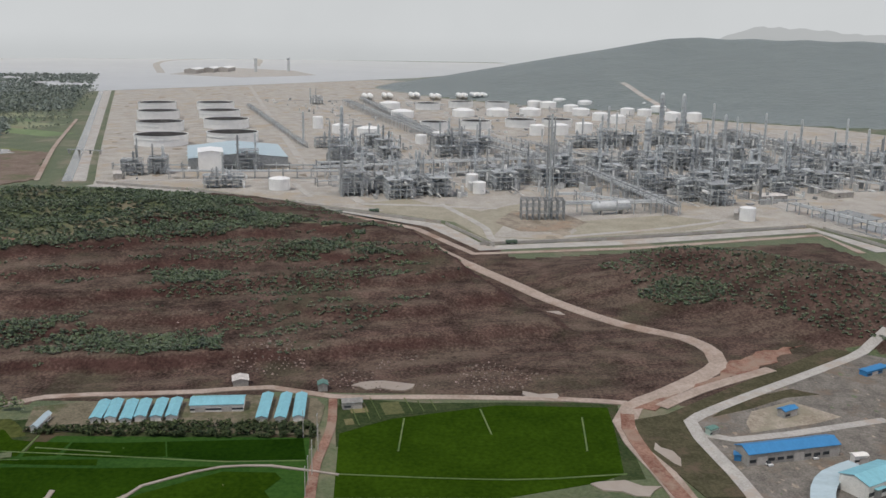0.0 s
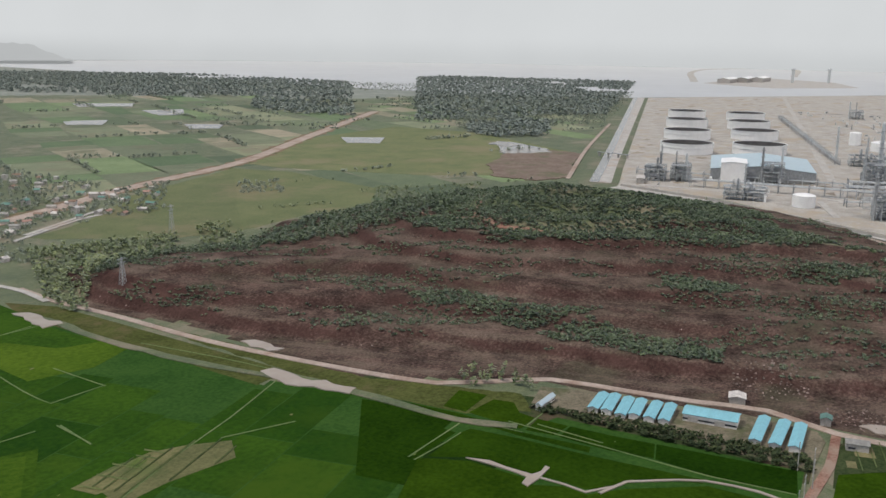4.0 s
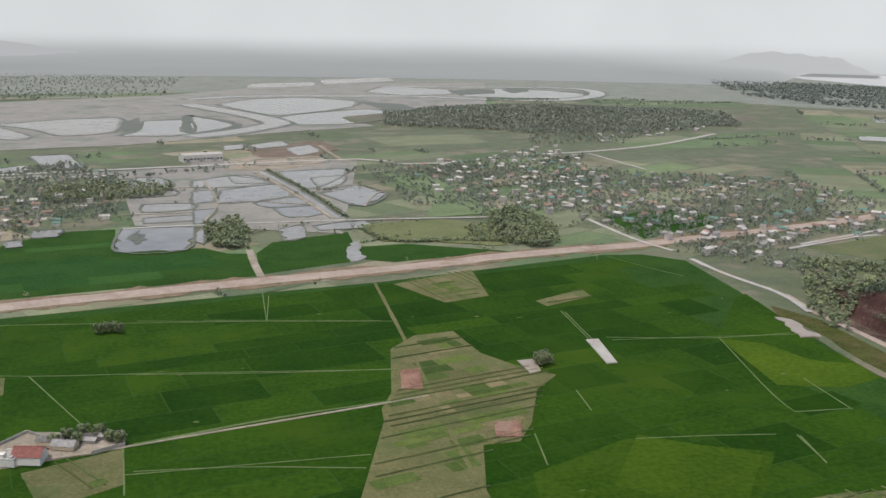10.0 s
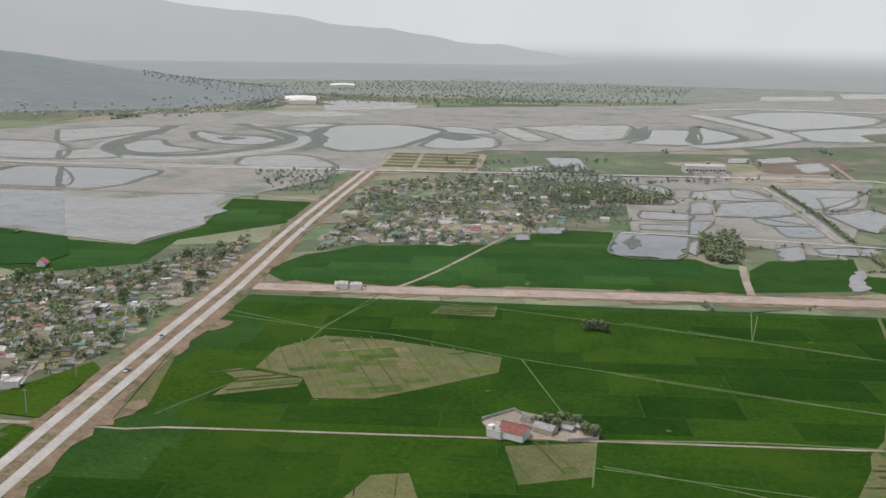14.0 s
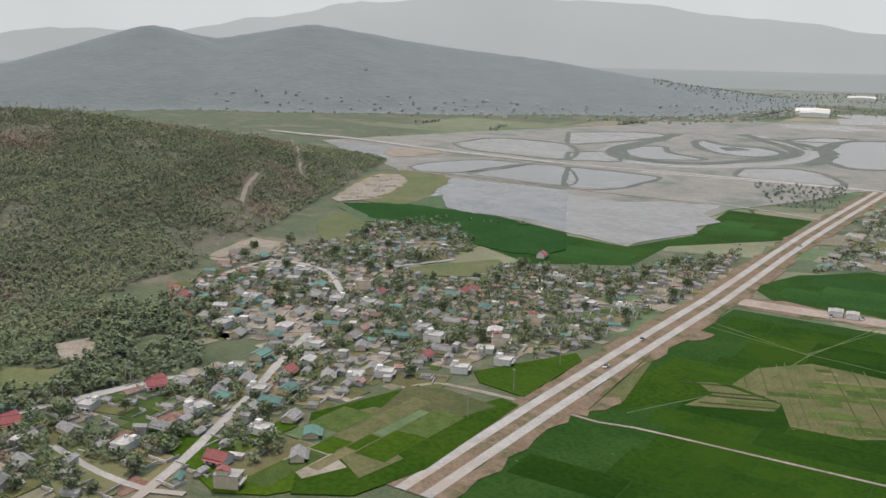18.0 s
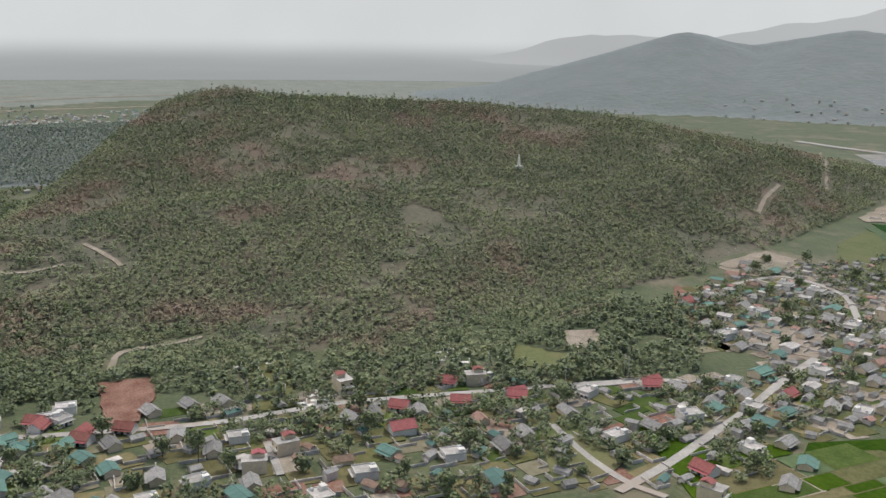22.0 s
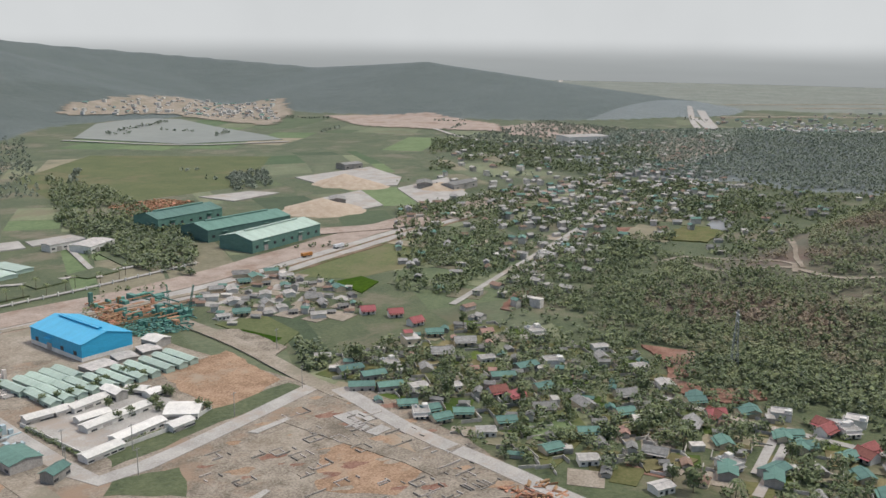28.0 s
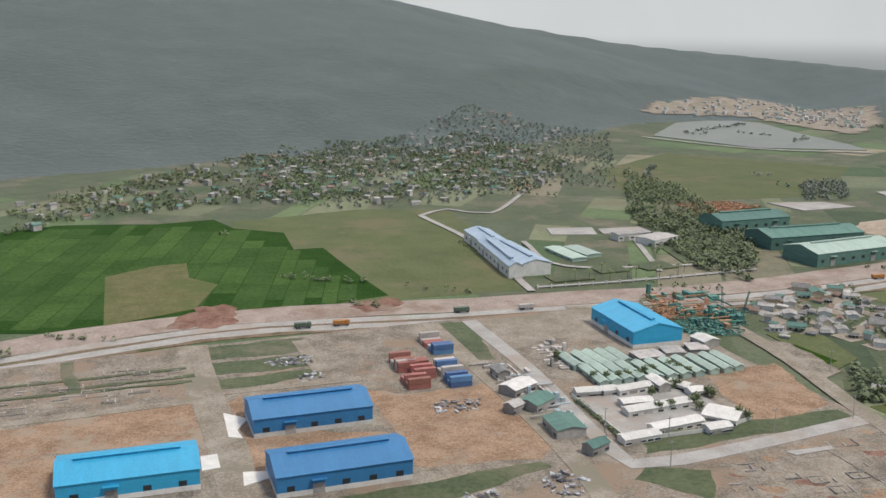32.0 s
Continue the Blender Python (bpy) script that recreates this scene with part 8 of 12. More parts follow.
# ---------------------------------------------------------------- villages
for line, w in (([(-376.7, -124.5), (-370, -92.9), (-367.3, -51.5), (-365.1, -13.9), (-365.9, 17.7), (-372.1, 46.1), (-374.6, 70.3), (-373, 123.8), (-371.8, 161.1), (-370, 191)], 4), ([(-323.5, -70.2), (-355.6, -72.1), (-366.7, -72.6)], 3.5), ([(-342.3, 27.3), (-312.7, 29.3)], 3), ([(-373.6, 144.8), (-368.9, 179), (-368.9, 201.5), (-363.2, 215.8)], 4),
                ([(-272.9, 138.4), (-288.8, 166.4), (-306.4, 192.1), (-327, 222.5), (-358.5, 263.8), (-377.4, 292.2)], 4), ([(-299.7, 177.7), (-264.6, 175.2), (-232, 190.1)], 0), ([(-332.1, 138.1), (-299.4, 139.9), (-275.7, 145.3), (-265.1, 152.5)], 3), ([(-269.2, 150.4), (-270.9, 174.5)], 0), ([(-514.3, 332.2), (-524.1, 375.4), (-478.5, 383.9), (-428.1, 356.7)], 4),
                ([(-306.4, -65.3), (-348.9, -66.8), (-372.5, -69)], 3.5), ([(-320.7, -128), (-322.8, -106.5), (-324.6, -77.9)], 0), ([(-448.8, -271.5), (-537.7, -282.7), (-657, -297.8), (-840, -324.9)], 4), ([(-356.4, -158.6), (-411.2, -154.8), (-439.4, -142.6)], 0),
                ([(-470.6, 825.9), (-408.9, 824), (-335.3, 816)], 3), ([(316.4, 737.4), (320.3, 657), (330.4, 611)], 4), ([(330.5, 585.5), (331.4, 540.5), (338.5, 491.1), (331.9, 452)], 4), ([(418.1, 602.1), (494.9, 629.9), (522.9, 634.1)], 4), ([(436, 614), (487.5, 633.2), (544.2, 654.4)], 4),
                ([(-441, 385.7), (-455.1, 417.6), (-443.1, 469.1)], 4), ([(-399.5, 470.9), (-358.8, 529.4)], 0), ([(401.9, 1160.8), (506.6, 1185.3), (642.4, 1252.4), (809.6, 1387)], 9), ([(499, 1167.6), (504.8, 1011)], 4)):
    if w:
        LANES.append((line, w))
        ribbon("village_lane", line, w, M_CONCRETE, 0.4, "pale concrete village lane", "road", 10, wobble=0.08)
LANES.append((HIGHWAY, 30))
LANES.append((NEW_ROAD[:12], 22))
ROADSIDE = math.atan2(HIGHWAY[3][1] - HIGHWAY[1][1], HIGHWAY[3][0] - HIGHWAY[1][0])
for style, pts, a in (
    ("gable_red", [(-379.2, -57.9), (-365.3, -96.8), (-364.4, -24.2), (-357.6, -39.4), (-385.2, 110.2), (-361.8, 109), (-361.7, 133.9), (-362.1, 83.1), (-360.3, 195.9)], 1.2),
    ("gable_teal", [(-381.7, -110.2), (-379.2, -86), (-340.4, -37.4), (-341.8, -86.6), (-359.6, -69), (-353.4, -61.3), (-328.6, -27.9), (-320, 69.5), (-329.4, 210.3)], 0.4),
    ("flat_white", [(-381.6, -75), (-381.2, -53.4), (-390.8, -48.1), (-311.3, 1.2), (-311.9, 91.5), (-358.5, 164.6), (-312.6, 156.4), (-384.9, 126.2)], 0.3),
    ("two_storey", [(-331.3, 33.3), (-318.2, 20.9), (-383.9, 122.1)], 0.1),
    ("gable_grey", [(-381, -15), (-384.5, 0.1), (-384.4, 13.6), (-318.5, -12), (-306.3, 19.1), (-353.9, -4.9), (-336.6, 7.8), (-350.9, -28.4), (-355.3, 62.2), (-357.2, 71.8), (-355.3, 90), (-324.1, 124), (-318.6, 175.4), (-355.4, 206.5)], 0.2),
    ("barn_teal", [(-321.5, -63.6), (-296.7, 14.5), (-288, 100.7), (-317.8, -78.5)], 0.15),
    ("gable_red", [(-364.1, 197.9), (-365.3, 134.7), (-335.5, 247.6), (-376.8, 407.5), (-375.3, 414.1), (-407.5, 520.8), (-1673, 1467)], 2.0),
    ("flat_white", [(-325.9, 224.1), (-289.8, 200.4), (-278, 329.7), (-285.1, 307.1), (-392.1, 325), (-304.4, 277.9), (-359.6, 477.8), (-309.7, 441.2), (-291, 448.7)], 2.0),
    ("gable_teal", [(-318.4, 234.4), (-274, 212.7), (-395, 392.7), (-377.3, 396.1), (-345.7, 390.5), (-383.7, 275.1)], 2.2),
    ("gable_grey", [(-356.9, 218), (-335.6, 210.6), (-292.1, 216.6), (-261.6, 196.7), (-340.2, 228.4), (-319.4, 257.2), (-340.9, 295.7), (-454.1, 419.2), (-313, 278.7)], 2.2),
    ("two_storey", [(-260.1, 166.4), (-297.1, 349.3), (-307.6, 390)], 2.2),
    ("gable_red", [(-340.4, -182.8), (-339.8, -174.3), (-366.1, -97.2), (-374.1, -56.7), (-405.6, -267.8), (-412.5, -285.3), (-408.3, -301.1), (-363.7, -39.8)], 2.6),
    ("gable_teal", [(-308.6, -207.7), (-308.7, -196.7), (-303.8, -188.2), (-313.7, -183.7), (-315.5, -165.3), (-301.5, -138.9), (-323.3, -133.8), (-349.8, -129.3), (-377.8, -109), (-377.2, -87.8), (-364, -67.1), (-357.1, -169.7), (-356.2, -60.3), (-354.5, -45.1)], 2.4),
    ("barn_teal", [(-328, -251.6), (-327.8, -238.8), (-320.6, -224.6), (-313.8, -234.7), (-358.6, -189.9), (-326.9, -64.7), (-375.5, -187.3)], 2.5),
    ("flat_white", [(-302.8, -197), (-323.5, -79.6), (-379, -49.3), (-344.1, -241.1), (-618.4, -284.4), (-606.3, -270), (-587, -282.5)], 2.4),
    ("gable_pale", [(-301.7, -166.5), (-293.4, -94), (-300.1, -123.7), (-327.3, -214.5), (-335.4, -202.3), (-404.4, -143.9), (-375.6, -208.1), (-420.8, -170.3)], 2.4),
):
    for x, y in pts:
        house(style, x, y, a + 0.25 * math.sin(x * 0.7 + y), 0.72)
MIX = ["gable_grey"] * 7 + ["gable_teal"] * 2 + ["gable_red"] + ["flat_white"] * 3 + ["gable_brown"] * 2 + ["hut_grey"] * 3 + ["gable_pale"] * 2 + ["two_storey"]
V_HILL = [(-381.9, -134.6), (-371.1, -32), (-394.5, 19.2), (-392.3, 109.1), (-364.5, 244.8), (-267.1, 194.7), (-300.9, -108.9)]
V_MAIN = [(-493.6, 286.2), (-567.3, 376.2), (-545.7, 442.7), (-571.4, 522.7), (-520.8, 556), (-456.1, 505.7), (-446.6, 430), (-420.5, 415.1), (-399.9, 444.6), (-409.9, 482.9), (-349.7, 516.5), (-319.1, 642.8), (-280.9, 511.8), (-272.3, 406.6), (-262.6, 361.8), (-295.2, 323.4), (-279.1, 288.4), (-298.1, 262.3), (-295.6, 232.3), (-306.2, 197.4), (-341.4, 202.8), (-379.9, 272.3), (-411.3, 244.7)]
V_NORTH = [(-250.9, 569.1), (-276.4, 716.2), (-322.6, 933.3), (-205.8, 990.3), (-117.3, 802), (-134.5, 735.4), (-148.5, 674.3), (-232.5, 656.6), (-259.2, 617.2)]
V_TEAL = [(-331.5, -274), (-383.2, -258.1), (-438.4, -247.1), (-419.5, -187.9), (-430.1, -156.5), (-383.3, -118.2), (-314.6, -93.1), (-285.8, -113.2), (-283.7, -140.3), (-296.7, -183.8), (-308.5, -242.8)]
settle(V_HILL, 24, MIX, 61, 0.2, 13, 40)
settle(V_MAIN, 17.5, MIX, 62, 2.1, 12, 60)
settle(V_NORTH, 22, MIX, 63, ROADSIDE, 13, 22)
settle(V_TEAL, 22, MIX, 64, 2.4, 13, 30)
V_ROW = [(-365.1, -394.7), (-428, -416.2), (-455, -402.8), (-446, -341.4), (-404, -297.9), (-380.5, -314), (-375, -340.8), (-346.6, -346.3)]
settle(V_ROW, 14, ["gable_grey", "gable_pale", "hut_grey", "gable_teal", "gable_grey"], 65, 2.5, 9.5, 42)
def clear_of_houses(x, y):
    ok = np.ones(x.shape, bool)
    for a, b in HOUSES:
        ok &= (x - a) ** 2 + (y - b) ** 2 > 36
    for line, w in LANES:
        for (x1, y1), (x2, y2) in zip(line, line[1:]):
            dx, dy = x2 - x1, y2 - y1
            t = np.clip(((x - x1) * dx + (y - y1) * dy) / (dx * dx + dy * dy), 0, 1)
            ok &= np.hypot(x - x1 - t * dx, y - y1 - t * dy) > w / 2 + 1.5
    return ok


for k, (region, sp) in enumerate(((V_MAIN, 11), (V_NORTH, 13), (V_TEAL, 13), (V_HILL, 14.5), (V_ROW, 10))):
    far_village("village_huts", region, sp, 66 + k, 2.1, "small village houses and sheds", clear_of_houses, 0.72)
for k, (region, sp) in enumerate((([(-331.5, 959.3), (-92.3, 1062.4), (-59.1, 801.6), (-136.6, 746.7), (-200.1, 963.2)], 26), ([(218.3, 1049.4), (422.2, 1219.6), (484.4, 1171.3), (391.1, 804.7), (432.8, 760.3), (433.4, 675.1), (555.3, 723.9), (678.3, 720.2), (569.5, 607.8), (442.4, 623.4), (385.1, 540.4), (335, 593.7), (396.8, 686.4), (317.4, 765), (234.1, 762.4), (204, 929)], 24),
                                 ([(334.4, 948.4), (436.1, 1016.1), (637.6, 915.3), (626, 758.8), (560, 678.9), (421.5, 622.3), (357.8, 570.6), (343.4, 607.3), (305.5, 750.3), (272.1, 778.4)], 24), ([(-1671, 1023.8), (-1295.7, 1333.1), (-893.4, 1577), (-837, 2055), (-946.5, 2357), (-1122.8, 1738), (-1797, 1101.7)], 34), ([(-1175.4, -714.8), (-1473.9, -394.8), (-973.5, -285.7), (-794.9, -361.7), (-821.4, -434.2), (-805.7, -515.9)], 30),
                                 ([(-243.8, -1098.4), (-449.3, -1141.9), (-660.5, -1336), (-799.9, -1252.6), (-485.6, -846.1), (-350.6, -745.9), (-274.6, -765.9), (-200.6, -913.4)], 30), ([(-995.7, 1580), (-878.5, 1920), (-850.3, 2061), (-952, 2082), (-1064.9, 1692)], 40), ([(411.8, 1189.5), (620.3, 1321.8), (835.6, 1441.5), (860.7, 1547), (552.7, 1337.4)], 30), ([(-1806, -535.2), (-1844, -39.6), (-1665, -44.5), (-1546, -399.9)], 34),
                                 ([(-839.4, -469.7), (-1081.4, -351.5), (-1001.6, -247.1), (-857.1, -224.7), (-735.4, -283.4), (-564.4, -271.4), (-537.7, -282.7), (-627.2, -340.2)], 17), ([(-443.9, -268.5), (-551.5, -290.1), (-666.7, -302.3), (-677, -251.3), (-521.3, -231.2), (-410.2, -217.9)], 15))):
    far_village("far_village", region, sp, 70 + k, 0.3 * k, "a distant village")
def low_and_clear(x, y):
    return clear_of_houses(x, y) & (relief(x, y) < 9)


ORCHARDS = [(-649, -188.3), (-1074.7, -262.5), (-1239.7, -104.7), (-1002.2, -96.7), (-778.6, -122), (-669.7, -141.7)]
x, y = scatter(ORCHARDS, 7.5, 95, lambda x, y: low_and_clear(x, y) & (hill_height("knoll", x, y) < 2))
m = waves(x, y, 24) + 0.6 * waves(x, y, 9) > -0.35
woods("orchard_trees", x[m], y[m], M_LEAF, 96, (2.5, 6), (1.5, 3.0), 16, 0.48, "dark green orchards below the knoll", "woods", 0.5)
far_village("far_village", ORCHARDS, 24, 97, 2.0, "a hamlet among orchards", lambda x, y: low_and_clear(x, y) & (hill_height("knoll", x, y) < 1.5))
far_village("far_town", [(-1596, -433.7), (-1800, -382.9), (-1979, -51.1), (-1734, -0), (-1534, -165.3), (-1403.9, -316.3)], 26, 98, 0.5, "a white roadside town on the plain")
for pts in ([(-1845, -521.6), (-1994, -330.7), (-2117, -0.4)], [(-2178, -462.3), (-2393, -201.3), (-2480, -0.8)], [(-2187, -617.1), (-2461, -321.4)]):
    ribbon("far_road", pts, 22, M_SAND, 0.6, "pale road far out on the plain", "road", 80)
WEST_PLAIN = [(-455.6, -318.6), (-680.4, -468), (-822.5, -438.8), (-1028.6, -384.8), (-939.6, -209.8), (-838.2, -208.2), (-693.7, -225.6), (-662.2, -280.2), (-464.9, -265.7)]
MOUNTAIN_FOOT = [(4.7, -743.6), (3.5, -861.2), (-95, -948.6), (-232.8, -1089.4), (-365.6, -1172.3), (-538.5, -1332.6), (-617.6, -1126.3), (-595.8, -936.8), (-446.1, -767.1), (-320, -791.7), (-182.1, -813.4), (-77.7, -791.1)]
for k, (region, hs_, ts) in enumerate(((WEST_PLAIN, 22, 5.6), (MOUNTAIN_FOOT, 24, 7.5))):
    far_village("far_village", region, hs_, 86 + k, 2.2, "a village strung along the plain", low_and_clear)
    x, y = scatter(region, ts, 88 + k, low_and_clear)
    m = waves(x, y, 26) + 0.6 * waves(x, y, 11) > -0.1
    woods("village_trees", x[m], y[m], M_LEAF, 89 + k, (2.5, 6.5), (1.4, 3.0), 16, 0.5, "dark green trees of a village on the plain", "woods", 0.5)
    if k == 0:
        yards(region, 24, 186, [P_DULL, P_TAN, M_SAND], 0.16, 0.5)
yards(V_HILL, 14, 81, [M_FALLOW, F_TAN, P_TAN, M_SAND, F_TAN, M_DIRT, F_GREEN], 0.16, 0.95)
yards(V_MAIN, 12, 82, [M_SAND, F_TAN, M_FALLOW, P_TAN, F_GREEN, M_GRAVEL], 0.16, 0.95)
yards(V_MAIN, 17, 182, [M_SAND, F_TAN, P_TAN], 0.2, 0.5)
yards(V_TEAL, 14, 83, [M_FALLOW, F_TAN, M_SAND, P_TAN, F_GREEN], 0.16, 0.95)
yards(V_NORTH, 20, 84, [M_SAND, M_FALLOW, M_CONCRETE], 0.16, 0.6)
yards(V_ROW, 14, 85, [M_CONCRETE, M_SAND], 0.16, 0.9)
for poly, m in (([(-322.2, 170.5), (-289.4, 191.7), (-269.1, 193.2), (-238.7, 188.1), (-245.6, 171.7), (-259.3, 160.2)], M_PADDY2), ([(-292.1, 226.7), (-285, 280.4), (-253.6, 269.3), (-249.6, 295.4), (-239.2, 294), (-223, 223.8), (-225.4, 192.1), (-241.1, 177.8)], M_PADDY2), ([(-285.1, 221.2), (-279.4, 249.3), (-259.6, 256.1), (-248, 239.1), (-253, 215.1), (-268.2, 202.9)], M_FALLOW),
                ([(-448.7, 426.9), (-423.1, 492.3), (-395.2, 477), (-399.9, 444.6), (-425.8, 420.2)], M_DRYGRASS), ([(-280.3, 311.2), (-263.5, 367.3), (-254.5, 359.6), (-243.9, 303.2), (-268.9, 302.6)], M_PADDY2), ([(-287.9, 276.4), (-272.8, 285.6), (-244.7, 286.5), (-248.1, 257.3), (-275.7, 249.1)], M_FALLOW), ([(-274.4, 194.4), (-274, 212.7), (-243.2, 204.3), (-247.3, 187.3)], M_SAND),
                ([(-261.9, 211.5), (-255.7, 228.6), (-234.6, 223.7), (-233.9, 201.7)], M_FALLOW), ([(-450.8, -358.1), (-471.9, -352.3), (-466.5, -335.3), (-439.5, -328.1)], M_PADDY2), ([(-346.9, -354.7), (-373.3, -343.3), (-360.3, -308.7), (-338.4, -300.8)], M_DRYGRASS), ([(-334.8, -346.6), (-347.9, -335.7), (-348.5, -309.6), (-331.9, -305.9)], M_PADDY2),
                ([(-360, -217.3), (-384.1, -209.9), (-374.5, -195.6), (-340.8, -194.1)], M_DRYGRASS), ([(-319.9, -158.8), (-346, -151.3), (-328.3, -135.9), (-306.6, -140.2)], M_DRYGRASS), ([(-333.9, 132), (-335.1, 146.2), (-292.8, 149.8), (-280.8, 136.1), (-282.7, 119.1)], M_DRYGRASS)):
    sheet("garden_field", poly, m, 0.3, "small tilled field at the village edge", "field", group="garden fields")



def yard_walls(region, spacing, seed, heading, label="low pale walls round the village yards"):
    """Boundary walls of yards and gardens, too many to count."""
    rnd = random.Random(seed)
    v, f = [], []
    for x, y in zip(*scatter(region, spacing, seed, clear_of_houses, jitter=0.3)):
        a = heading + rnd.choice((0, math.pi / 2)) + rnd.uniform(-0.12, 0.12)
        c, s = math.cos(a), math.sin(a)
        z0 = ground_z(float(x), float(y))
        L, W = rnd.uniform(4, 11), rnd.uniform(3, 8)
        for x0, x1, y0, y1 in ((-L / 2, L / 2, -0.12, 0.12), (L / 2 - 0.24, L / 2, 0.12, W)):
            k = len(v)
            g = box(([], []), x0, x1, y0, y1, -0.6, rnd.uniform(1.0, 1.7))
            v.extend((float(x) + p * c - q * s, float(y) + p * s + q * c, z0 + r) for p, q, r in g[0])
            f.extend(tuple(k + e for e in face) for face in g[1])
    tagged(mesh_object("yard_walls", v, f, M_VILLAGEWALL), label, "walls", kind="stuff")


for k, (region, sp, turn) in enumerate(((V_HILL, 11, 0.2), (V_MAIN, 11, 2.1), (V_TEAL, 11, 2.4), (V_NORTH, 15, ROADSIDE))):
    yard_walls(region, sp, 670 + k, turn)
for poly, m, lab in (([(-319.4, -157.0), (-331.9, -147.2), (-325.7, -140.1), (-306.5, -142.3), (-307.1, -149.1)], P_GREEN, "green vegetable garden between houses"), ([(-338.3, -131.2), (-351.3, -112.0), (-340.6, -105.7), (-332.4, -121.4)], F_TAN, "bare terraced garden between houses"), ([(-359.8, -214.9), (-373.7, -215.6), (-368.5, -198.7), (-354.2, -203.2)], F_TAN, "walled tan garden plot"), ([(-310.4, -108.0), (-323.3, -100.5), (-323.3, -90.3), (-314.4, -93.6), (-303.4, -102.8)], F_TAN, "bare garden between houses"),
                     ([(-438.3, -155.4), (-442.6, -130.4), (-412.8, -120.0), (-396.0, -126.7), (-420.9, -137.2)], M_DIRT, "sandy orange cut at the hill foot"), ([(-400.7, -129.0), (-396.3, -110.1), (-407.3, -89.9), (-398.2, -84.4), (-383.9, -98.2), (-385.1, -119.0)], M_DIRT, "raw earth scrape at the hill foot"), ([(-455.6, -244.2), (-487.2, -252.6), (-503.9, -249.3), (-477.7, -241.3), (-454.8, -236.5)], M_DIRT, "raw red cut above the village"), ([(-421.3, -38.2), (-423.9, -16.4), (-405.1, -13.8), (-373.5, -19.4), (-373.7, -33.6)], M_DIRT, "levelled bare orange earth plot at the hill foot"),
                     ([(-299.4, -25.7), (-329.3, -21.5), (-331.2, -16.4), (-301.2, -18.1)], F_TAN, "ploughed garden bed in ridges"), ([(-367.5, 51.9), (-368.1, 62.3), (-356.7, 61.4), (-356.7, 50.0)], F_TAN, "sandy vegetable plot by the lane"), ([(-341.7, 65.4), (-342.5, 80.5), (-330.9, 78.2), (-326.4, 65.6)], M_FALLOW, "weedy garden by the lane"), ([(-339.2, 90.5), (-338.1, 103.4), (-327.0, 101.1), (-326.9, 87.7)], P_TAN, "bare brown garden by the lane"), ([(-432.0, 25.6), (-432.8, 45.6), (-374.6, 42.2), (-371.8, 25.4)], M_FALLOW, "grassy graveyard slope at the hill foot"),
                     ([(-367.8, 118.3), (-369.7, 125.0), (-354.7, 120.6), (-354.9, 115.3)], P_GREEN, "small bright green plot")):
    sheet("garden_field", ragged(poly, len(lab), 0.08), m, 0.9, lab, "field", group="garden fields")
for poly, m, lab in (([(-576.8, 341.6), (-600.2, 376.8), (-608.6, 404.4), (-566.2, 415.2), (-530.9, 377.2), (-541.5, 350.3)], M_SAND, "pale levelled building lot at the edge of the pines"), ([(-519.2, 293.5), (-497.6, 321.4), (-470.4, 307.4), (-470.7, 288.5), (-432.0, 264.2), (-438.5, 249.6)], M_DIRT, "bare reddish earth yard below the hill"), ([(-419.8, 277.3), (-436.4, 299.7), (-408.4, 321.6), (-377.6, 293.4), (-403.2, 273.0)], M_SAND, "bare sandy yard between the houses"),
                     ([(-447.3, 191.5), (-446.4, 208.4), (-415.0, 198.6), (-421.4, 182.4)], M_SAND, "sandy cut at the hill foot"), ([(-432.9, 158.7), (-403.3, 184.6), (-381.0, 173.8), (-404.2, 147.3)], M_DRYGRASS, "small meadow below the trees"), ([(-600.7, 474.2), (-644.4, 534.0), (-611.7, 538.2), (-559.5, 486.3), (-493.8, 439.6), (-483.3, 400.1), (-534.5, 421.7)], M_DRYGRASS, "dry green field below the hill end"), ([(-695.6, 576.5), (-780.1, 678.3), (-800.8, 730.1), (-743.0, 771.6), (-635.4, 637.3), (-636.7, 587.6)], F_TAN, "tan building plots by the lake"), ([(-658.3, 544.2), (-632.3, 583.5), (-643.4, 663.9), (-557.8, 580.1), (-565.9, 528.6), (-591.5, 514.2)], P_GREEN, "green rice beside the lake")):
    sheet("hill_lot", ragged(poly, len(lab), 0.1), m, 0.3, lab, "ground", group="lots below the hill")
PLOT = [(-694.9, 577.4), (-768.7, 672.4), (-787.2, 717.7), (-739.8, 707.2), (-676.8, 624.5), (-667.3, 580.2)]
rp = random.Random(77)
for x, y in zip(*scatter(PLOT, 17, 78)):  # low walls of houses just begun
    t = thing("house_foundation", "low pale walls of a house just begun", "foundation", pose(float(x), float(y), ground_z(float(x), float(y)), 0, 0, rp.uniform(48, 56)), "foundations")
    w, d, h = rp.uniform(4.5, 7), rp.uniform(2.5, 4), rp.uniform(0.7, 1.6)
    for x0, x1, y0, y1 in ((-w, w, -d, -d + 0.4), (-w, w, d - 0.4, d), (-w, -w + 0.4, -d + 0.4, d - 0.4), (w - 0.4, w, -d + 0.4, d - 0.4), (-0.2, 0.2, -d + 0.4, d - 0.4)):
        part("wall", box(([], []), x0, x1, y0, y1, -0.4, h), M_VILLAGEWALL, t)
GAPS = [[(-486.1, 240.1), (-504.3, 293.7), (-480.1, 303.9), (-424.6, 261.7), (-373.2, 226.7), (-370.5, 186.1)], [(-416.3, 190.7), (-453.7, 238.1), (-482.2, 279.6), (-411.3, 244.7), (-385.7, 204.8), (-374.1, 181.6), (-381.2, 147.9)]]
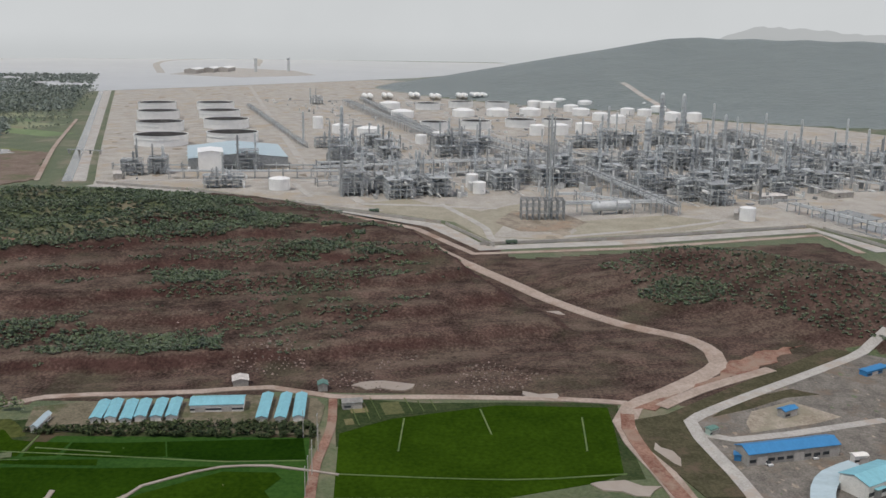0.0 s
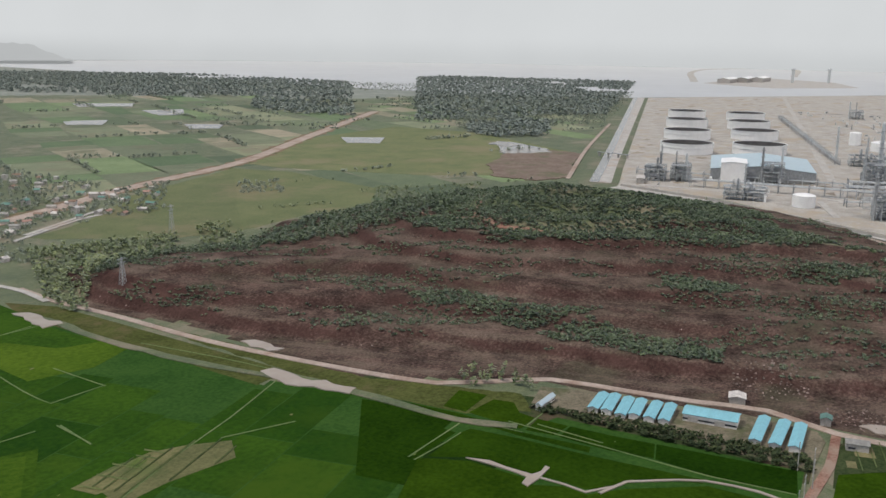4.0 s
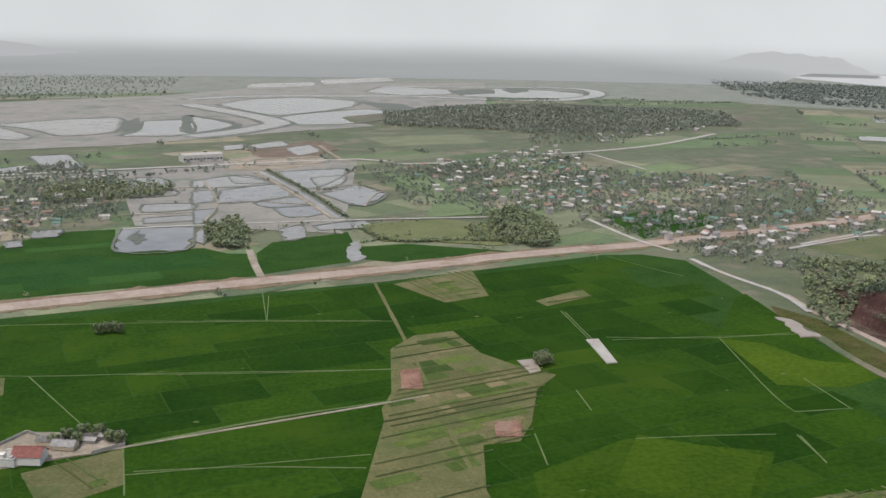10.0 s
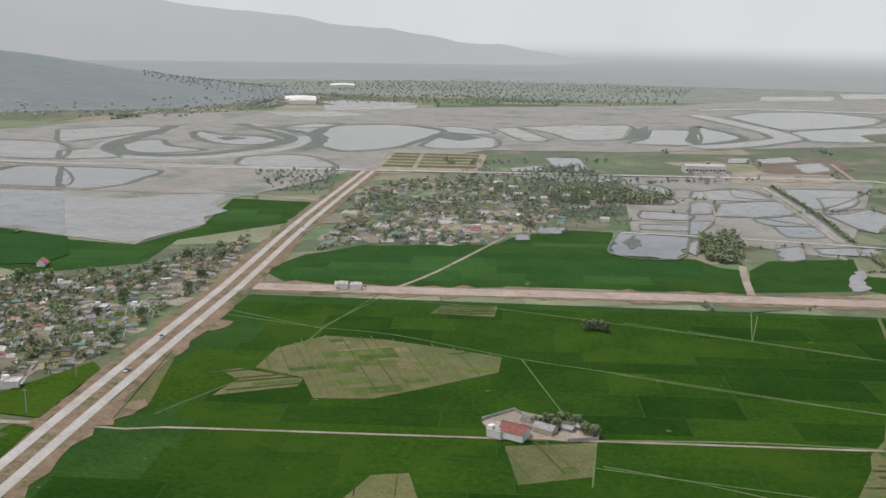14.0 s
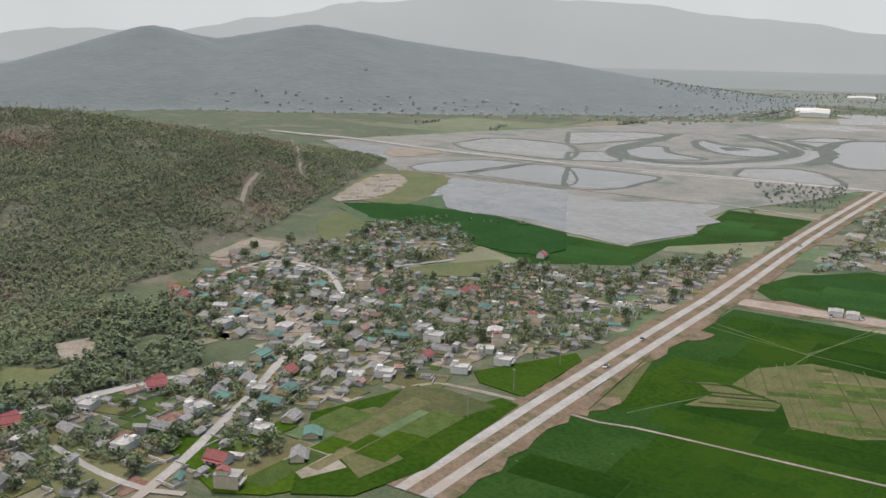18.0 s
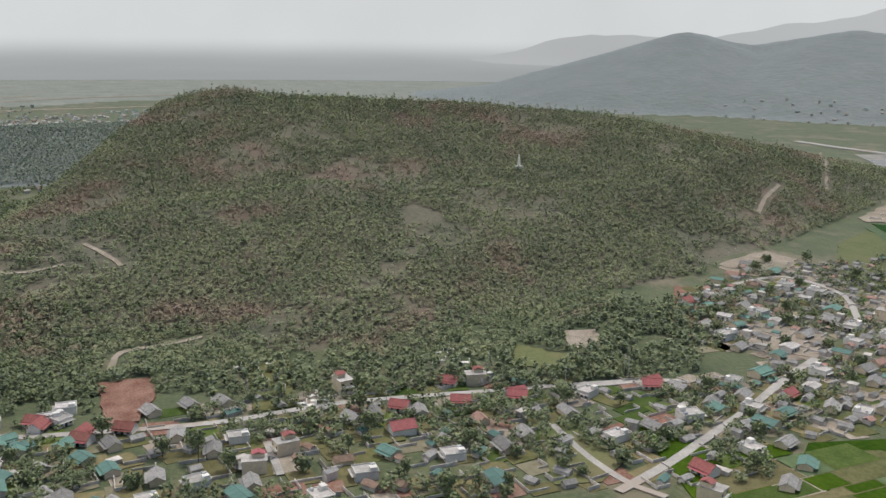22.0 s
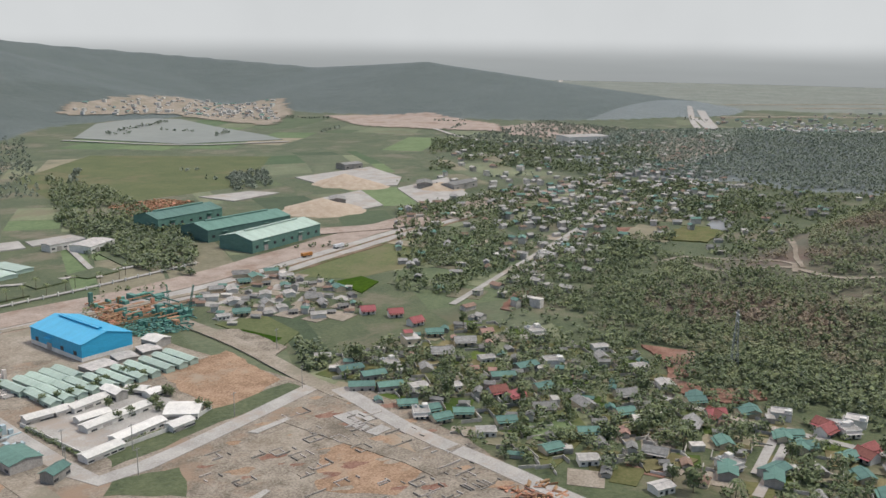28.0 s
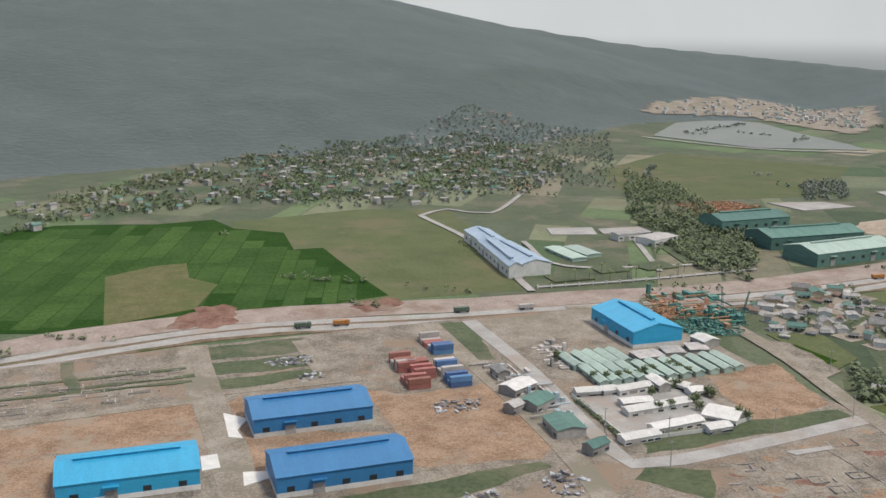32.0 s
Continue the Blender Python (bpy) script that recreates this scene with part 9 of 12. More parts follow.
for k, region in enumerate(GAPS):
    x, y = scatter(region, 4.6, 190 + k, clear_of_houses)
    m = waves(x, y, 16) + 0.5 * waves(x, y, 7) > -0.3
    woods("hill_foot_woods", x[m], y[m], M_LEAF, 192 + k, (3, 6.5), (1.4, 2.6), 24, 0.48, "mixed green trees at the foot of the hill")
HILLSIDE = [(-429.8, -259.8), (-537.7, -282.7), (-657, -297.8), (-702, -233.6), (-627.4, -180.2), (-558.5, -110), (-520.1, -54.6), (-370.3, -34.4), (-360.2, -87.7), (-418.7, -143.7), (-419.5, -187.9)]
patchwork([(-321, 167.3), (-302, 179.1), (-292.1, 226.7), (-285, 280.4), (-254.4, 270.1), (-249.6, 295.4), (-239.2, 294), (-223, 223.8), (-224.2, 191.1), (-256.5, 158.4)], ROADSIDE, 20, 11, [M_PADDY2, F_TAN, F_GREEN, M_FALLOW, P_GREEN], 461, 0.9, 0, 2.0, 0.2, "small tilled gardens beside the highway", "garden_beds", 0.35)
MIXTREE = ("round", "bushy", "bushy", "tall", "round", "palm")
rt = random.Random(17)
count = 0
for region, sp in ((V_HILL, 17), (V_TEAL, 22), (V_MAIN, 30)):
    for x, y in zip(*scatter(region, sp, 90 + sp)):
        x, y = float(x), float(y)
        if rt.random() < 0.8 and not any((x - a) ** 2 + (y - b) ** 2 < 49 for a, b in HOUSES) and not any(seg_dist(x, y, l) < w / 2 + 2 for l, w in LANES) and count < 205:
            tree(rt.choice(MIXTREE), x, y, rt.uniform(0.65, 1.1))
            count += 1


for k, (region, sp, frac) in enumerate(((V_HILL, 4.2, 0.8), (V_MAIN, 5.0, 0.65), (V_TEAL, 4.2, 0.8), (V_NORTH, 6, 0.6), (V_ROW, 8, 0.3), (HILLSIDE, 4.6, 0.75))):
    rng = np.random.default_rng(k)
    x, y = scatter(region, sp, 100 + k, clear_of_houses)
    m = (rng.random(x.shape) < frac) & (rough(x, y, 34, 3) > -0.12)
    woods("village_bushes", x[m], y[m], M_LEAF, 110 + k, (2.4, 7.0), (1.4, 3.0), 34, 0.33, "green shrubs and fruit trees between the houses", "shrubs", 0.4)
for k, (region, sp, tall) in enumerate((([(-331.5, 959.3), (-92.3, 1062.4), (-48.7, 790.8), (-132.5, 724.3), (-200.1, 963.2)], 13, (5, 9)), ([(2.9, 777.2), (38.2, 749.8), (35, 668.9), (7.4, 681.7)], 6, (5, 9)), ([(209.4, 1007.2), (411.8, 1189.5), (461.5, 1115.5), (391.1, 804.7), (432.8, 760.3), (555.3, 723.9), (678.3, 720.2), (569.5, 607.8), (442.4, 623.4), (385.1, 540.4), (335, 593.7), (396.8, 686.4), (317.4, 765), (234.1, 762.4), (204, 929)], 12, (5, 9)),
                                       ([(406.2, 570.9), (497.3, 522.5), (445.5, 470.9), (374.1, 464.9), (329.1, 416.5), (324.3, 435.8), (352.1, 486.6)], 6.5, (6, 11)), ([(202.9, 721.4), (252.7, 743.5), (263.3, 679.4), (240.7, 643.6), (196.4, 667.9)], 7, (5, 9)), ([(334.4, 948.4), (436.1, 1016.1), (637.6, 915.3), (626, 758.8), (560, 678.9), (421.5, 622.3), (357.8, 570.6), (343.4, 607.3), (305.5, 750.3), (272.1, 778.4)], 13, (5, 9)),
                                       ([(526.8, 533.3), (555.9, 523.8), (510.9, 463.9), (485.7, 485.5)], 7, (7, 12)), ([(568.2, 498.2), (676.2, 471.3), (766.9, 529.3), (853.5, 458), (769.8, 428.3), (631.3, 444.8)], 9, (4, 8)), ([(712.3, 664.5), (748.6, 635), (696.7, 586.9), (665.2, 612.8)], 9, (5, 9)), ([(2416, 1107), (2477, 881.3), (1693, 641), (1436.1, 663.4)], 18, (5, 8)),
                                       ([(1746, 1189), (2237, 863), (1576, 603.1), (1289.9, 717.3), (1462, 857)], 18, (6, 10)), ([(657.7, 1832), (932, 1647), (622.8, 1309.6), (446.7, 1255.3)], 14, (6, 10)), ([(1873, 2950), (2232, 1998), (2456, 1466.1), (2159, 1287.8), (1696, 1914), (1602, 2524)], 20, (5, 8)),
                                       ([(-571.4, -385.1), (-598.9, -363), (-540.8, -305.6), (-510.8, -335.3)], 6, (6, 9)), ([(-486, -677.6), (-488.9, -612.2), (-458.8, -482.5), (-412.1, -439.3), (-404.3, -476.5), (-438.7, -575.1)], 6, (7, 11)), ([(-348.2, -302), (-350.9, -289.9), (-331.2, -260.5), (-316.7, -268.5)], 5, (6, 10)), ([(-1218.2, -721.4), (-1549, -754.9), (-1481.1, -522), (-1122.2, -379.1), (-1151.1, -526.6), (-1115.3, -678.1)], 13, (6, 10)),
                                       ([(-515.9, -263.2), (-686.9, -255.1), (-679.8, -196.2), (-526.5, -200.6), (-452, -155.8), (-436.5, -195.7), (-408.6, -220.2), (-466.9, -244.9)], 15, (4, 8)), ([(-243.8, -1098.4), (-449.3, -1141.9), (-660.5, -1336), (-844.6, -1225.8), (-541.4, -766.1), (-467.4, -814.7), (-350.6, -745.9), (-270.3, -754.2), (-177.9, -816.4)], 15, (5, 9)), ([(-615, -859.5), (-611.1, -764.2), (-513.3, -547.8), (-448.8, -472.4), (-452.4, -537.7), (-478.6, -660.2)], 7, (7, 11)),
                                       ([(-738.4, -728.8), (-790.9, -720.1), (-707.8, -635.9), (-667.5, -650.3)], 8, (7, 11)), ([(-768.2, -349.3), (-1043.8, -326.1), (-1005.1, -242.3), (-829, -216.9), (-794.4, -265.6), (-697.2, -277.7)], 15, (4, 8)), ([(-579.1, 511.1), (-563.1, 579.8), (-495.2, 517), (-511.7, 457.7)], 12, (4, 7)), ([(179.4, 1076.7), (336.4, 1073.3), (265.2, 834.4), (184.7, 816.9)], 12, (5, 9)),
                                       ([(-196.8, 1073.7), (-143.4, 1165.8), (-79.2, 1056.6), (-63.8, 800.6), (-106, 791.2)], 11, (5, 9)), ([(-474.5, 969.3), (-389.4, 1018.2), (-338.2, 846.7), (-399.8, 856.1)], 12, (5, 8)), ([(-1548, 2469), (-655, 3563), (-27, 3200), (-71.3, 2324), (-869.8, 2015), (-1288.5, 2051)], 34, (6, 10)))):
    x, y = scatter(region, sp * 0.58, 130 + k, clear_of_houses if sp < 14 else None)
    m = np.random.default_rng(k).random(x.shape) < 0.62 + 0.5 * waves(x, y, sp * 4)
    x, y = x[m], y[m]
    # groves past 900 m get the leaves with painted haze
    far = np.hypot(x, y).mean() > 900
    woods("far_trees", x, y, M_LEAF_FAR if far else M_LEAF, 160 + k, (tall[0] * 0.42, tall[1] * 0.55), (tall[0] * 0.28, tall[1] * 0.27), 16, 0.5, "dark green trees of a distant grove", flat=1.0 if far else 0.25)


def pole(x, y, h=9, deg=0):
    t = thing("utility_pole", "slim concrete utility pole with a crossarm", "pole", pose(x, y, ground_z(x, y), 0, 0, deg), "utility poles")
    part("mast", tube(([], []), (0, 0, 0), (0, 0, h), 0.2, 7, 0.12), M_CONCRETE, t)
    part("crossarm", box(([], []), -1.2, 1.2, -0.08, 0.08, h - 0.8, h - 0.6), M_STEEL, t)


for pts in ([(-351.4, 19.2), (-356.8, 76.3), (-363.8, 156.6), (-373.4, 191.3), (-384, 23.4)], [(-385.5, 172.1), (-376.6, 190.7), (-393.2, 131.4)], [(310.3, 44.6), (297.5, 44.2), (334, 45.8), (289.5, 44)], [(323.9, 44.2), (305.2, 43.9), (336.1, 51.4)], [(-333.6, -300.2), (-299.8, -255.9), (-261, -258.1), (-217.5, -266.6), (-204.6, -248.7), (-200.6, -283.5), (-192.6, -271)], [(265.4, 597.1), (361.5, 423.2)], [(-251.2, 305.1), (-263.2, 413.6), (-258.4, 347.3), (-245.2, 269.2)]):
    for x, y in pts:
        pole(x, y, 11)
# lone farm among the rice
sheet("farm_yard", [(-75.7, 351.2), (-69, 366.2), (-64.4, 367), (-30.9, 359), (-29.4, 347.9), (-40.2, 342.2), (-68.1, 338.5)], M_SAND, 0.3, "swept sandy yard of a lone farm", "ground")
fh = house("gable_red", *(-60.6, 340.9), 2.9, 0.9)
for s, p in (("gable_grey", (-55.8, 354.7)), ("gable_grey", (-50, 349.4)), ("hut_grey", (-41.5, 353.1)), ("hut_grey", (-36.1, 355.2)), ("flat_white", (-66.9, 341.4))):
    house(s, *p, 2.8, 0.7)
farm_wall = [(-76.1, 352.9), (-65.5, 366.8), (-57.1, 358.6), (-30.9, 359), (-29.1, 347.4), (-40.2, 342.2)]
for a, b in zip(farm_wall, farm_wall[1:]):
    L = math.hypot(b[0] - a[0], b[1] - a[1])
    w = mesh_object("yard_wall", *box(([], []), -L / 2, L / 2, -0.15, 0.15, 0, 1.6), M_GREYWALL)
    w.matrix_basis = pose((a[0] + b[0]) / 2, (a[1] + b[1]) / 2, 0, 0, 0, math.degrees(math.atan2(b[1] - a[1], b[0] - a[0])))
    tagged(w, "low grey yard wall of the lone farm", "wall", "farm walls")
for x, y in [(-50, 357.4), (-46.1, 353.5), (-54, 353.2), (-38.9, 359.4), (-34.7, 352.6), (-31.2, 350.4), (-44.8, 360.7)]:
    tree("bushy", x, y, 0.8)
for x, y in [(-50.2, 490.2), (-46.7, 491.9), (-43, 491.5), (-40.5, 489.9)] + [(152.3, 404.1), (156, 406.3), (155.8, 401.2), (152.1, 399.1)]:
    tree("bushy", x, y, 0.9)
sheet("white_plot", [(187.7, 430.6), (194.3, 430.4), (188.6, 394.9), (183.3, 395)], M_CONCRETE, 0.3, "pale bare rectangular plot in the rice", "field")
sheet("farm_pond", [(143.2, 407.2), (151.7, 407.8), (149.4, 391.8), (143.4, 389.1)], M_MUD, 0.3, "small brown pond beside a clump of trees", "water")
sheet("clay_plot", [(86.6, 405.8), (95.6, 405.8), (91.5, 380.4), (82.1, 382.3)], M_DIRT, 0.3, "bare orange clay plot among vegetable beds", "field")
sheet("clay_plot", [(110.5, 339.2), (121.3, 338.3), (116.7, 323.5), (107, 325.8)], M_DIRT, 0.3, "bare brown clay plot among vegetable beds", "field")
for c, lab in (([(-205.6, 524.8), (-198.2, 526.3), (-201, 533.8), (-208.5, 532.3)], "grey-roofed road works cabin"), ([(-196.3, 526.6), (-190.1, 527.9), (-192.3, 534.1), (-198.5, 532.9)], "white-roofed road works cabin")):
    shed("site_cabin", c, 3, M_SLAB, M_WHITE, lab, "cabin", 0.4, False, bays=2)


# ---------------------------------------------------------------- wetlands
M_MARSH = material("marsh_mud", (0.165, 0.152, 0.125), (0.275, 0.255, 0.215), 30, 3, 0.9, 0.2, third=(0.11, 0.13, 0.085), sheen=0.2)
M_MARSHRED = material("reddish_mud", (0.12, 0.085, 0.065), (0.21, 0.165, 0.13), 20, 2, 0.95, 0.4, third=(0.11, 0.11, 0.06))
M_REED = material("reed_bank", (0.055, 0.066, 0.045), (0.11, 0.12, 0.082), 25, 3, 0.9, 0.3, sheen=0.2)
sheet("marsh", [(-229.3, 1041.7), (190.5, 1148), (106.5, 711.9), (7.5, 754.5), (-47.1, 766.3), (-77.5, 1034.8)], M_MARSH, 0.04, "muddy marsh ground between fish ponds", "ground")
sheet("marsh", [(-590.6, 928.4), (-995.7, 1580), (-700.5, 1901), (-71.3, 2324), (297.5, 2844), (896.6, 2954), (517.1, 1680), (143.2, 1481.7), (-84.8, 1325.8), (-279.7, 1271.2), (-372.8, 1005.4)], M_MARSH, 0.04, "broad muddy flats along the river", "ground")
sheet("marsh", [(-1104.7, 884), (-806.5, 755.3), (-638.9, 633.2), (-505.8, 613.3), (-386.6, 595.8), (-413.5, 800.4), (-385, 916.3), (-375.2, 1031.2), (-379.1, 1153.3), (-700.8, 1780), (-967.7, 1498.9), (-1060.8, 1142.6)], M_MARSH, 0.03, "muddy rim of the shallow lakes", "ground")
M_SILT = material("silty_water", (0.22, 0.205, 0.175), (0.30, 0.285, 0.255), 40, 9, 0.25, 0.0, spec=0.4)
PONDS = []


def pond(poly, mat=M_WATER, bank=5.0, edge=0.06, label="shallow grey fish pond between mud dykes"):
    """A pond with a low reedy dyke round it."""
    PONDS.append(poly)
    sheet("fish_pond", ragged(poly, len(PONDS), edge), mat, 0.14, label, "water", group="fish ponds")
    if bank:
        ribbon("pond_bank", poly + poly[:1], bank, M_REED, 0.5, "dark reedy bank round a pond", "dyke", 14, wobble=0.4)


# ponds and lakes west of the highway
pond([(-561.2, 1362.7), (-592.0, 1505.5), (-545.9, 1569.3), (-486.3, 1577.3), (-401.7, 1511.9), (-395.5, 1339.6), (-398.3, 1268.3), (-424.5, 1200.8), (-466.6, 1192.7), (-519.5, 1256.9)], M_WATER, 12)
pond([(-781.0, 1047.8), (-755.0, 1092.0), (-679.9, 1022.5), (-706.7, 997.1), (-732.7, 983.2)], M_SILT, 7)
pond([(-668.3, 1454.8), (-641.4, 1545.4), (-593.1, 1557.5), (-595.8, 1467.8), (-575.9, 1348.2), (-621.0, 1394.2)], M_WATER, 10)
pond([(-811.4, 1727.6), (-704.0, 1804.0), (-618.9, 1774.6), (-658.4, 1689.1), (-749.3, 1661.1)], M_SILT, 0)
pond([(-846.7, 2053.0), (-800.8, 2138.3), (-610.8, 2122.5), (-656.3, 2014.7), (-752.5, 1968.2)], M_SILT, 0)
pond([(-689.8, 925.9), (-631.5, 938.1), (-568.8, 934.4), (-557.2, 880.1), (-554.0, 823.8), (-592.5, 795.8)], M_WATER, 6)
pond([(-543.8, 1078.1), (-504.4, 1125.4), (-457.6, 1110.1), (-404.1, 1036.7), (-454.1, 1015.3), (-514.4, 1011.0)], M_SILT, 6)
pond([(-472.0, 1120.8), (-436.2, 1205.5), (-396.9, 1191.3), (-386.2, 1108.0), (-408.0, 1057.8), (-443.6, 1076.9)], M_MARSH, 0)
pond([(-377.3, 1288.2), (-380.3, 1469.2), (-301.7, 1429.5), (-274.4, 1306.4), (-338.4, 1261.4)], M_WATER, 7)
pond([(-955.7, 1281.4), (-882.0, 1376.2), (-821.3, 1362.6), (-818.5, 1245.2), (-830.5, 1170.8), (-848.5, 1138.1)], M_SILT, 8)
pond([(-1057.4, 862.3), (-1039.0, 893.8), (-971.1, 894.8), (-919.8, 837.5), (-844.0, 795.3), (-939.5, 807.6)], M_WATER, 0)
pond([(-811.2, 779.2), (-822.9, 825.0), (-801.0, 896.6), (-736.0, 907.0), (-735.2, 797.2), (-772.6, 762.4)], M_WATER, 3)
pond([(-726.8, 788.1), (-732.6, 910.2), (-683.5, 917.5), (-598.9, 804.4)], M_WATER, 3)
pond([(-958.5, 1007.6), (-964.8, 1114.9), (-839.0, 1125.4), (-737.5, 989.6), (-818.7, 969.0), (-894.0, 969.7)], M_SILT, 6)
pond([(-746.6, 745.3), (-711.8, 753.6), (-650.9, 764.3), (-580.1, 779.2), (-452.9, 609.2), (-503.9, 626.6), (-532.6, 620.4), (-562.1, 609.1), (-600.8, 615.9), (-629.6, 623.1), (-673.7, 691.0)], M_WATER, 0)
pond([(-563.8, 757.5), (-499.4, 762.7), (-471.1, 800.2), (-427.3, 815.3), (-420.2, 765.6), (-387.4, 738.5), (-392.4, 705.9), (-376.1, 680.3), (-392.3, 600.7), (-425.6, 602.5), (-449.2, 604.2)], M_SILT, 0)
ribbon("river", [(-795.5, 1220.8), (-777.1, 1150.8), (-748.5, 1091.9), (-690.8, 1034.2), (-614.7, 1031.6), (-561.7, 1092.1), (-532.0, 1185.8), (-542.0, 1272.8), (-584.3, 1340.0), (-669.1, 1428.1), (-727.0, 1477.1), (-769.9, 1491.1)], 26, M_SILT, 0.3, "pale silty channel in a wide bend", "water", 20, wobble=0.08)
ribbon("river_bank", [(-830.8, 1409.2), (-797.0, 1299.6), (-778.7, 1185.0), (-751.8, 1108.0), (-692.7, 1055.0), (-616.4, 1072.1), (-577.2, 1154.1), (-564.6, 1250.9), (-587.4, 1322.7), (-672.5, 1407.7), (-753.9, 1488.0)], 22, M_REED, 0.55, "dark reedy ring dyke round old ponds", "river bank", 20, wobble=0.25)
ribbon("river_bank", [(-697.4, 1452.0), (-640.5, 1423.1), (-563.3, 1360.6), (-533.7, 1306.7), (-512.6, 1227.5), (-513.7, 1180.8)], 22, M_REED, 0.5, "dark reedy bank of the river bend", "river bank", 20, wobble=0.25)
sheet("reed_flat", [(-830.8, 1409.2), (-797.0, 1299.6), (-778.7, 1185.0), (-751.8, 1108.0), (-692.7, 1055.0), (-616.4, 1072.1), (-577.2, 1154.1), (-564.6, 1250.9), (-587.4, 1322.7), (-672.5, 1407.7), (-753.9, 1488.0)], M_MARSH, 0.1, "muddy reed flat inside the ring dyke", "ground")
pond([(-749.0, 1130.5), (-759.5, 1196.6), (-734.4, 1214.1), (-689.4, 1155.7), (-618.7, 1125.9), (-662.5, 1072.5), (-703.2, 1080.1)], M_WATER, 9)
pond([(-745.7, 1318.0), (-746.8, 1350.1), (-688.9, 1311.2), (-626.6, 1312.9), (-582.3, 1272.8), (-580.1, 1217.0), (-605.6, 1198.7), (-651.0, 1206.0), (-702.2, 1253.1)], M_WATER, 12)
sheet("reed_island", [(-678.9, 1268.7), (-667.4, 1294.7), (-634.5, 1276.6), (-653.3, 1244.2)], M_REED, 0.6, "low island of dark reeds", "island")
sheet("reed_island", [(-387.6, 1409.2), (-381.9, 1495.4), (-319.8, 1424.2), (-338.8, 1370.3)], M_REED, 0.6, "low island of dark reeds", "island")
ribbon("dyke", [(-771.3, 755.2), (-720.7, 769.1), (-661.5, 776.8), (-586.2, 787.5)], 10, M_REED, 0.7, "broad reedy dyke across the lake", "dyke", 15, wobble=0.25)
ribbon("dyke", [(-737.8, 790.5), (-742.4, 871.7), (-737.8, 920.4)], 4, M_REED, 0.7, "thin dyke across the lake", "dyke", 15, wobble=0.3)
ribbon("lake_causeway", [(-1267.2, 909.5), (-1177.1, 917.9), (-1116.4, 932.0), (-1012.6, 933.3), (-924.5, 927.4), (-845.5, 931.6), (-705.0, 946.3)], 11, M_CONCRETE, 1.6, "long pale causeway over the lakes", "road", 30)
ribbon("causeway_bank", [(-1267.2, 909.5), (-1177.1, 917.9), (-1116.4, 932.0), (-1012.6, 933.3), (-924.5, 927.4), (-845.5, 931.6), (-705.0, 946.3)], 20, M_MARSH, 0.7, "muddy bank under the causeway", "road verge", 30, wobble=0.2)
sheet("lake_spit", ragged([(-928.8, 845.8), (-957.9, 882.6), (-956.1, 915.6), (-918.2, 921.1), (-880.4, 909.6), (-879.0, 854.5), (-893.8, 829.6)], 4, 0.2), M_SAND, 0.6, "pale sandy spit in the lake", "ground")
sheet("lakeside_grass", ragged([(-787.2, 707.8), (-794.1, 759.7), (-739.0, 752.3), (-710.9, 746.7), (-640.9, 641.8), (-626.5, 598.4), (-654.8, 578.7), (-686.9, 646.4)], 6, 0.2), M_DRYGRASS, 0.5, "tan and green grass beside the lake", "ground")
sheet("lakeside_paddy", ragged([(-669.4, 560.3), (-629.4, 601.2), (-570.9, 608.8), (-527.9, 614.9), (-448.2, 602.9), (-409.9, 551.7), (-411.7, 525.1), (-434.2, 514.1), (-479.0, 518.7), (-512.2, 537.3), (-552.2, 543.9), (-594.4, 528.9)], 7, 0.1), M_PADDYN, 0.4, "bright green rice field beside the lake", "paddy")

# ponds of the marsh between the fields and the river
pond([(85.6, 1049.1), (163.1, 1064.6), (153.9, 1015.1), (107.9, 927.5), (90.9, 989.1)], M_WATER, 3, 0.16)
pond([(112.7, 905.6), (155.4, 946.7), (174.4, 886.5), (143.0, 824.9), (126.0, 857.2)], M_WATER, 3, 0.16)
pond([(22.5, 932.0), (79.0, 962.4), (86.3, 894.1), (49.0, 865.3), (17.6, 860.0)], M_WATER, 3, 0.16)
pond([(48.6, 857.2), (88.9, 883.8), (98.2, 839.0), (60.6, 831.5)], M_WATER, 2.5, 0.16)
pond([(63.7, 828.1), (97.8, 835.2), (102.9, 794.6), (73.2, 783.3)], M_WATER, 2.5, 0.16)
pond([(-4.0, 996.4), (49.2, 1030.3), (73.5, 966.7), (19.1, 948.2), (-3.7, 953.0)], M_SILT, 3, 0.16)
pond([(-2.9, 828.9), (17.2, 834.7), (3.7, 768.7), (-2.5, 768.1)], M_WATER, 2, 0.16)
pond([(68.1, 1148.9), (106.3, 1168.3), (107.7, 1107.1), (69.9, 1102.3)], M_SILT, 3, 0.16)
pond([(107.4, 1154.2), (152.7, 1167.4), (151.1, 1119.3), (110.8, 1107.6)], M_SILT, 3, 0.16)
pond([(35.3, 1302.1), (64.5, 1320.2), (59.4, 1262.5), (36.5, 1250.8)], M_SILT, 3, 0.16)
pond([(-2.3, 737.0), (6.7, 753.1), (3.6, 691.2), (-2.1, 701.4)], M_SILT, 2, 0.16)
pond([(87.9, 745.1), (120.0, 758.7), (115.5, 728.4), (91.7, 726.3)], M_SILT, 2, 0.16)
pond([(-57.2, 758.2), (-2.4, 756.9), (-2.3, 737.0), (-8.5, 674.7), (-54.7, 677.2)], M_WATER, 2, 0.16)
pond([(-132.5, 725.4), (-124.1, 727.6), (-118.9, 705.1), (-128.8, 701.5)], M_SILT, 1, 0.16)
pond([(-120.6, 761.9), (-99.3, 763.9), (-100.1, 735.7), (-117.7, 734.1)], M_SILT, 1, 0.16)
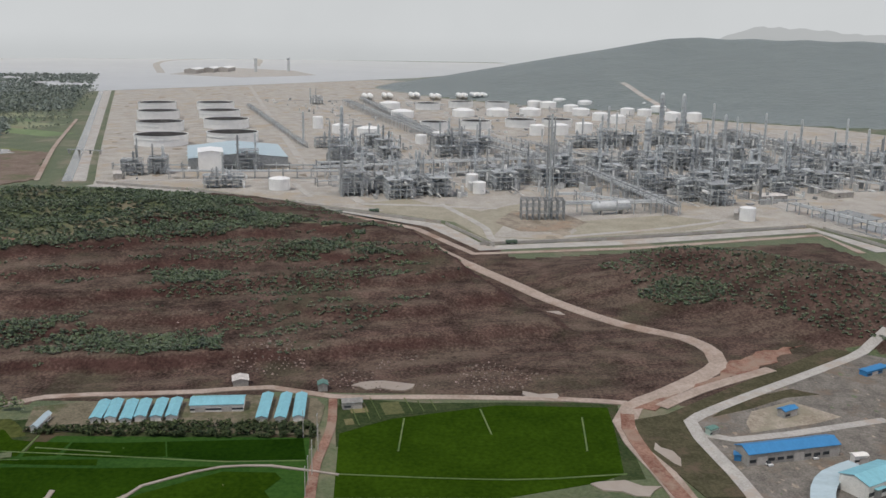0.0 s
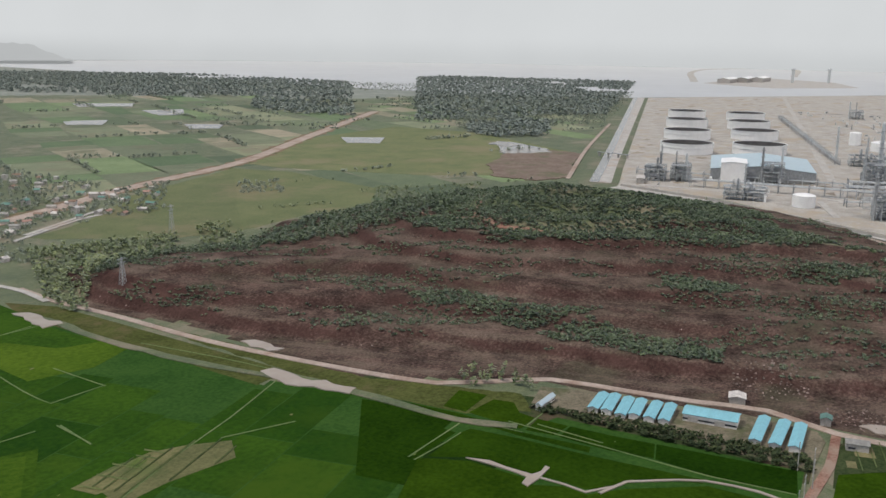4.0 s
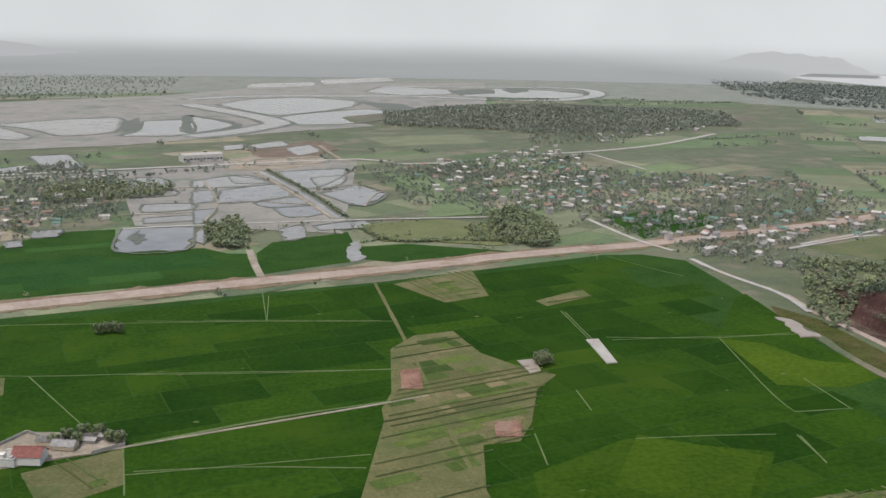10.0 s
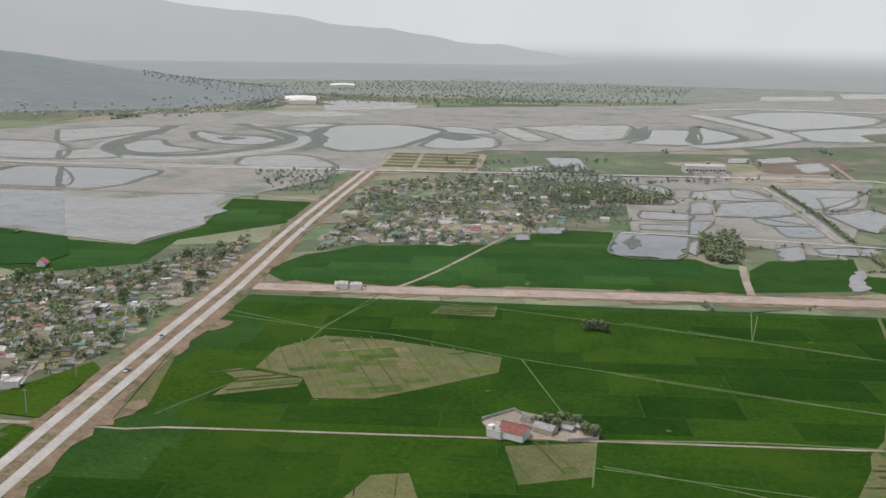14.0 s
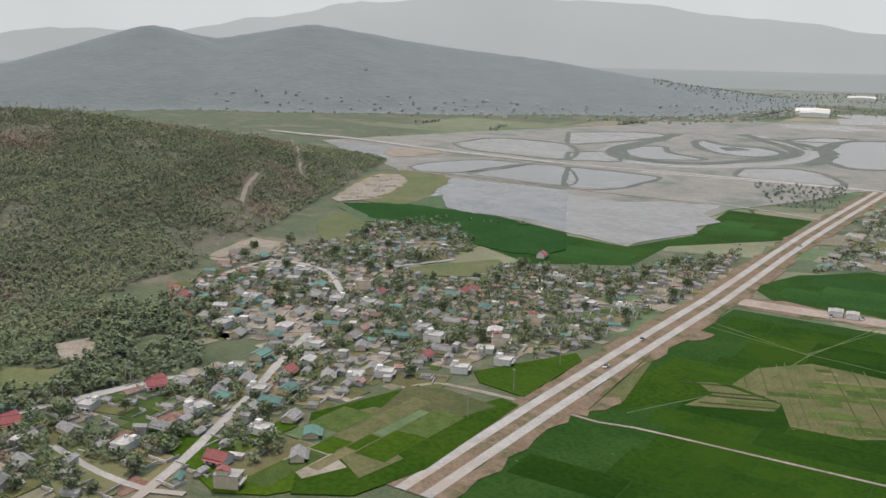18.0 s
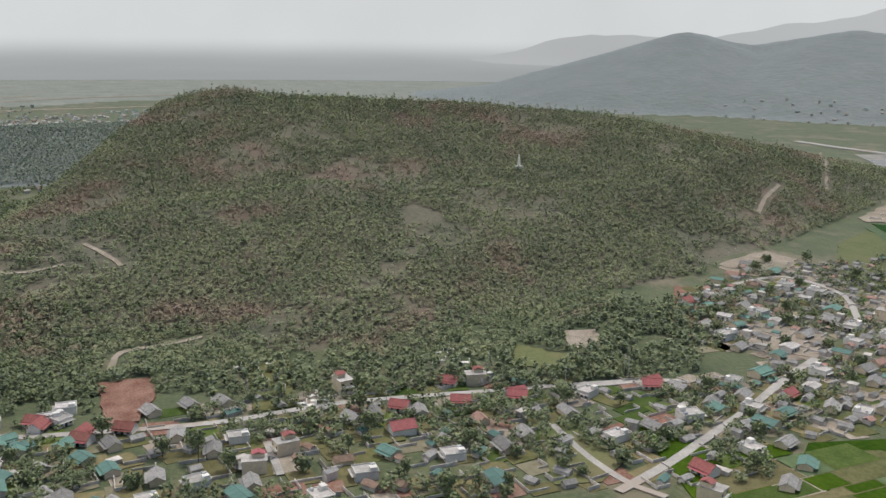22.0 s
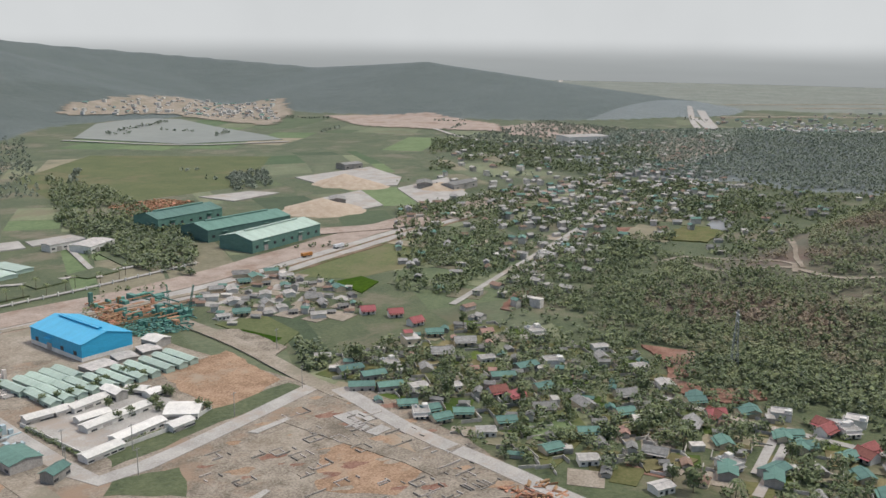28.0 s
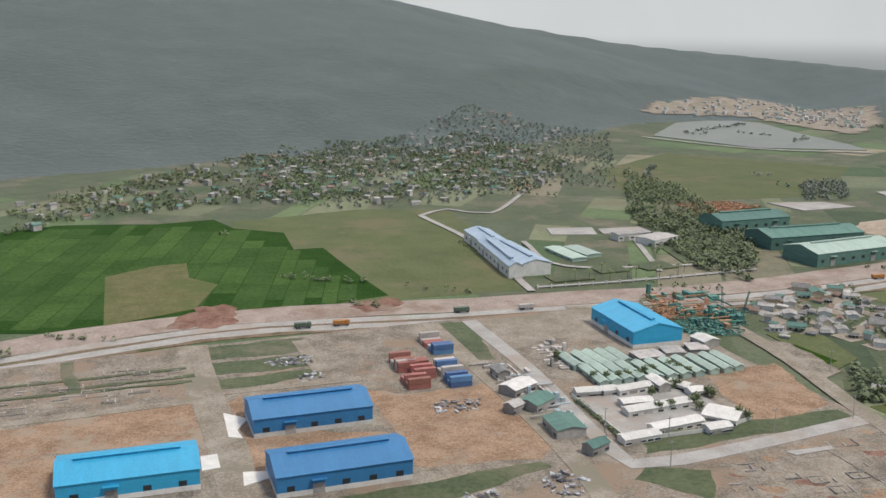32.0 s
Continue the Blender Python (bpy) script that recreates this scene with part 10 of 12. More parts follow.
pond([(-9.1, 1781.1), (38.2, 1696.1), (68.7, 1589.6), (40.6, 1521.4), (-7.1, 1477.7)], M_WATER, 18, 0.16)
pond([(45.2, 2038.4), (126.0, 2196.1), (252.9, 2253.1), (348.3, 2132.0), (314.3, 1966.8), (206.1, 1825.6), (137.9, 1778.4)], M_WATER, 8, 0.16)
pond([(144.7, 1732.3), (204.2, 1808.4), (342.4, 1907.0), (426.4, 1726.6), (314.1, 1634.7), (230.9, 1593.1), (161.9, 1593.5)], M_WATER, 8, 0.16)
pond([(428.1, 2480.0), (539.1, 2726.4), (677.9, 2563.6), (628.9, 2375.0), (501.2, 2342.4)], M_WATER, 8, 0.16)
pond([(669.2, 2530.2), (842.6, 2641.1), (961.3, 2517.6), (1001.4, 2388.1), (909.4, 2217.8), (775.7, 2233.3), (655.1, 2302.5)], M_WATER, 8, 0.16)
pond([(-303.2, 1629.0), (-213.2, 1707.0), (-120.9, 1733.7), (-113.9, 1506.1), (-181.1, 1447.6), (-228.3, 1535.0)], M_SILT, 6, 0.1)
pond([(-80.3, 1672.8), (-8.5, 1686.9), (-7.0, 1455.1), (-100.3, 1439.2), (-81.5, 1511.9)], M_WATER, 6, 0.1)
pond([(-461.1, 1563.4), (-385.9, 1584.7), (-316.4, 1506.3), (-358.0, 1468.5)], M_WATER, 5, 0.1)
pond([(-660.8, 1443.5), (-609.1, 1471.0), (-588.5, 1532.2), (-643.9, 1541.6)], M_SILT, 5, 0.1)
pond([(-336.4, 1587.4), (-303.8, 1614.6), (-220.1, 1440.9), (-247.8, 1403.3)], M_SILT, 4, 0.1)
pond([(-191.2, 1217.4), (-149.4, 1231.7), (-120.0, 1116.8), (-151.0, 1099.3)], M_WATER, 3, 0.1)
pond([(-794.9, 1965.9), (-605.3, 2059.6), (-582.1, 1953.1), (-728.9, 1818.4)], M_SILT, 0, 0.1)
pond([(-82.7, 1014.2), (-38.6, 1025.2), (-20.7, 960.9), (-62.0, 946.3)], M_WATER, 3, 0.1)
pond([(-57.4, 932.5), (-20.2, 941.4), (-19.5, 909.1), (-55.4, 900.7)], M_SILT, 3, 0.1)
pond([(-46.1, 863.5), (-4.5, 863.8), (-4.3, 832.5), (-44.0, 824.8)], M_SILT, 3, 0.1)
pond([(348.3, 2132.0), (438.7, 2044.6), (437.9, 1774.6), (365.8, 1912.0)], M_REED, 0, 0.1)
pond([(161.7, 2840.5), (363.3, 2947.4), (327.1, 2736.2), (140.4, 2643.7)], M_SILT, 0, 0.1)
pond([(392.9, 3091.9), (646.2, 3277.5), (622.1, 3031.4), (370.8, 2826.3)], M_SILT, 0, 0.1)
sheet("reed_island", [(-113.6, 1630.2), (-90.9, 1747.9), (-76.1, 1525.1), (-101.3, 1496.3)], M_REED, 0.6, "dark copse between two ponds", "island")
ribbon("river_bank", [(-11.9, 2198.6), (131.8, 2300.8), (348.6, 2303.4), (527.5, 2296.4), (674.0, 2185.9), (833.6, 2155.4), (1013.2, 2339.2), (1085.6, 2580.3), (991.8, 2682.5), (807.9, 2698.6), (516.6, 2719.7)], 60, M_REED, 0.2, "reedy bank of the winding river", "river bank", 40, wobble=0.1)
ribbon("river", [(-11.9, 2198.6), (131.8, 2300.8), (348.6, 2303.4), (527.5, 2296.4), (674.0, 2185.9), (833.6, 2155.4), (1013.2, 2339.2), (1085.6, 2580.3), (991.8, 2682.5), (807.9, 2698.6), (516.6, 2719.7)], 40, M_WATER, 0.5, "pale grey winding tidal river", "water", 40, wobble=0.06)
ribbon("river_bank", [(-6.8, 1422.4), (45.0, 1463.9), (109.2, 1558.4), (134.8, 1608.4), (119.5, 1712.0), (63.7, 1865.6), (-10.9, 2046.9)], 62, M_REED, 0.2, "reedy bank of the river loop", "river bank", 30, wobble=0.1)
ribbon("river", [(-6.8, 1422.4), (45.0, 1463.9), (109.2, 1558.4), (134.8, 1608.4), (119.5, 1712.0), (63.7, 1865.6), (-10.9, 2046.9)], 42, M_SILT, 0.5, "pale silty river in a tight loop", "water", 30, wobble=0.06)
sheet("reed_island", [(666.0, 2499.0), (764.1, 2619.4), (809.6, 2568.2), (760.1, 2408.5), (651.0, 2353.7)], M_REED, 0.6, "dark wooded island in a pond", "island")
sheet("reed_island", [(831.6, 2574.1), (935.0, 2700.3), (885.5, 2497.8), (811.6, 2421.7)], M_REED, 0.6, "dark wooded island in a pond", "island")
sheet("reed_island", ragged([(-50.3, 725.4), (-42.9, 748.6), (-36.8, 719.3), (-42.8, 698.0)], 3, 0.2), M_REED, 0.6, "small reedy island in a fish pond", "island")
pond([(-3.6, 929.1), (17.0, 936.1), (14.3, 869.8), (-3.1, 859.9)], M_WATER, 2, 0.2)
pond([(32.7, 1028.3), (60.1, 1004.0), (69.9, 971.3), (38.9, 972.8)], M_SILT, 1.5, 0.2)
pond([(115.5, 997.2), (153.5, 1012.4), (144.0, 959.9), (118.6, 924.1)], M_SILT, 2, 0.2)
pond([(-5.1, 1167.4), (27.6, 1179.3), (37.1, 1104.5), (-4.6, 1092.6)], M_SILT, 2, 0.2)
pond([(114.4, 1262.2), (148.8, 1301.6), (155.3, 1227.6), (121.9, 1184.9)], M_SILT, 1.5, 0.2)
pond([(71.7, 1307.7), (116.8, 1351.6), (122.6, 1297.6), (79.6, 1265.4)], M_SILT, 1.5, 0.2)
pond([(118.0, 755.4), (132.4, 759.8), (136.9, 733.1), (118.5, 728.6)], M_SILT, 1, 0.2)
pond([(60.1, 735.2), (79.6, 752.0), (77.4, 701.4), (62.6, 693.5)], M_SILT, 1, 0.2)
pond([(101.2, 659.1), (111.8, 684.6), (109.2, 625.7), (96.8, 619.4)], M_SILT, 0, 0.2)
pond([(-42.5, 797.9), (-2.8, 807.0), (-2.6, 782.9), (-41.3, 775.9)], M_SILT, 1.5, 0.2)
pond([(-213.3, 1104.3), (-183.1, 1135.8), (-171.9, 1093.3), (-203.1, 1073.2)], M_SILT, 1, 0.2)
sheet("bare_flat", ragged([(22.2, 1135.8), (70.8, 1196.5), (150.6, 1188.9), (144.5, 1102.3), (80.3, 1063.2), (33.8, 1066.4)], 4, 0.25), M_SAND, 0.1, "pale tan mud flat beside the lane", "ground")
sheet("bare_flat", ragged([(64.0, 1254.8), (171.3, 1360.2), (183.0, 1251.6), (149.7, 1181.4), (78.7, 1171.7)], 5, 0.25), M_MARSHRED, 0.1, "bare reddish flat beside the lane", "ground")
for pts in ([(17.6, 860.0), (49.0, 865.3), (98.2, 839.0)], [(79.0, 962.4), (116.4, 906.0), (155.4, 946.7)], [(8.0, 997.8), (17.6, 860.0), (3.7, 768.7)], [(143.0, 824.9), (163.6, 885.4), (178.5, 908.3)], [(-76.4, 937.5), (-3.7, 953.0)], [(-61.4, 813.9), (-2.8, 817.8)]):
    ribbon("dyke", pts, 1.8, M_SAND, 0.7, "narrow pale dyke between ponds", "dyke", 12, wobble=0.3)
ribbon("marsh_canal", [(68.0, 1055.7), (90.4, 939.5), (103.7, 843.4), (112.3, 773.9)], 7, M_SILT, 0.4, "straight silty canal through the marsh", "water", 15, wobble=0.08)
ribbon("dyke", [(60.7, 1051.9), (82.8, 938.7), (98.2, 839.0), (107.2, 773.4)], 3.5, M_SAND, 0.7, "pale track on the dyke of a canal", "dyke", 15, wobble=0.15)
ribbon("dyke", [(75.9, 1059.7), (98.0, 940.4), (110.3, 855.6), (118.3, 779.3)], 8, M_REED, 0.6, "bushy dyke of a canal through the marsh", "dyke", 15, wobble=0.2)
sheet("meadow", ragged([(126.3, 741.0), (192.7, 756.0), (237.0, 721.9), (232.3, 663.5), (209.5, 650.1), (172.2, 670.8), (130.3, 679.8)], 5, 0.12), M_DRYGRASS, 0.3, "dull meadow beside the new road", "meadow", group="meadows")
sheet("meadow", ragged([(195.3, 1020.0), (246.4, 1012.5), (247.5, 894.1), (250.2, 817.3), (256.9, 775.9), (182.4, 764.4), (215.5, 850.7), (205.6, 933.6)], 6, 0.12), P_GREEN, 0.3, "green gardens at the edge of the marsh", "meadow", group="meadows")
for poly in ([(1281.5, 1620), (1366.4, 1535), (1303.7, 1494.7), (1237.5, 1546)], [(1257.4, 1395.9), (1325.6, 1359), (1257.9, 1288.4), (1213.5, 1318.6)], [(1024.1, 1320.2), (1079.6, 1288.7), (1031.8, 1244.2), (992.2, 1271.2)], [(1113.8, 831.5), (1148.6, 778.6), (1084.5, 743.6), (1063.4, 784)], [(1205, 627.2), (1211.7, 606.3), (1167.8, 531.2), (1136.4, 509.4), (1090.2, 558.7)], [(1041.2, 1322.8), (1089.3, 1288.9), (1027.6, 1230.3), (1002.1, 1273.1)], [(1248.5, 1352.7), (1289.1, 1325), (1236.1, 1270.4), (1201.7, 1294.3)], [(1113.7, 1144.3), (1153.4, 1091.8), (1098.3, 1051.8), (1068.3, 1084.7)], [(1292.1, 1622), (1361.8, 1537), (1310.1, 1478.8), (1252.3, 1553)]):
    sheet("fish_pond", poly, M_WATER, 0.14, "shallow grey fish pond between mud dykes", "water", group="fish ponds")
for pts, w, m in (([(-795, 753.1), (-641, 776.9), (-514, 800), (-449.8, 811.3)], 4, M_SAND), ([(-55.6, 757.2), (-1.5, 761.9), (130.6, 762.9), (242, 756.5)], 4, M_CONCRETE), ([(162.9, 1290.6), (167.3, 1173.0), (172.8, 1115.6)], 5, M_SAND), ([(41.3, 1166.6), (53.3, 1075.0)], 5, M_SAND),
                  ([(-609.5, 959), (-377.5, 1018.1), (-69, 1091.8), (189.8, 1143), (228, 1095.2), (309.8, 1099.3)], 9, M_CONCRETE), ([(-705, 946.3), (-556.8, 987.8), (-372, 1022.7)], 9, M_CONCRETE), ([(-266.1, 1209.5), (-240.4, 1048.3)], 6, M_SAND), ([(-387.5, 1201.5), (-353.6, 1024.2)], 8, M_SAND), ([(-349.2, 1212), (-310.2, 1030.5)], 5, M_SAND)):
    ribbon("dyke", pts, w, m, 0.6, "raised dyke and lane between the ponds", "dyke", 25, wobble=0.1)
x, y = (np.array(c) for c in zip(*[p[:2] for p in along([(75.9, 1059.7), (98.0, 940.4), (110.3, 855.6), (118.3, 779.3)], 3.5) + along([(124.0, 726.2), (128.7, 686.0), (150.9, 672.7), (188.9, 672.1), (225.7, 659.5)], 3.0)]))
woods("dyke_bushes", x, y, M_LEAF, 611, (2, 5), (1.4, 2.6), 22, 0.45, "row of bushes on a dyke", "shrubs")
for k, (region, sp) in enumerate((([(238.4, 766.3), (272.0, 793.6), (279.1, 725.5), (259.7, 654.0), (236.0, 635.3), (222.2, 656.8), (226.8, 707.3)], 4.2), ([(6.7, 745.4), (32.3, 787.9), (36.2, 733.0), (28.1, 671.4), (11.8, 676.4)], 4.2), ([(-112, 990), (-60, 985), (-20, 960), (-30, 900), (-120, 880), (-140, 940)], 6))):
    x, y = scatter(region, sp, 612 + k)
    woods("grove", x, y, M_LEAF, 615 + k, (4, 8), (1.8, 3.2), 24, 0.45, "dense dark green grove by the ponds", "woods")
sheet("housing_plots", [(-394.5, 1199.6), (-268.7, 1221.4), (-241.4, 1052.7), (-353.6, 1024.2)], M_SAND, 0.3, "graded housing plots by the highway", "ground")
for k in range(5):
    ribbon("plot_bed", [(a[0] + (c[0] - a[0]) * k / 5, a[1] + (c[1] - a[1]) * k / 5) for a, c in zip([(-381.3, 1184.3), (-271.8, 1201.8)], [(-352, 1038.8), (-245.3, 1061.3)])], 20, M_FALLOW, 0.4, "grassy bed of an empty housing plot", "plot", 60)
school = shed("school", [(-15.7, 1140.7), (28.8, 1152.5), (29.2, 1174.8), (-16.2, 1162.6)], 8, M_SLAB, M_WHITE, "long white two-storey school on the marsh", "school", 1.5, False, bays=12)
for c in ([(-864.1, 1944), (-817.4, 1981), (-860.2, 2086), (-906.5, 2046)], [(-1026.1, 2591), (-974.2, 2650), (-1007.1, 2740), (-1058.7, 2679)], [(-890.2, 1979), (-847.2, 2053), (-886, 2146), (-929.3, 2068)]):
    shed("far_factory", c, 8, M_WHITE, M_WHITE, "long white factory far off on the plain", "factory", 2, False, bays=6)
for poly in ([(-694.0, 565.6), (-751.1, 644.4), (-787.2, 707.8), (-769.2, 724.4), (-729.2, 700.0), (-683.8, 633.5), (-667.1, 589.6), (-675.0, 560.7)], [(-572.0, 350.1), (-612.1, 395.2), (-588.8, 398.2), (-556.2, 406.4), (-533.2, 383.1), (-542.8, 366.3), (-554.0, 351.1)]):
    sheet("building_site", ragged(poly, 9, 0.15), M_SAND, 0.6, "cleared building site with bare foundations", "ground")
    bx, by = scatter(poly, 11, 5)
    boulders("foundation_rubble", bx, by, 6, 0.6, 1.6, M_CREST, "pale blocks on a cleared building site")

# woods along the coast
# haze over the coast is painted into this low-contrast leaf colour
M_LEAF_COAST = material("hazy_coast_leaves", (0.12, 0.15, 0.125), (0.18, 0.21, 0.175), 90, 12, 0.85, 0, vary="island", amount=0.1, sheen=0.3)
for k, (region, sp, m) in enumerate((([(2746.0, 1730.0), (2871.2, 1705.2), (2935.5, 1458.0), (3010.2, 1069.4), (2267.3, 835.5), (1727.5, 667.3), (1659.1, 741.3), (1474.9, 829.1), (1407.2, 893.5)], 15, -0.5), ([(1416.4, 796.8), (1564.2, 781.5), (1520.5, 680.0), (1313.2, 599.8), (1255.4, 657.0), (1280.5, 715.7)], 11, -0.25),
                                      ([(1817.7, 3237.4), (2088.1, 2874.8), (2376.5, 2408.9), (2344.7, 1713.6), (1626.6, 1182.7), (1711.6, 1498.1), (1537.9, 1673.2), (1441.0, 1902.2), (1443.2, 2349.0)], 17, -0.4), ([(1694.1, 1503.8), (1589.1, 1155.0), (1424.5, 1033.3), (1377.2, 1119.7), (1438.6, 1292.8)], 14, -0.3))):
    x, y = scatter(region, sp, 640 + k)
    ok = rough(x, y, 240, 4) + 0.4 * rough(x, y, 60, 3) > m
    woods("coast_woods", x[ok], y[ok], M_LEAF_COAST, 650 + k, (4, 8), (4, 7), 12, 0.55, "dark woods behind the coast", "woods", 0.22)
sheet("bare_mud", ragged([(990.4, 527.1), (1105.6, 555.2), (1156.6, 514.1), (1146.4, 474.7), (946.1, 405.3), (902.0, 422.6), (903.4, 471.6)], 4, 0.3), M_MARSHRED, 0.5, "bare reddish mud beside the canal", "ground")
for poly in ([(1170.9, 621.3), (1203.0, 619.3), (1182.6, 577.5), (1154.8, 584.6)], [(1152.1, 562.8), (1174.5, 542.5), (1133.4, 508.9), (1083.2, 553.8), (1109.2, 571.8)]):
    sheet("rain_pool", ragged(poly, 5, 0.3), M_SILT, 0.7, "pale rain pool on bare mud", "water", group="mud pools")
ribbon("canal_track", [(933.6, 400.1), (1166.2, 477.7), (1343.3, 531.8), (1567.7, 598.1)], 5, M_ROADDUST, 0.6, "pale track beside the canal", "road", 20)
# hedges and lone trees along the field edges of the plain
NO_HEDGE = [PADDY_SOUTH, PADDY_CAMP, LAKE] + PADDY_NORTH + PONDS + [[(-590.6, 928.4), (-995.7, 1580), (-700.5, 1901), (-71.3, 2324), (297.5, 2844), (896.6, 2954), (517.1, 1680), (143.2, 1481.7), (-84.8, 1325.8), (-279.7, 1271.2), (-372.8, 1005.4)], [(-1104.7, 884), (-806.5, 755.3), (-638.9, 633.2), (-505.8, 613.3), (-386.6, 595.8), (-413.5, 800.4), (-385, 916.3), (-375.2, 1031.2), (-379.1, 1153.3), (-700.8, 1780), (-967.7, 1498.9), (-1060.8, 1142.6)],
            [(41.9, -428.8), (7.8, -447.2), (-78.3, -445), (-196.4, -438.3), (-291.9, -429.5), (-311.3, -362.3), (-306.2, -258.7), (-296, -230.9), (-237.6, -181.1), (33.6, -298.9)], [(920.8, 339.7), (895.5, 248.1), (817.7, 109.9), (755.6, 4.4), (678.7, -31.8), (701.3, -133.1), (760.4, -298.5), (685.9, -353.2), (1434.4, -718.1), (1844, -551.6), (2482, -377.6), (2823, -182.7), (2999, 327.8), (2807, 950.4)]]
hedge_points = [p[:2] for a, b in HEDGES for p in along([a, b], 5.0)]
hx, hy = (np.array(c) for c in zip(*hedge_points))
hx = hx + np.random.default_rng(2).normal(0, 1.6, hx.shape)
hy = hy + np.random.default_rng(3).normal(0, 1.6, hy.shape)
ok = clear_of(NO_HEDGE)(hx, hy) & clear_of_houses(hx, hy) & (relief(hx, hy) < 1) & (np.random.default_rng(4).random(hx.shape) < 0.7)
near_ = np.hypot(hx, hy) < 1000
woods("field_hedges", hx[ok & near_], hy[ok & near_], M_LEAF, 601, (1.8, 5), (1.1, 2.4), 18, 0.45, "dark hedges and lone trees between the fields", "hedges")
# hedges past 1000 m get the leaves with painted haze
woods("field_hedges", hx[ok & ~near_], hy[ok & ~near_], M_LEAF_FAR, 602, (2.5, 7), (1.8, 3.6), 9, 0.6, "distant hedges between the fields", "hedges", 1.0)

# ---------------------------------------------------------------- industrial park
sheet("park_ground", [(41.9, -428.8), (7.8, -447.2), (-78.3, -445), (-196.4, -438.3), (-291.9, -429.5), (-311.3, -362.3), (-306.2, -258.7), (-296, -230.9), (-237.6, -181.1), (33.6, -298.9)], M_GRAVEL, 0.05, "levelled grey gravel of the industrial park", "ground")
M_ORANGE = material("orange_fill", (0.21, 0.135, 0.085), (0.43, 0.30, 0.205), 12, 0.9, 0.95, 0.6, third=(0.34, 0.275, 0.205), spread=0.5, spec=0.1)
for poly, m in (([(16.2, -375), (8.5, -374.5), (-62.9, -376.5), (-60.4, -342.4), (-58.8, -332.2), (-9.6, -345.4), (15.9, -344.1)], M_ORANGE), ([(15.9, -344.1), (-8.5, -343.4), (-7.3, -307.6), (0.3, -284.4), (15.5, -291)], M_ORANGE), ([(-131.3, -362.7), (-146.5, -349.3), (-183.1, -348.1), (-179, -280.8), (-167.1, -273), (-123.6, -284.2), (-128.1, -316.4)], M_ORANGE), ([(-72.5, -367.3), (-83.7, -375.8), (-77.6, -340.7), (-127.1, -313.9), (-118.4, -277.1), (-71.3, -284.2), (-70.1, -327.3)], M_ORANGE),
                ([(-219.1, -431.1), (-290.1, -426.7), (-282.3, -374.3), (-242.9, -390.6), (-211.8, -380.5), (-213.2, -412.8)], M_SAND), ([(-279.1, -319.2), (-318.3, -318.8), (-302.6, -269.9), (-259.9, -266.1), (-267.7, -291.3)], M_ORANGE), ([(-134.2, -435.7), (-188.6, -435.2), (-183.8, -396.6), (-178.6, -350), (-146.5, -349.3), (-135.7, -360.9), (-126.7, -403.1)], M_GRAVEL), ([(7.8, -443.4), (-69.4, -439.8), (-65.4, -383.5), (8.3, -392.1)], M_GRAVEL),
                ([(-195.2, -435.6), (-216.4, -432.2), (-201.2, -372), (-189.2, -377)], M_SCRUB), ([(-80.4, -442.3), (-127.8, -438.3), (-123, -417.5), (-78, -423.4)], M_SCRUB), ([(-77.9, -419.4), (-123, -413.1), (-122.1, -396.8), (-75.5, -402.3)], M_SCRUB), ([(-75.2, -397.2), (-120.9, -393.3), (-119.3, -383.9), (-73.6, -383.5)], M_SCRUB), ([(-91.4, -274.7), (-165.9, -271), (-167.3, -265.5), (-114, -257.5)], M_SCRUB),
                ([(-280.5, -250.2), (-313.8, -234.7), (-308.6, -207.7), (-288.3, -158.9), (-267.8, -125.8), (-228.7, -171.4), (-210.5, -213.4), (-215.1, -236.6)], M_GRAVEL), ([(-254.1, -210.9), (-282.6, -195.4), (-265, -168.7), (-240.4, -166.2), (-229.9, -191.1)], M_ORANGE), ([(-241.9, -238.4), (-278.9, -231.1), (-270.7, -213.4), (-234.5, -215.2)], M_SAND), ([(-198.4, -254.2), (-217.2, -241.6), (-202.8, -223.6), (-187.7, -246.8)], M_SCRUB),
                ([(-211.3, -275.9), (-301.6, -265.4), (-300.4, -254.9), (-215.9, -260.3), (-204.2, -261.3)], M_SCRUB), ([(-270.8, -425), (-285.8, -419.3), (-288.2, -383.3), (-263.5, -375.7), (-245.9, -388)], M_SAND), ([(-337.8, -351.3), (-347.2, -337.8), (-338.9, -298), (-318.2, -291.3)], M_GRAVEL)):
    sheet("park_plot", ragged(poly, len(poly)), m, 0.1, "open plot of bare fill or weeds in the industrial park", "plot", group="park plots")
CLEARED = [(-215.1, -236.6), (-285.4, -248.3), (-313.8, -234.7), (-288.3, -158.9), (-267.8, -125.8), (-228.7, -171.4)]
blotches("worn_ground", CLEARED, 90, [M_GRAVEL, M_SAND, M_ORANGE, M_SAND, M_DIRT], (1.0, 6.5), 701, "patches of rubble, dust and red soil on the cleared plot", z=0.12, flat=0.5, turn=2.5)
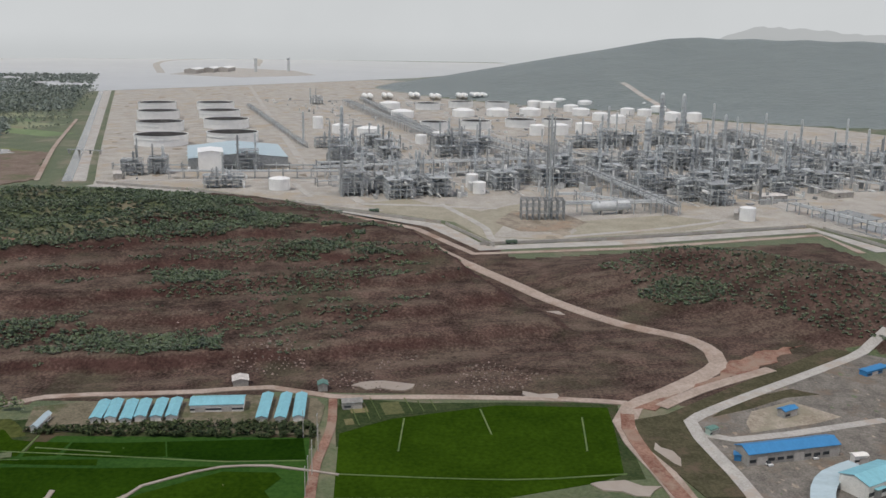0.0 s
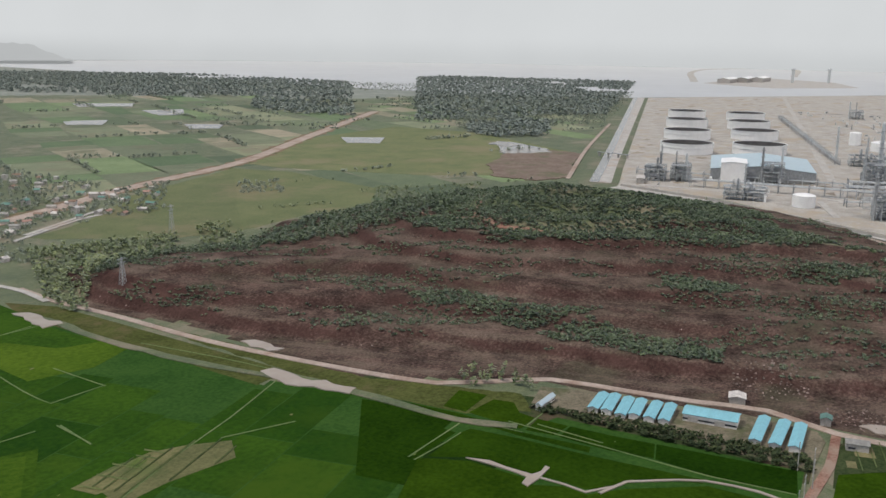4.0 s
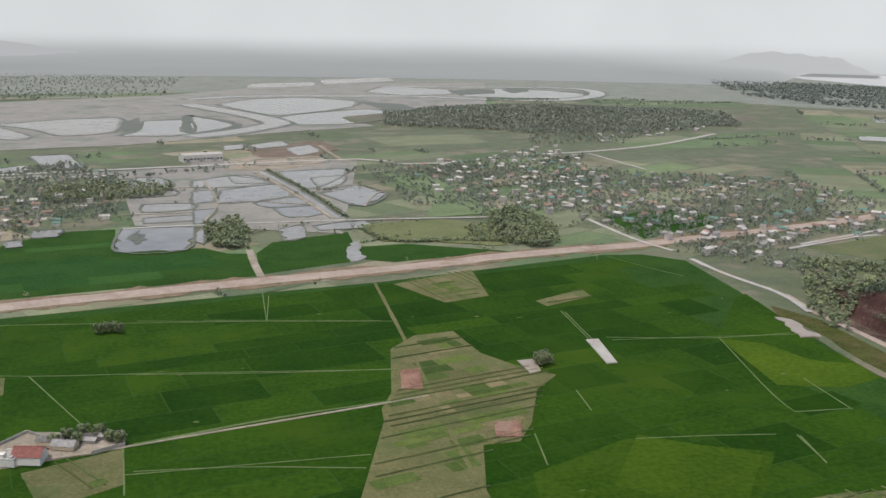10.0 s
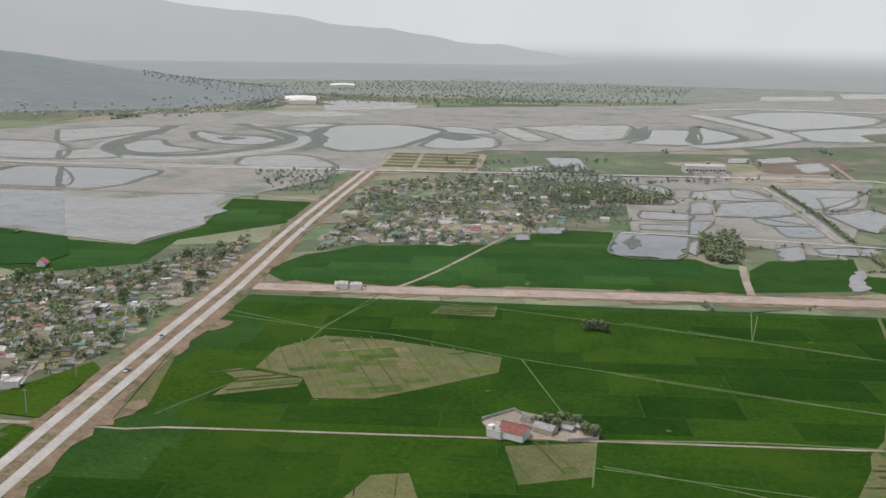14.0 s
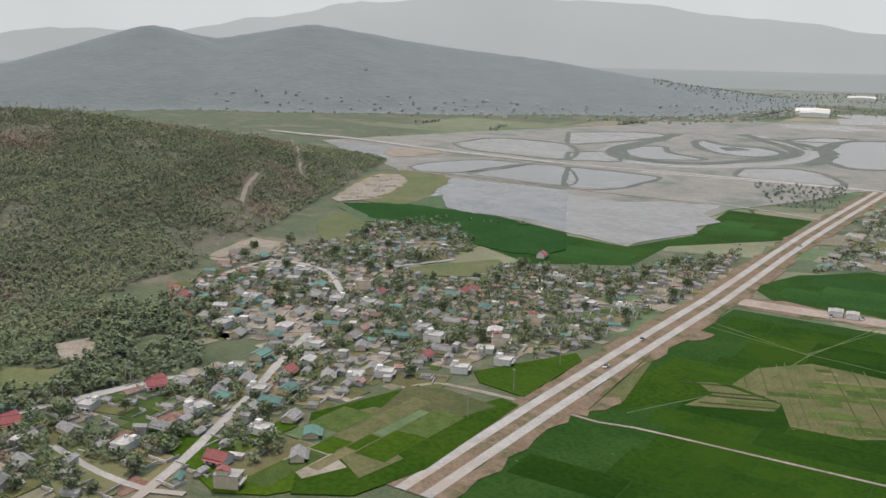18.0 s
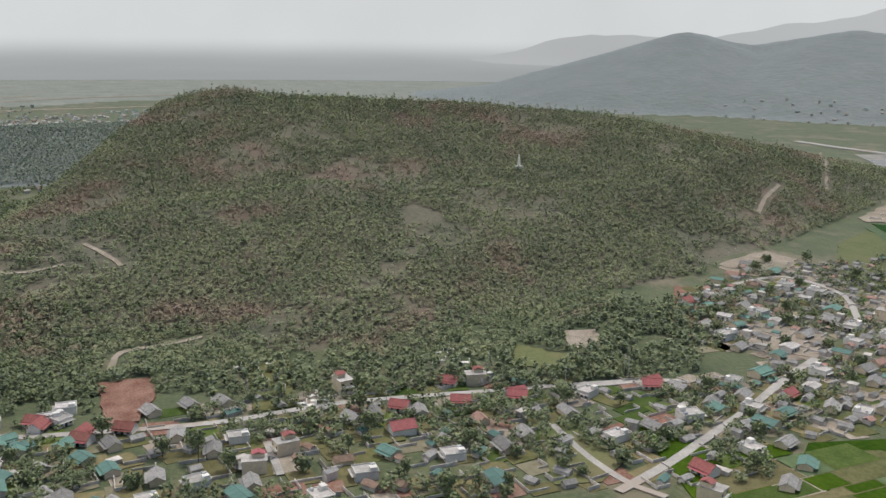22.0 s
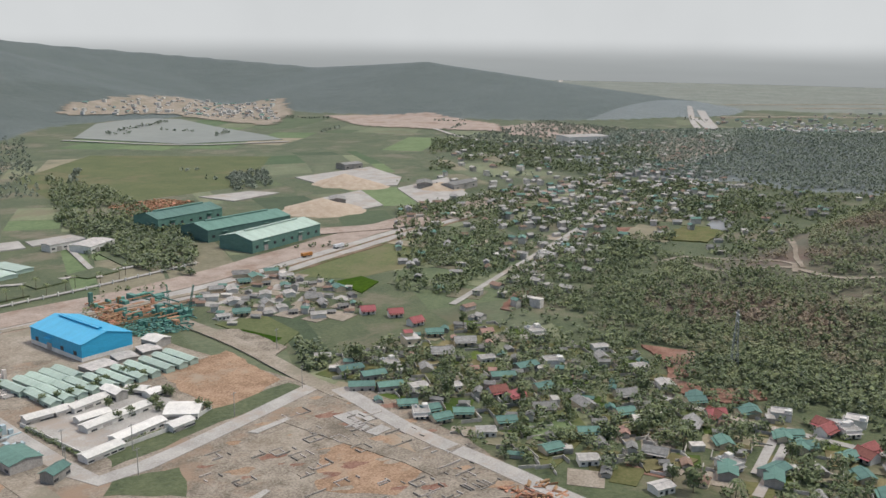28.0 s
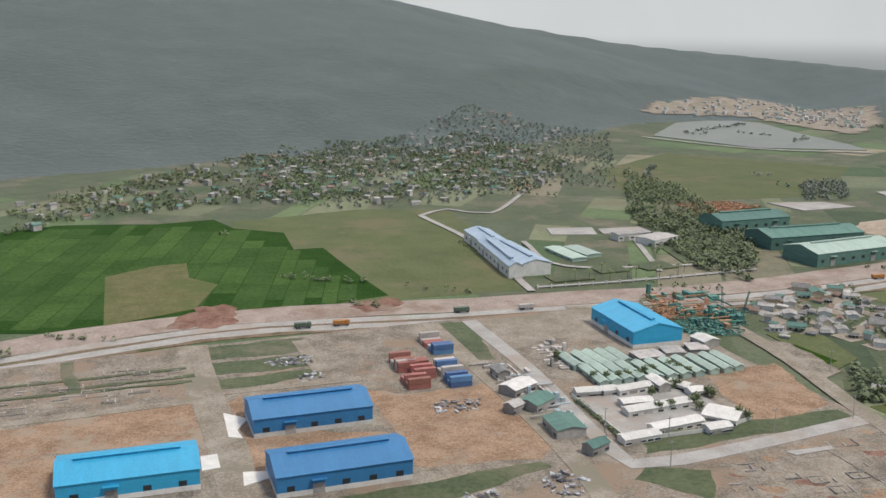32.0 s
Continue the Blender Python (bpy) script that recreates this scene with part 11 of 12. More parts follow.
for pts, w, m in (([(-75.8, -446), (-69.9, -388.6), (-66.4, -328.9), (-61.1, -280.3)], 14, M_SAND), ([(-195.2, -435.6), (-189.2, -377), (-184.2, -320), (-176.4, -261.6), (-169.2, -233.7)], 9, M_SAND), ([(-216.4, -432.2), (-208.3, -352.8), (-199.1, -301), (-194.2, -256.4), (-211.1, -252.6), (-264.3, -252.6), (-303.6, -253.5)], 8, M_CONCRETE), ([(-340.8, -375.6), (-328.6, -318.7), (-308.3, -257.8), (-301.5, -223.1)], 9, M_SAND),
                  ([(-308.5, -242.8), (-289.4, -194.8), (-280, -154.2), (-268.8, -110)], 8, M_CONCRETE), ([(16.2, -380.6), (-65.1, -375.6)], 6, M_SAND), ([(-70.8, -381.3), (-135.4, -374.1)], 6, M_SAND), ([(-125.3, -434.6), (-122.2, -388.9)], 8, M_SAND), ([(-308.3, -708.5), (-303.5, -593.6), (-276.5, -470.9)], 5, M_CONCRETE),
                  ([(-308.3, -708.5), (-341.5, -727), (-367.7, -697.4), (-450.5, -785.4)], 4, M_CONCRETE), ([(-520.2, -493), (-618.9, -428), (-686.9, -416.7), (-870.2, -396.6)], 22, M_ROADDUST), ([(-1087.4, -343.5), (-1285.5, -350.3), (-1931, -588.7)], 16, M_CONCRETE), ([(-887, -404.3), (-1061.5, -378.3), (-1200.1, -319.3)], 12, M_ROADDUST), ([(-2410, -1134.8), (-3871, -1786)], 14, M_CONCRETE),
                  ([(-276.4, -433.3), (-334.8, -419.2), (-404.1, -402.6)], 5, M_SAND), ([(-284.4, -477.7), (-349, -469), (-439.5, -462.4)], 3, M_CONCRETE), ([(-338.7, -591.7), (-328.6, -515.7), (-427.2, -483.2)], 4, M_CONCRETE), ([(-435.4, -600.5), (-377.2, -482.1)], 4, M_CONCRETE)):
    ribbon("park_lane", pts, w, m, 0.3, "dusty pale service road of the industrial park", "road", 14, wobble=0.06)
shed("blue_warehouse", [(-7.4, -302.3), (-51.5, -298.1), (-53.5, -320.4), (-9, -326.1)], 8, M_SKYBLUE, M_SKYBLUE, "bright sky-blue steel warehouse with a white plinth", plinth=M_WHITE, rise=3.2, group="warehouses")
shed("blue_warehouse", [(-77, -330.5), (-121.8, -325.8), (-125.4, -349.7), (-79.3, -353.2)], 8, M_NAVY, M_NAVY, "deep blue steel warehouse with a white plinth", plinth=M_WHITE, rise=3.2, group="warehouses")
shed("blue_warehouse", [(-72.1, -280.8), (-117.2, -276.9), (-121.6, -298.2), (-74.7, -302.8)], 8, M_NAVY, M_NAVY, "deep blue steel warehouse with a white plinth", plinth=M_WHITE, rise=3.2, group="warehouses")
shed("blue_warehouse", [(-273.2, -402), (-270, -360.1), (-295, -358.5), (-302.1, -405.1)], 9, M_SKYBLUE, M_SKYBLUE, "wide sky-blue steel warehouse beside a scrap yard", plinth=M_WHITE, rise=3.5, group="warehouses")
for c, lab in (([(-498.8, -592.9), (-497, -564.3), (-557.4, -560.5), (-567.7, -590.1)], "long teal shed at the timber yard"), ([(-496.7, -532.6), (-484.2, -504.1), (-562.2, -494.3), (-579.2, -525.6)], "long teal shed with a raised ridge"), ([(-486.1, -483.9), (-475.5, -451.9), (-543.6, -453.7), (-567, -484)], "long grey-green shed with open sides")):
    shed("teal_shed", c, 9, M_TEAL if "grey" not in lab else M_PALEGREEN, M_TEAL, lab, rise=3.5, group="teal sheds")
M_SAW = paint("pale_steel_blue_roof", (0.34, 0.44, 0.53), 0.5, stretch=(1, 0.2, 1), var=0.12)
for c in ([(-299.1, -601.6), (-320.9, -617.8), (-314, -575.7), (-292.5, -558.3)], [(-292.5, -558.3), (-315.8, -576.7), (-309, -511.6), (-287.4, -495.8)], [(-293.7, -574.3), (-303.4, -576.3), (-288.2, -504), (-278.2, -500.4)]):
    shed("garment_factory", c, 8, M_SAW, M_WHITE, "factory hall with pale blue ridged roofs", "factory", 2.5, group="factory halls")
for c in ([(-339.5, -558.2), (-352, -567.2), (-350.3, -529.8), (-339, -521.6)], [(-353, -557.6), (-365.6, -562.4), (-365.6, -536), (-354, -527.2)]):
    shed("low_greenhouse", c, 2.2, M_PALEGREEN, M_PALEGREEN, "low pale green roofed store", "store", 0.5, False, bays=4)
for c in ([(-415.5, -558.8), (-442.3, -566), (-439.5, -547.4), (-414.4, -540.1)], [(-405.9, -577.8), (-434.2, -576.8), (-432.5, -567.4), (-403.4, -567)]):
    shed("office_block", c, 5, M_SLAB, M_WHITE, "white office block among bare plots", "office", 0.6, False, bays=6)


def hall(t, z, a, b, w, roof, wall, label, name="barrack", eave=3.2, rise=1.0, group="", bays=None):
    """A gabled hall given by the two ends of its ridge."""
    (ax, ay), (bx, by) = a, b
    h = math.atan2(by - ay, bx - ax)
    s, c = math.sin(h) * w / 2, math.cos(h) * w / 2
    return shed(name, [(ax + s, ay - c), (bx + s, by - c), (bx - s, by + c), (ax - s, ay + c)], eave, roof, wall, label, name.replace("_", " "), rise, False, group, bays=bays)


A_ = [(-210.8, -320.5), (-221.7, -317.7), (-227.6, -315), (-221.5, -303), (-217.8, -294.6), (-217.2, -276.6), (-200.8, -272.9), (-236.5, -268.4), (-248.2, -282.5), (-255.1, -302.4), (-255.5, -314.5)]
B_ = [(-221.3, -318.2), (-228.5, -316.9), (-250.9, -315.4), (-234.5, -300.6), (-248.3, -293.9), (-240.2, -276.6), (-216.6, -272.3), (-246.6, -267.7), (-256.1, -271.7), (-262.2, -301.8), (-259.2, -306.1)]
for k, (a, b) in enumerate(zip(A_, B_)):
    hall(28, 0, a, b, 13 if k == 8 else 5.6, M_WHITE, M_WHITE, "low white dormitory block of the compound", "dormitory", 3.0, 0.8, "dormitories", 5)
rows = list(zip([(-230.4, -363.3), (-237.4, -362.4), (-243.1, -361.9), (-249.3, -361), (-255.2, -360.5), (-230.9, -346.1), (-236.7, -345.1), (-242.6, -344.1), (-248.6, -343.1), (-256.1, -340.6), (-262.8, -340.1), (-270, -339.3), (-277, -338.9), (-284.6, -338), (-291.9, -337.5), (-298.1, -337.2)],
                [(-229.1, -346), (-236.4, -345.5), (-242.3, -344.5), (-247.9, -343.9), (-253.7, -343.2), (-227.8, -323.7), (-234.1, -323.7), (-240.2, -323.1), (-246.7, -322.2), (-254, -320.4), (-260.9, -319.4), (-267.8, -318.4), (-274.6, -317.8), (-282.4, -317.3), (-289.4, -316.6), (-296, -316.7)]))
for a, b in rows:
    hall(28, 0, a, b, 4.6, M_PALEGREEN, M_PALEGREEN, "long workers' barrack with a pale green roof", "workers_barrack", 3.0, 0.9, "workers barracks", 3)
for c in ([(-263, -353.9), (-275.7, -352.3), (-273.1, -342.7), (-259.5, -343.4)], [(-279.3, -353.4), (-289.3, -352.8), (-286.2, -343.2), (-276.4, -343.9)], [(-293.8, -353.1), (-303, -351.1), (-299.3, -341.8), (-290.3, -343.9)]):
    shed("low_store", c, 2.6, M_SLAB, M_GREYWALL, "low pale flat-roofed store behind the barracks", "store", 0.3, False, bays=3)
sheet("compound_yard", [(-211, -322.3), (-222.3, -326.7), (-256.7, -320.9), (-259.9, -294.6), (-258.4, -272.2), (-244, -270.2), (-205.7, -274.8), (-206.6, -284.7)], M_CONCRETE, 0.32, "pale concrete yard of the compound", "ground")
sheet("barrack_yard", [(-232.3, -373.5), (-270.3, -371.6), (-311.8, -352.6), (-306.7, -318.7), (-263.8, -321.6), (-226.2, -332.2)], M_SAND, 0.31, "pale yard between the barracks", "ground")
COMPOUND = [(-208.6, -319.6), (-203.8, -272.4), (-246.3, -267.7), (-261.6, -271.5)]
for a, b in zip(COMPOUND, COMPOUND[1:]):
    L = math.hypot(b[0] - a[0], b[1] - a[1])
    w = mesh_object("compound_wall", *box(([], []), -L / 2, L / 2, -0.15, 0.15, 0, 2.2), M_WHITE)
    w.matrix_basis = pose((a[0] + b[0]) / 2, (a[1] + b[1]) / 2, 0, 0, 0, math.degrees(math.atan2(b[1] - a[1], b[0] - a[0])))
    tagged(w, "white boundary wall of the dormitory compound", "wall", "compound walls")
for x, y in [(-252.9, -329.4), (-256.8, -329.5), (-238.3, -328.8), (-227.8, -332.4), (-233.4, -330.2), (-256.7, -310.4), (-250.9, -310.7), (-240, -307), (-238.6, -292.5), (-232.6, -292.8), (-249.3, -292.7), (-248.2, -286.4), (-262.6, -298.7), (-262.5, -295.7), (-270.1, -321.3), (-269, -327.1), (-259.8, -271.6), (-259.3, -275.8), (-253.2, -294.2), (-242.5, -328.3), (-227.2, -362.4)] + [(-268.4, -331.6), (-255.1, -310.6), (-247.9, -326.9)]:
    tree("round", x, y, 0.55)
for c, r, lab in (([(-184.8, -336.1), (-183.5, -326.2), (-197, -331), (-197.6, -341.7)], M_WHITE, "workshop with a curved white roof"), ([(-183.8, -318.6), (-183.8, -308.2), (-195.6, -313.6), (-195.9, -324.4)], M_TEAL, "dark teal workshop by the lane"), ([(-182.2, -296.7), (-179.9, -282.7), (-192.4, -284.8), (-194.4, -300)], M_TEAL, "teal workshop by the lane"),
                  ([(-183.9, -271.6), (-183.1, -266.7), (-191.5, -268.3), (-192.9, -275.2)], M_TEAL, "small teal shed by the lane"), ([(-175.8, -316.8), (-175.1, -310.8), (-181.5, -313.2), (-181.7, -319.6)], M_SLAB, "grey lean-to beside a workshop"), ([(-246.3, -318.9), (-244.5, -306.7), (-251.1, -309.6), (-251.4, -319.8)], M_WHITE, "white canopy over parked vehicles"),
                  ([(-301.2, -356.7), (-300.8, -345.6), (-311.1, -349.7), (-309.9, -358.8)], M_WHITE, "small white gatehouse beside the yard"), ([(-189.7, -355.6), (-188.8, -346.1), (-194.9, -349.6), (-195.6, -358.7)], M_GREYTILE, "grey shed by the lane")):
    shed("workshop", c, 4.2, r, M_GREYWALL, lab, "workshop", 1.2, False, group="workshops", bays=3)
M_SCRAP = material("mixed_scrap", (0.12, 0.12, 0.13), (0.5, 0.5, 0.5), 2, 0.4, 0.7, 0, vary="island", amount=0.7)
M_TIMBER = material("stacked_timber", (0.30, 0.16, 0.09), (0.5, 0.3, 0.18), 2, 0.4, 0.9, 0, vary="island", amount=0.4)
M_GREENSTEEL = paint("green_painted_steel", (0.10, 0.24, 0.2), 0.7, vary="island", amount=0.4)
M_BOXRED = paint("rust_red_container_paint", (0.36, 0.15, 0.12), 0.6, vary="object", amount=0.3)
M_BOXBLUE = paint("blue_container_paint", (0.10, 0.19, 0.36), 0.6, vary="object", amount=0.3)
M_BOXGREY = paint("pale_container_paint", (0.5, 0.46, 0.42), 0.6, vary="object", amount=0.3)


def container(x, y, z, deg, mat, label):
    t = thing("shipping_container", label, "container", pose(x, y, z, 0, 0, deg) @ Matrix.Diagonal((0.8, 1, 1, 1)), "shipping containers")
    part("body", box(([], []), -6.1, 6.1, -1.22, 1.22, 0.12, 2.5), mat, t)
    ribs = ([], [])
    for k in range(14):
        xx = -5.8 + k * 0.89
        box(ribs, xx - 0.12, xx + 0.12, -1.27, 1.27, 0.15, 2.54)
    part("ribs", ribs, mat, t)
    part("door", box(([], []), 6.1, 6.16, -1.15, 1.15, 0.2, 2.4), M_GREYWALL, t)


PARK = math.degrees(math.atan2((-128.7, -344.1)[1] - (-81.4, -349.1)[1], (-128.7, -344.1)[0] - (-81.4, -349.1)[0]))
clutter("yard_clutter", [(-191.8, -378.6), (-197.1, -366.5), (-208.4, -355.3), (-203.2, -318.4), (-198.1, -300.3), (-187.6, -284.2), (-186.6, -300.6), (-186.9, -323.2), (-188.7, -356.2)], 70, 720, PARK, [M_BOXGREY, M_GREYWALL, M_LIGHTBLUE], "crates, cabins and parked plant along the workshop lane", (0.8, 2.4), (1.5, 5), "yard goods")
clutter("yard_clutter", [(-226.6, -386.3), (-241.9, -387.4), (-233.0, -353.7), (-220.8, -335.1), (-219.1, -353.2)], 36, 721, PARK, [M_GREYWALL, M_BOXGREY], "stacked goods beside the barracks", (0.6, 2.0), (1.5, 5), "yard goods")
clutter("yard_clutter", [(-334.2, -437.8), (-374.6, -429.0), (-356.2, -383.4), (-332.8, -366.3), (-315.4, -382.7)], 90, 722, PARK, [M_GREENSTEEL, M_GREENSTEEL, M_TIMBER], "green and rusty steel parts in a scrap yard", (0.6, 3.2), (2, 8), "scrap")
hedge = [p[:2] for p in along([(-207.4, -313.6), (-205.3, -292.5), (-203.0, -274.7), (-208.6, -274.4), (-236.2, -270.3)], 1.6)]
x, y = (np.array(c) for c in zip(*hedge))
woods("compound_hedge", x, y, M_LEAF, 725, (1.6, 3.0), (0.9, 1.5), 22, 0.4, "dark hedge round the dormitory compound", "hedge")
for x, y, turn in ((-346.0, -386.6, 40), (-349.8, -377.5, 70)):
    rig = thing("crawler_crane", "green crawler crane with a lattice boom", "crane", pose(x, y, 0, 0, 0, turn), "scrap yard cranes")
    part("cab", box(([], []), -2.5, 2.5, -1.6, 1.6, 1.2, 4.0), M_GREENSTEEL, rig)
    for sy in (-1.9, 1.9):
        part("track", box(([], []), -3, 3, sy - 0.5, sy + 0.5, 0, 1.2), M_DARK, rig)
    boom = ([], [])
    for sy in (-0.6, 0.6):
        for sz in (0, 1.1):
            tube(boom, (2, sy, 2.2 + sz), (9, sy * 0.4, 19 + sz * 0.4), 0.14, 5)
    for q in range(9):
        tube(boom, (2 + q * 0.78, -0.6 + q * 0.03, 2.2 + q * 1.87), (2.78 + q * 0.78, 0.6 - q * 0.03, 4.1 + q * 1.87), 0.09, 4)
    part("boom", boom, M_GREENSTEEL, rig)["kind"] = "stuff"
rc = random.Random(4)
for (x, y), cols, rows_, mats in zip([(-157.4, -374.1), (-153.8, -353.2), (-160.9, -363.4), (-173.1, -361.3), (-171.2, -348.8), (-182.5, -401.6), (-182, -390.2)], (2, 2, 2, 2, 2, 2, 2), (6, 5, 6, 5, 4, 5, 4), ((M_BOXRED, M_BOXGREY), (M_BOXRED, M_BOXRED), (M_BOXRED, M_BOXRED), (M_BOXBLUE, M_BOXGREY), (M_BOXBLUE, M_BOXBLUE), (M_BOXGREY, M_BOXRED), (M_BOXGREY, M_BOXBLUE))):
    for i in range(rows_):
        for j in range(1):
            m = rc.choice(mats)
            c, s = math.cos(radians(PARK)), math.sin(radians(PARK))
            xx, yy = 0.0, i * 2.7
            lab = {M_BOXRED: "rust-red shipping container in a stack", M_BOXBLUE: "blue shipping container in a stack", M_BOXGREY: "pale faded shipping container in a stack"}[m]
            container(x + xx * c - yy * s, y + xx * s + yy * c, 0.3, PARK, m, lab)
            if rc.random() < 0.5:
                container(x + xx * c - yy * s, y + xx * s + yy * c, 2.85, PARK, m, lab)


def heap(region, seed, mats, label, lo=0.5, hi=2.0):
    rng = np.random.default_rng(seed)
    x, y = scatter(region, 1.8, seed)
    v, f = [], []
    for a, b in zip(x, y):
        L, W, z = rng.uniform(lo, hi), rng.uniform(0.2, 0.6), rng.uniform(0.2, 1.6)
        an = rng.uniform(0, 3.14)
        c, s = math.cos(an), math.sin(an)
        k = len(v)
        for zz in (z - 0.3, z):
            v += [(float(a + p * c - q * s), float(b + p * s + q * c), float(zz + p * rng.uniform(-0.3, 0.3))) for p, q in ((-L, -W), (L, -W), (L, W), (-L, W))]
        f += [(k + 3, k + 2, k + 1, k), (k + 4, k + 5, k + 6, k + 7)] + [(k + e, k + (e + 1) % 4, k + 4 + (e + 1) % 4, k + 4 + e) for e in range(4)]
    tagged(mesh_object("scrap_heap", v, f, mats), label, "heap", kind="stuff")


for k, (region, m, lab) in enumerate((([(-102.9, -413), (-124.3, -412.6), (-120.6, -399.1), (-102.5, -403.4)], M_SCRAP, "grey heap of scrap metal on weeds"), ([(-111.3, -387.3), (-121.7, -389.1), (-118.9, -378.8), (-109.8, -380.4)], M_SCRAP, "pale heap of scrap on weeds"), ([(-152.5, -336.7), (-172, -331.7), (-167.5, -321.9), (-149.7, -325)], M_SCRAP, "heap of dark and white sheeting"),
                                      ([(-158.3, -260), (-169.8, -262), (-173.4, -253.4), (-165, -243.8), (-156, -246.8)], M_SCRAP, "large heap of crushed scrap metal"), ([(-21.3, -309.2), (-47.7, -303.9), (-47.5, -297.9), (-22.4, -303.6)], M_SCRAP, "row of stacked drums by the warehouse"), ([(-328, -429.3), (-344, -425.7), (-322.3, -391), (-312.6, -396.7)], M_TIMBER, "orange-brown stack of timber and steel"),
                                      ([(-323.3, -398.6), (-349.5, -378.3), (-334.2, -356), (-309.5, -367.7), (-311, -381.9)], M_GREENSTEEL, "green steel parts in a scrap yard"), ([(-543.2, -678.9), (-592.4, -672.4), (-604.1, -638.4), (-523.9, -623.4)], M_TIMBER, "long rows of stacked timber"), ([(-264.1, -138.7), (-279, -131.3), (-273.2, -116), (-256.7, -128.5)], M_TIMBER, "dark heap of reinforcing steel"), ([(-129, -259.3), (-139.4, -259.1), (-139, -246.7), (-126.5, -250.1)], M_SCRAP, "dark scrap heap by the lane"))):
    heap(region, 300 + k, m, lab)
for poly in ([(-623.8, -651.6), (-676.5, -636.3), (-684.6, -607.6), (-626.1, -609.4)], [(-769.6, -660.9), (-881.9, -645.9), (-837.8, -571.7), (-787.9, -543), (-741.4, -593.5)], [(-673.2, -556.9), (-742.3, -554.2), (-687.1, -488.6), (-622.5, -496.3)], [(-774, -533.2), (-865.6, -532.1), (-782.1, -457), (-701.7, -454.5)], [(-378.4, -625.9), (-413.4, -615.5), (-402.4, -591.5), (-369.8, -603.7)], [(-414.5, -609.3), (-449.6, -604.7), (-447.4, -587), (-408.4, -592.6)]):
    sheet("gravel_yard", poly, M_CONCRETE, 0.3, "pale crushed-stone storage yard", "ground", group="stone yards")
for c in ([(-652, -521), (-671.1, -518.1), (-684.2, -529.7), (-667.7, -533.8)], [(-781.2, -479.3), (-823.4, -477), (-843.9, -490.4), (-803.9, -493.7)], [(-774.2, -509.6), (-796.2, -506.3), (-813.1, -518.6), (-794.2, -523.1)], [(-839.2, -654.8), (-864.9, -648.5), (-878.8, -660.7), (-857.8, -668.8)]):
    shed("yard_shed", c, 6, M_GREYTILE, M_GREYWALL, "dark open shed in a stone yard", "shed", 1.5, False, bays=3)
M_STONEHEAP = material("stone_heap", (0.36, 0.28, 0.2), (0.5, 0.42, 0.33), 6, 0.6, 0.95, 0.5)


def cone(x, y, r, h):
    v, f = [(x, y, h)], []
    n = 18
    rr = random.Random(int(x))
    for j, k in ((0.45, 0.5), (1.0, 0.0)):
        v += [(x + r * j * rr.uniform(0.85, 1.15) * math.cos(math.tau * i / n), y + r * j * rr.uniform(0.85, 1.15) * math.sin(math.tau * i / n), h * k) for i in range(n)]
    f += [(0, 1 + i, 1 + (i + 1) % n) for i in range(n)] + [(1 + i, 1 + n + i, 1 + n + (i + 1) % n, 1 + (i + 1) % n) for i in range(n)]
    tagged(mesh_object("gravel_pile", v, f, M_STONEHEAP, smooth=True), "tan conical heap of crushed stone", "heap", "stone heaps")


for (x, y), r in zip([(-770.4, -595.7), (-639.8, -519.6), (-765.7, -570.7), (-797.2, -497.1)], (34, 36, 26, 24)):
    cone(x, y, r, r * 0.3)
# reservoir and hill town
sheet("reservoir", [(-871.9, -1151.5), (-1033.4, -1305.3), (-1148.8, -1331), (-1175.9, -1262.9), (-1117.5, -1124.1), (-1070.3, -973.6), (-1039.2, -913.5), (-913.5, -983.4)], material("green_reservoir", (0.15, 0.165, 0.135), (0.19, 0.205, 0.17), 60, 20, 0.4, 0, spec=0.25), 0.3, "still grey-green reservoir below a hill town", "water")
ribbon("reservoir_dam", [(-844.6, -1139.7), (-904.3, -973.5), (-1022.1, -888.3)], 8, M_CONCRETE, 1.2, "long grassy dam of the reservoir", "dam", 30)
drape("town_ground", [(-1007.4, -1384.3), (-1115.3, -1466), (-1402.9, -1503), (-1531, -1342.7), (-1410.2, -1209.8), (-1173.6, -1054.9), (-1190.3, -1196.9), (-1216.5, -1334.8)], M_SAND, 14, "pale graded ground of a new hill town")
far_village("hill_town", [(-1041.7, -1386.3), (-1128.8, -1453.1), (-1396.9, -1481.2), (-1511, -1340.8), (-1256, -1115.8), (-1240.7, -1219.9), (-1226, -1345.1)], 19, 95, 0.4, "a white hillside town", None, 1.25)
far_village("far_roadside", [(-1728, -536.2), (-2190, -279.7), (-1723, -216.7), (-1574, -404.4)], 34, 96, 0.4, "a distant roadside town")
for poly in ([(-1394.4, -1128.7), (-1532, -982.3), (-1449.9, -791.8), (-1333.8, -707.9), (-1265.6, -942.5)], [(-1406.1, -767.7), (-1519, -740.2), (-1492.9, -613.5), (-1288.4, -537.4), (-1296.7, -688.1)], [(-1409.8, -523.8), (-1267.4, -368.8), (-1146.5, -318.8), (-1114.3, -363.1)]):
    drape("earth_cut", poly, M_ROADDUST, 9, "raw orange earth terrace below the hill")
shed("white_hotel", [(-1215.5, -561.2), (-1271.2, -526), (-1307.7, -542.2), (-1257.9, -580.1)], 11, M_SLAB, M_WHITE, "long white building on a terrace", "hotel", 1, False, bays=10)
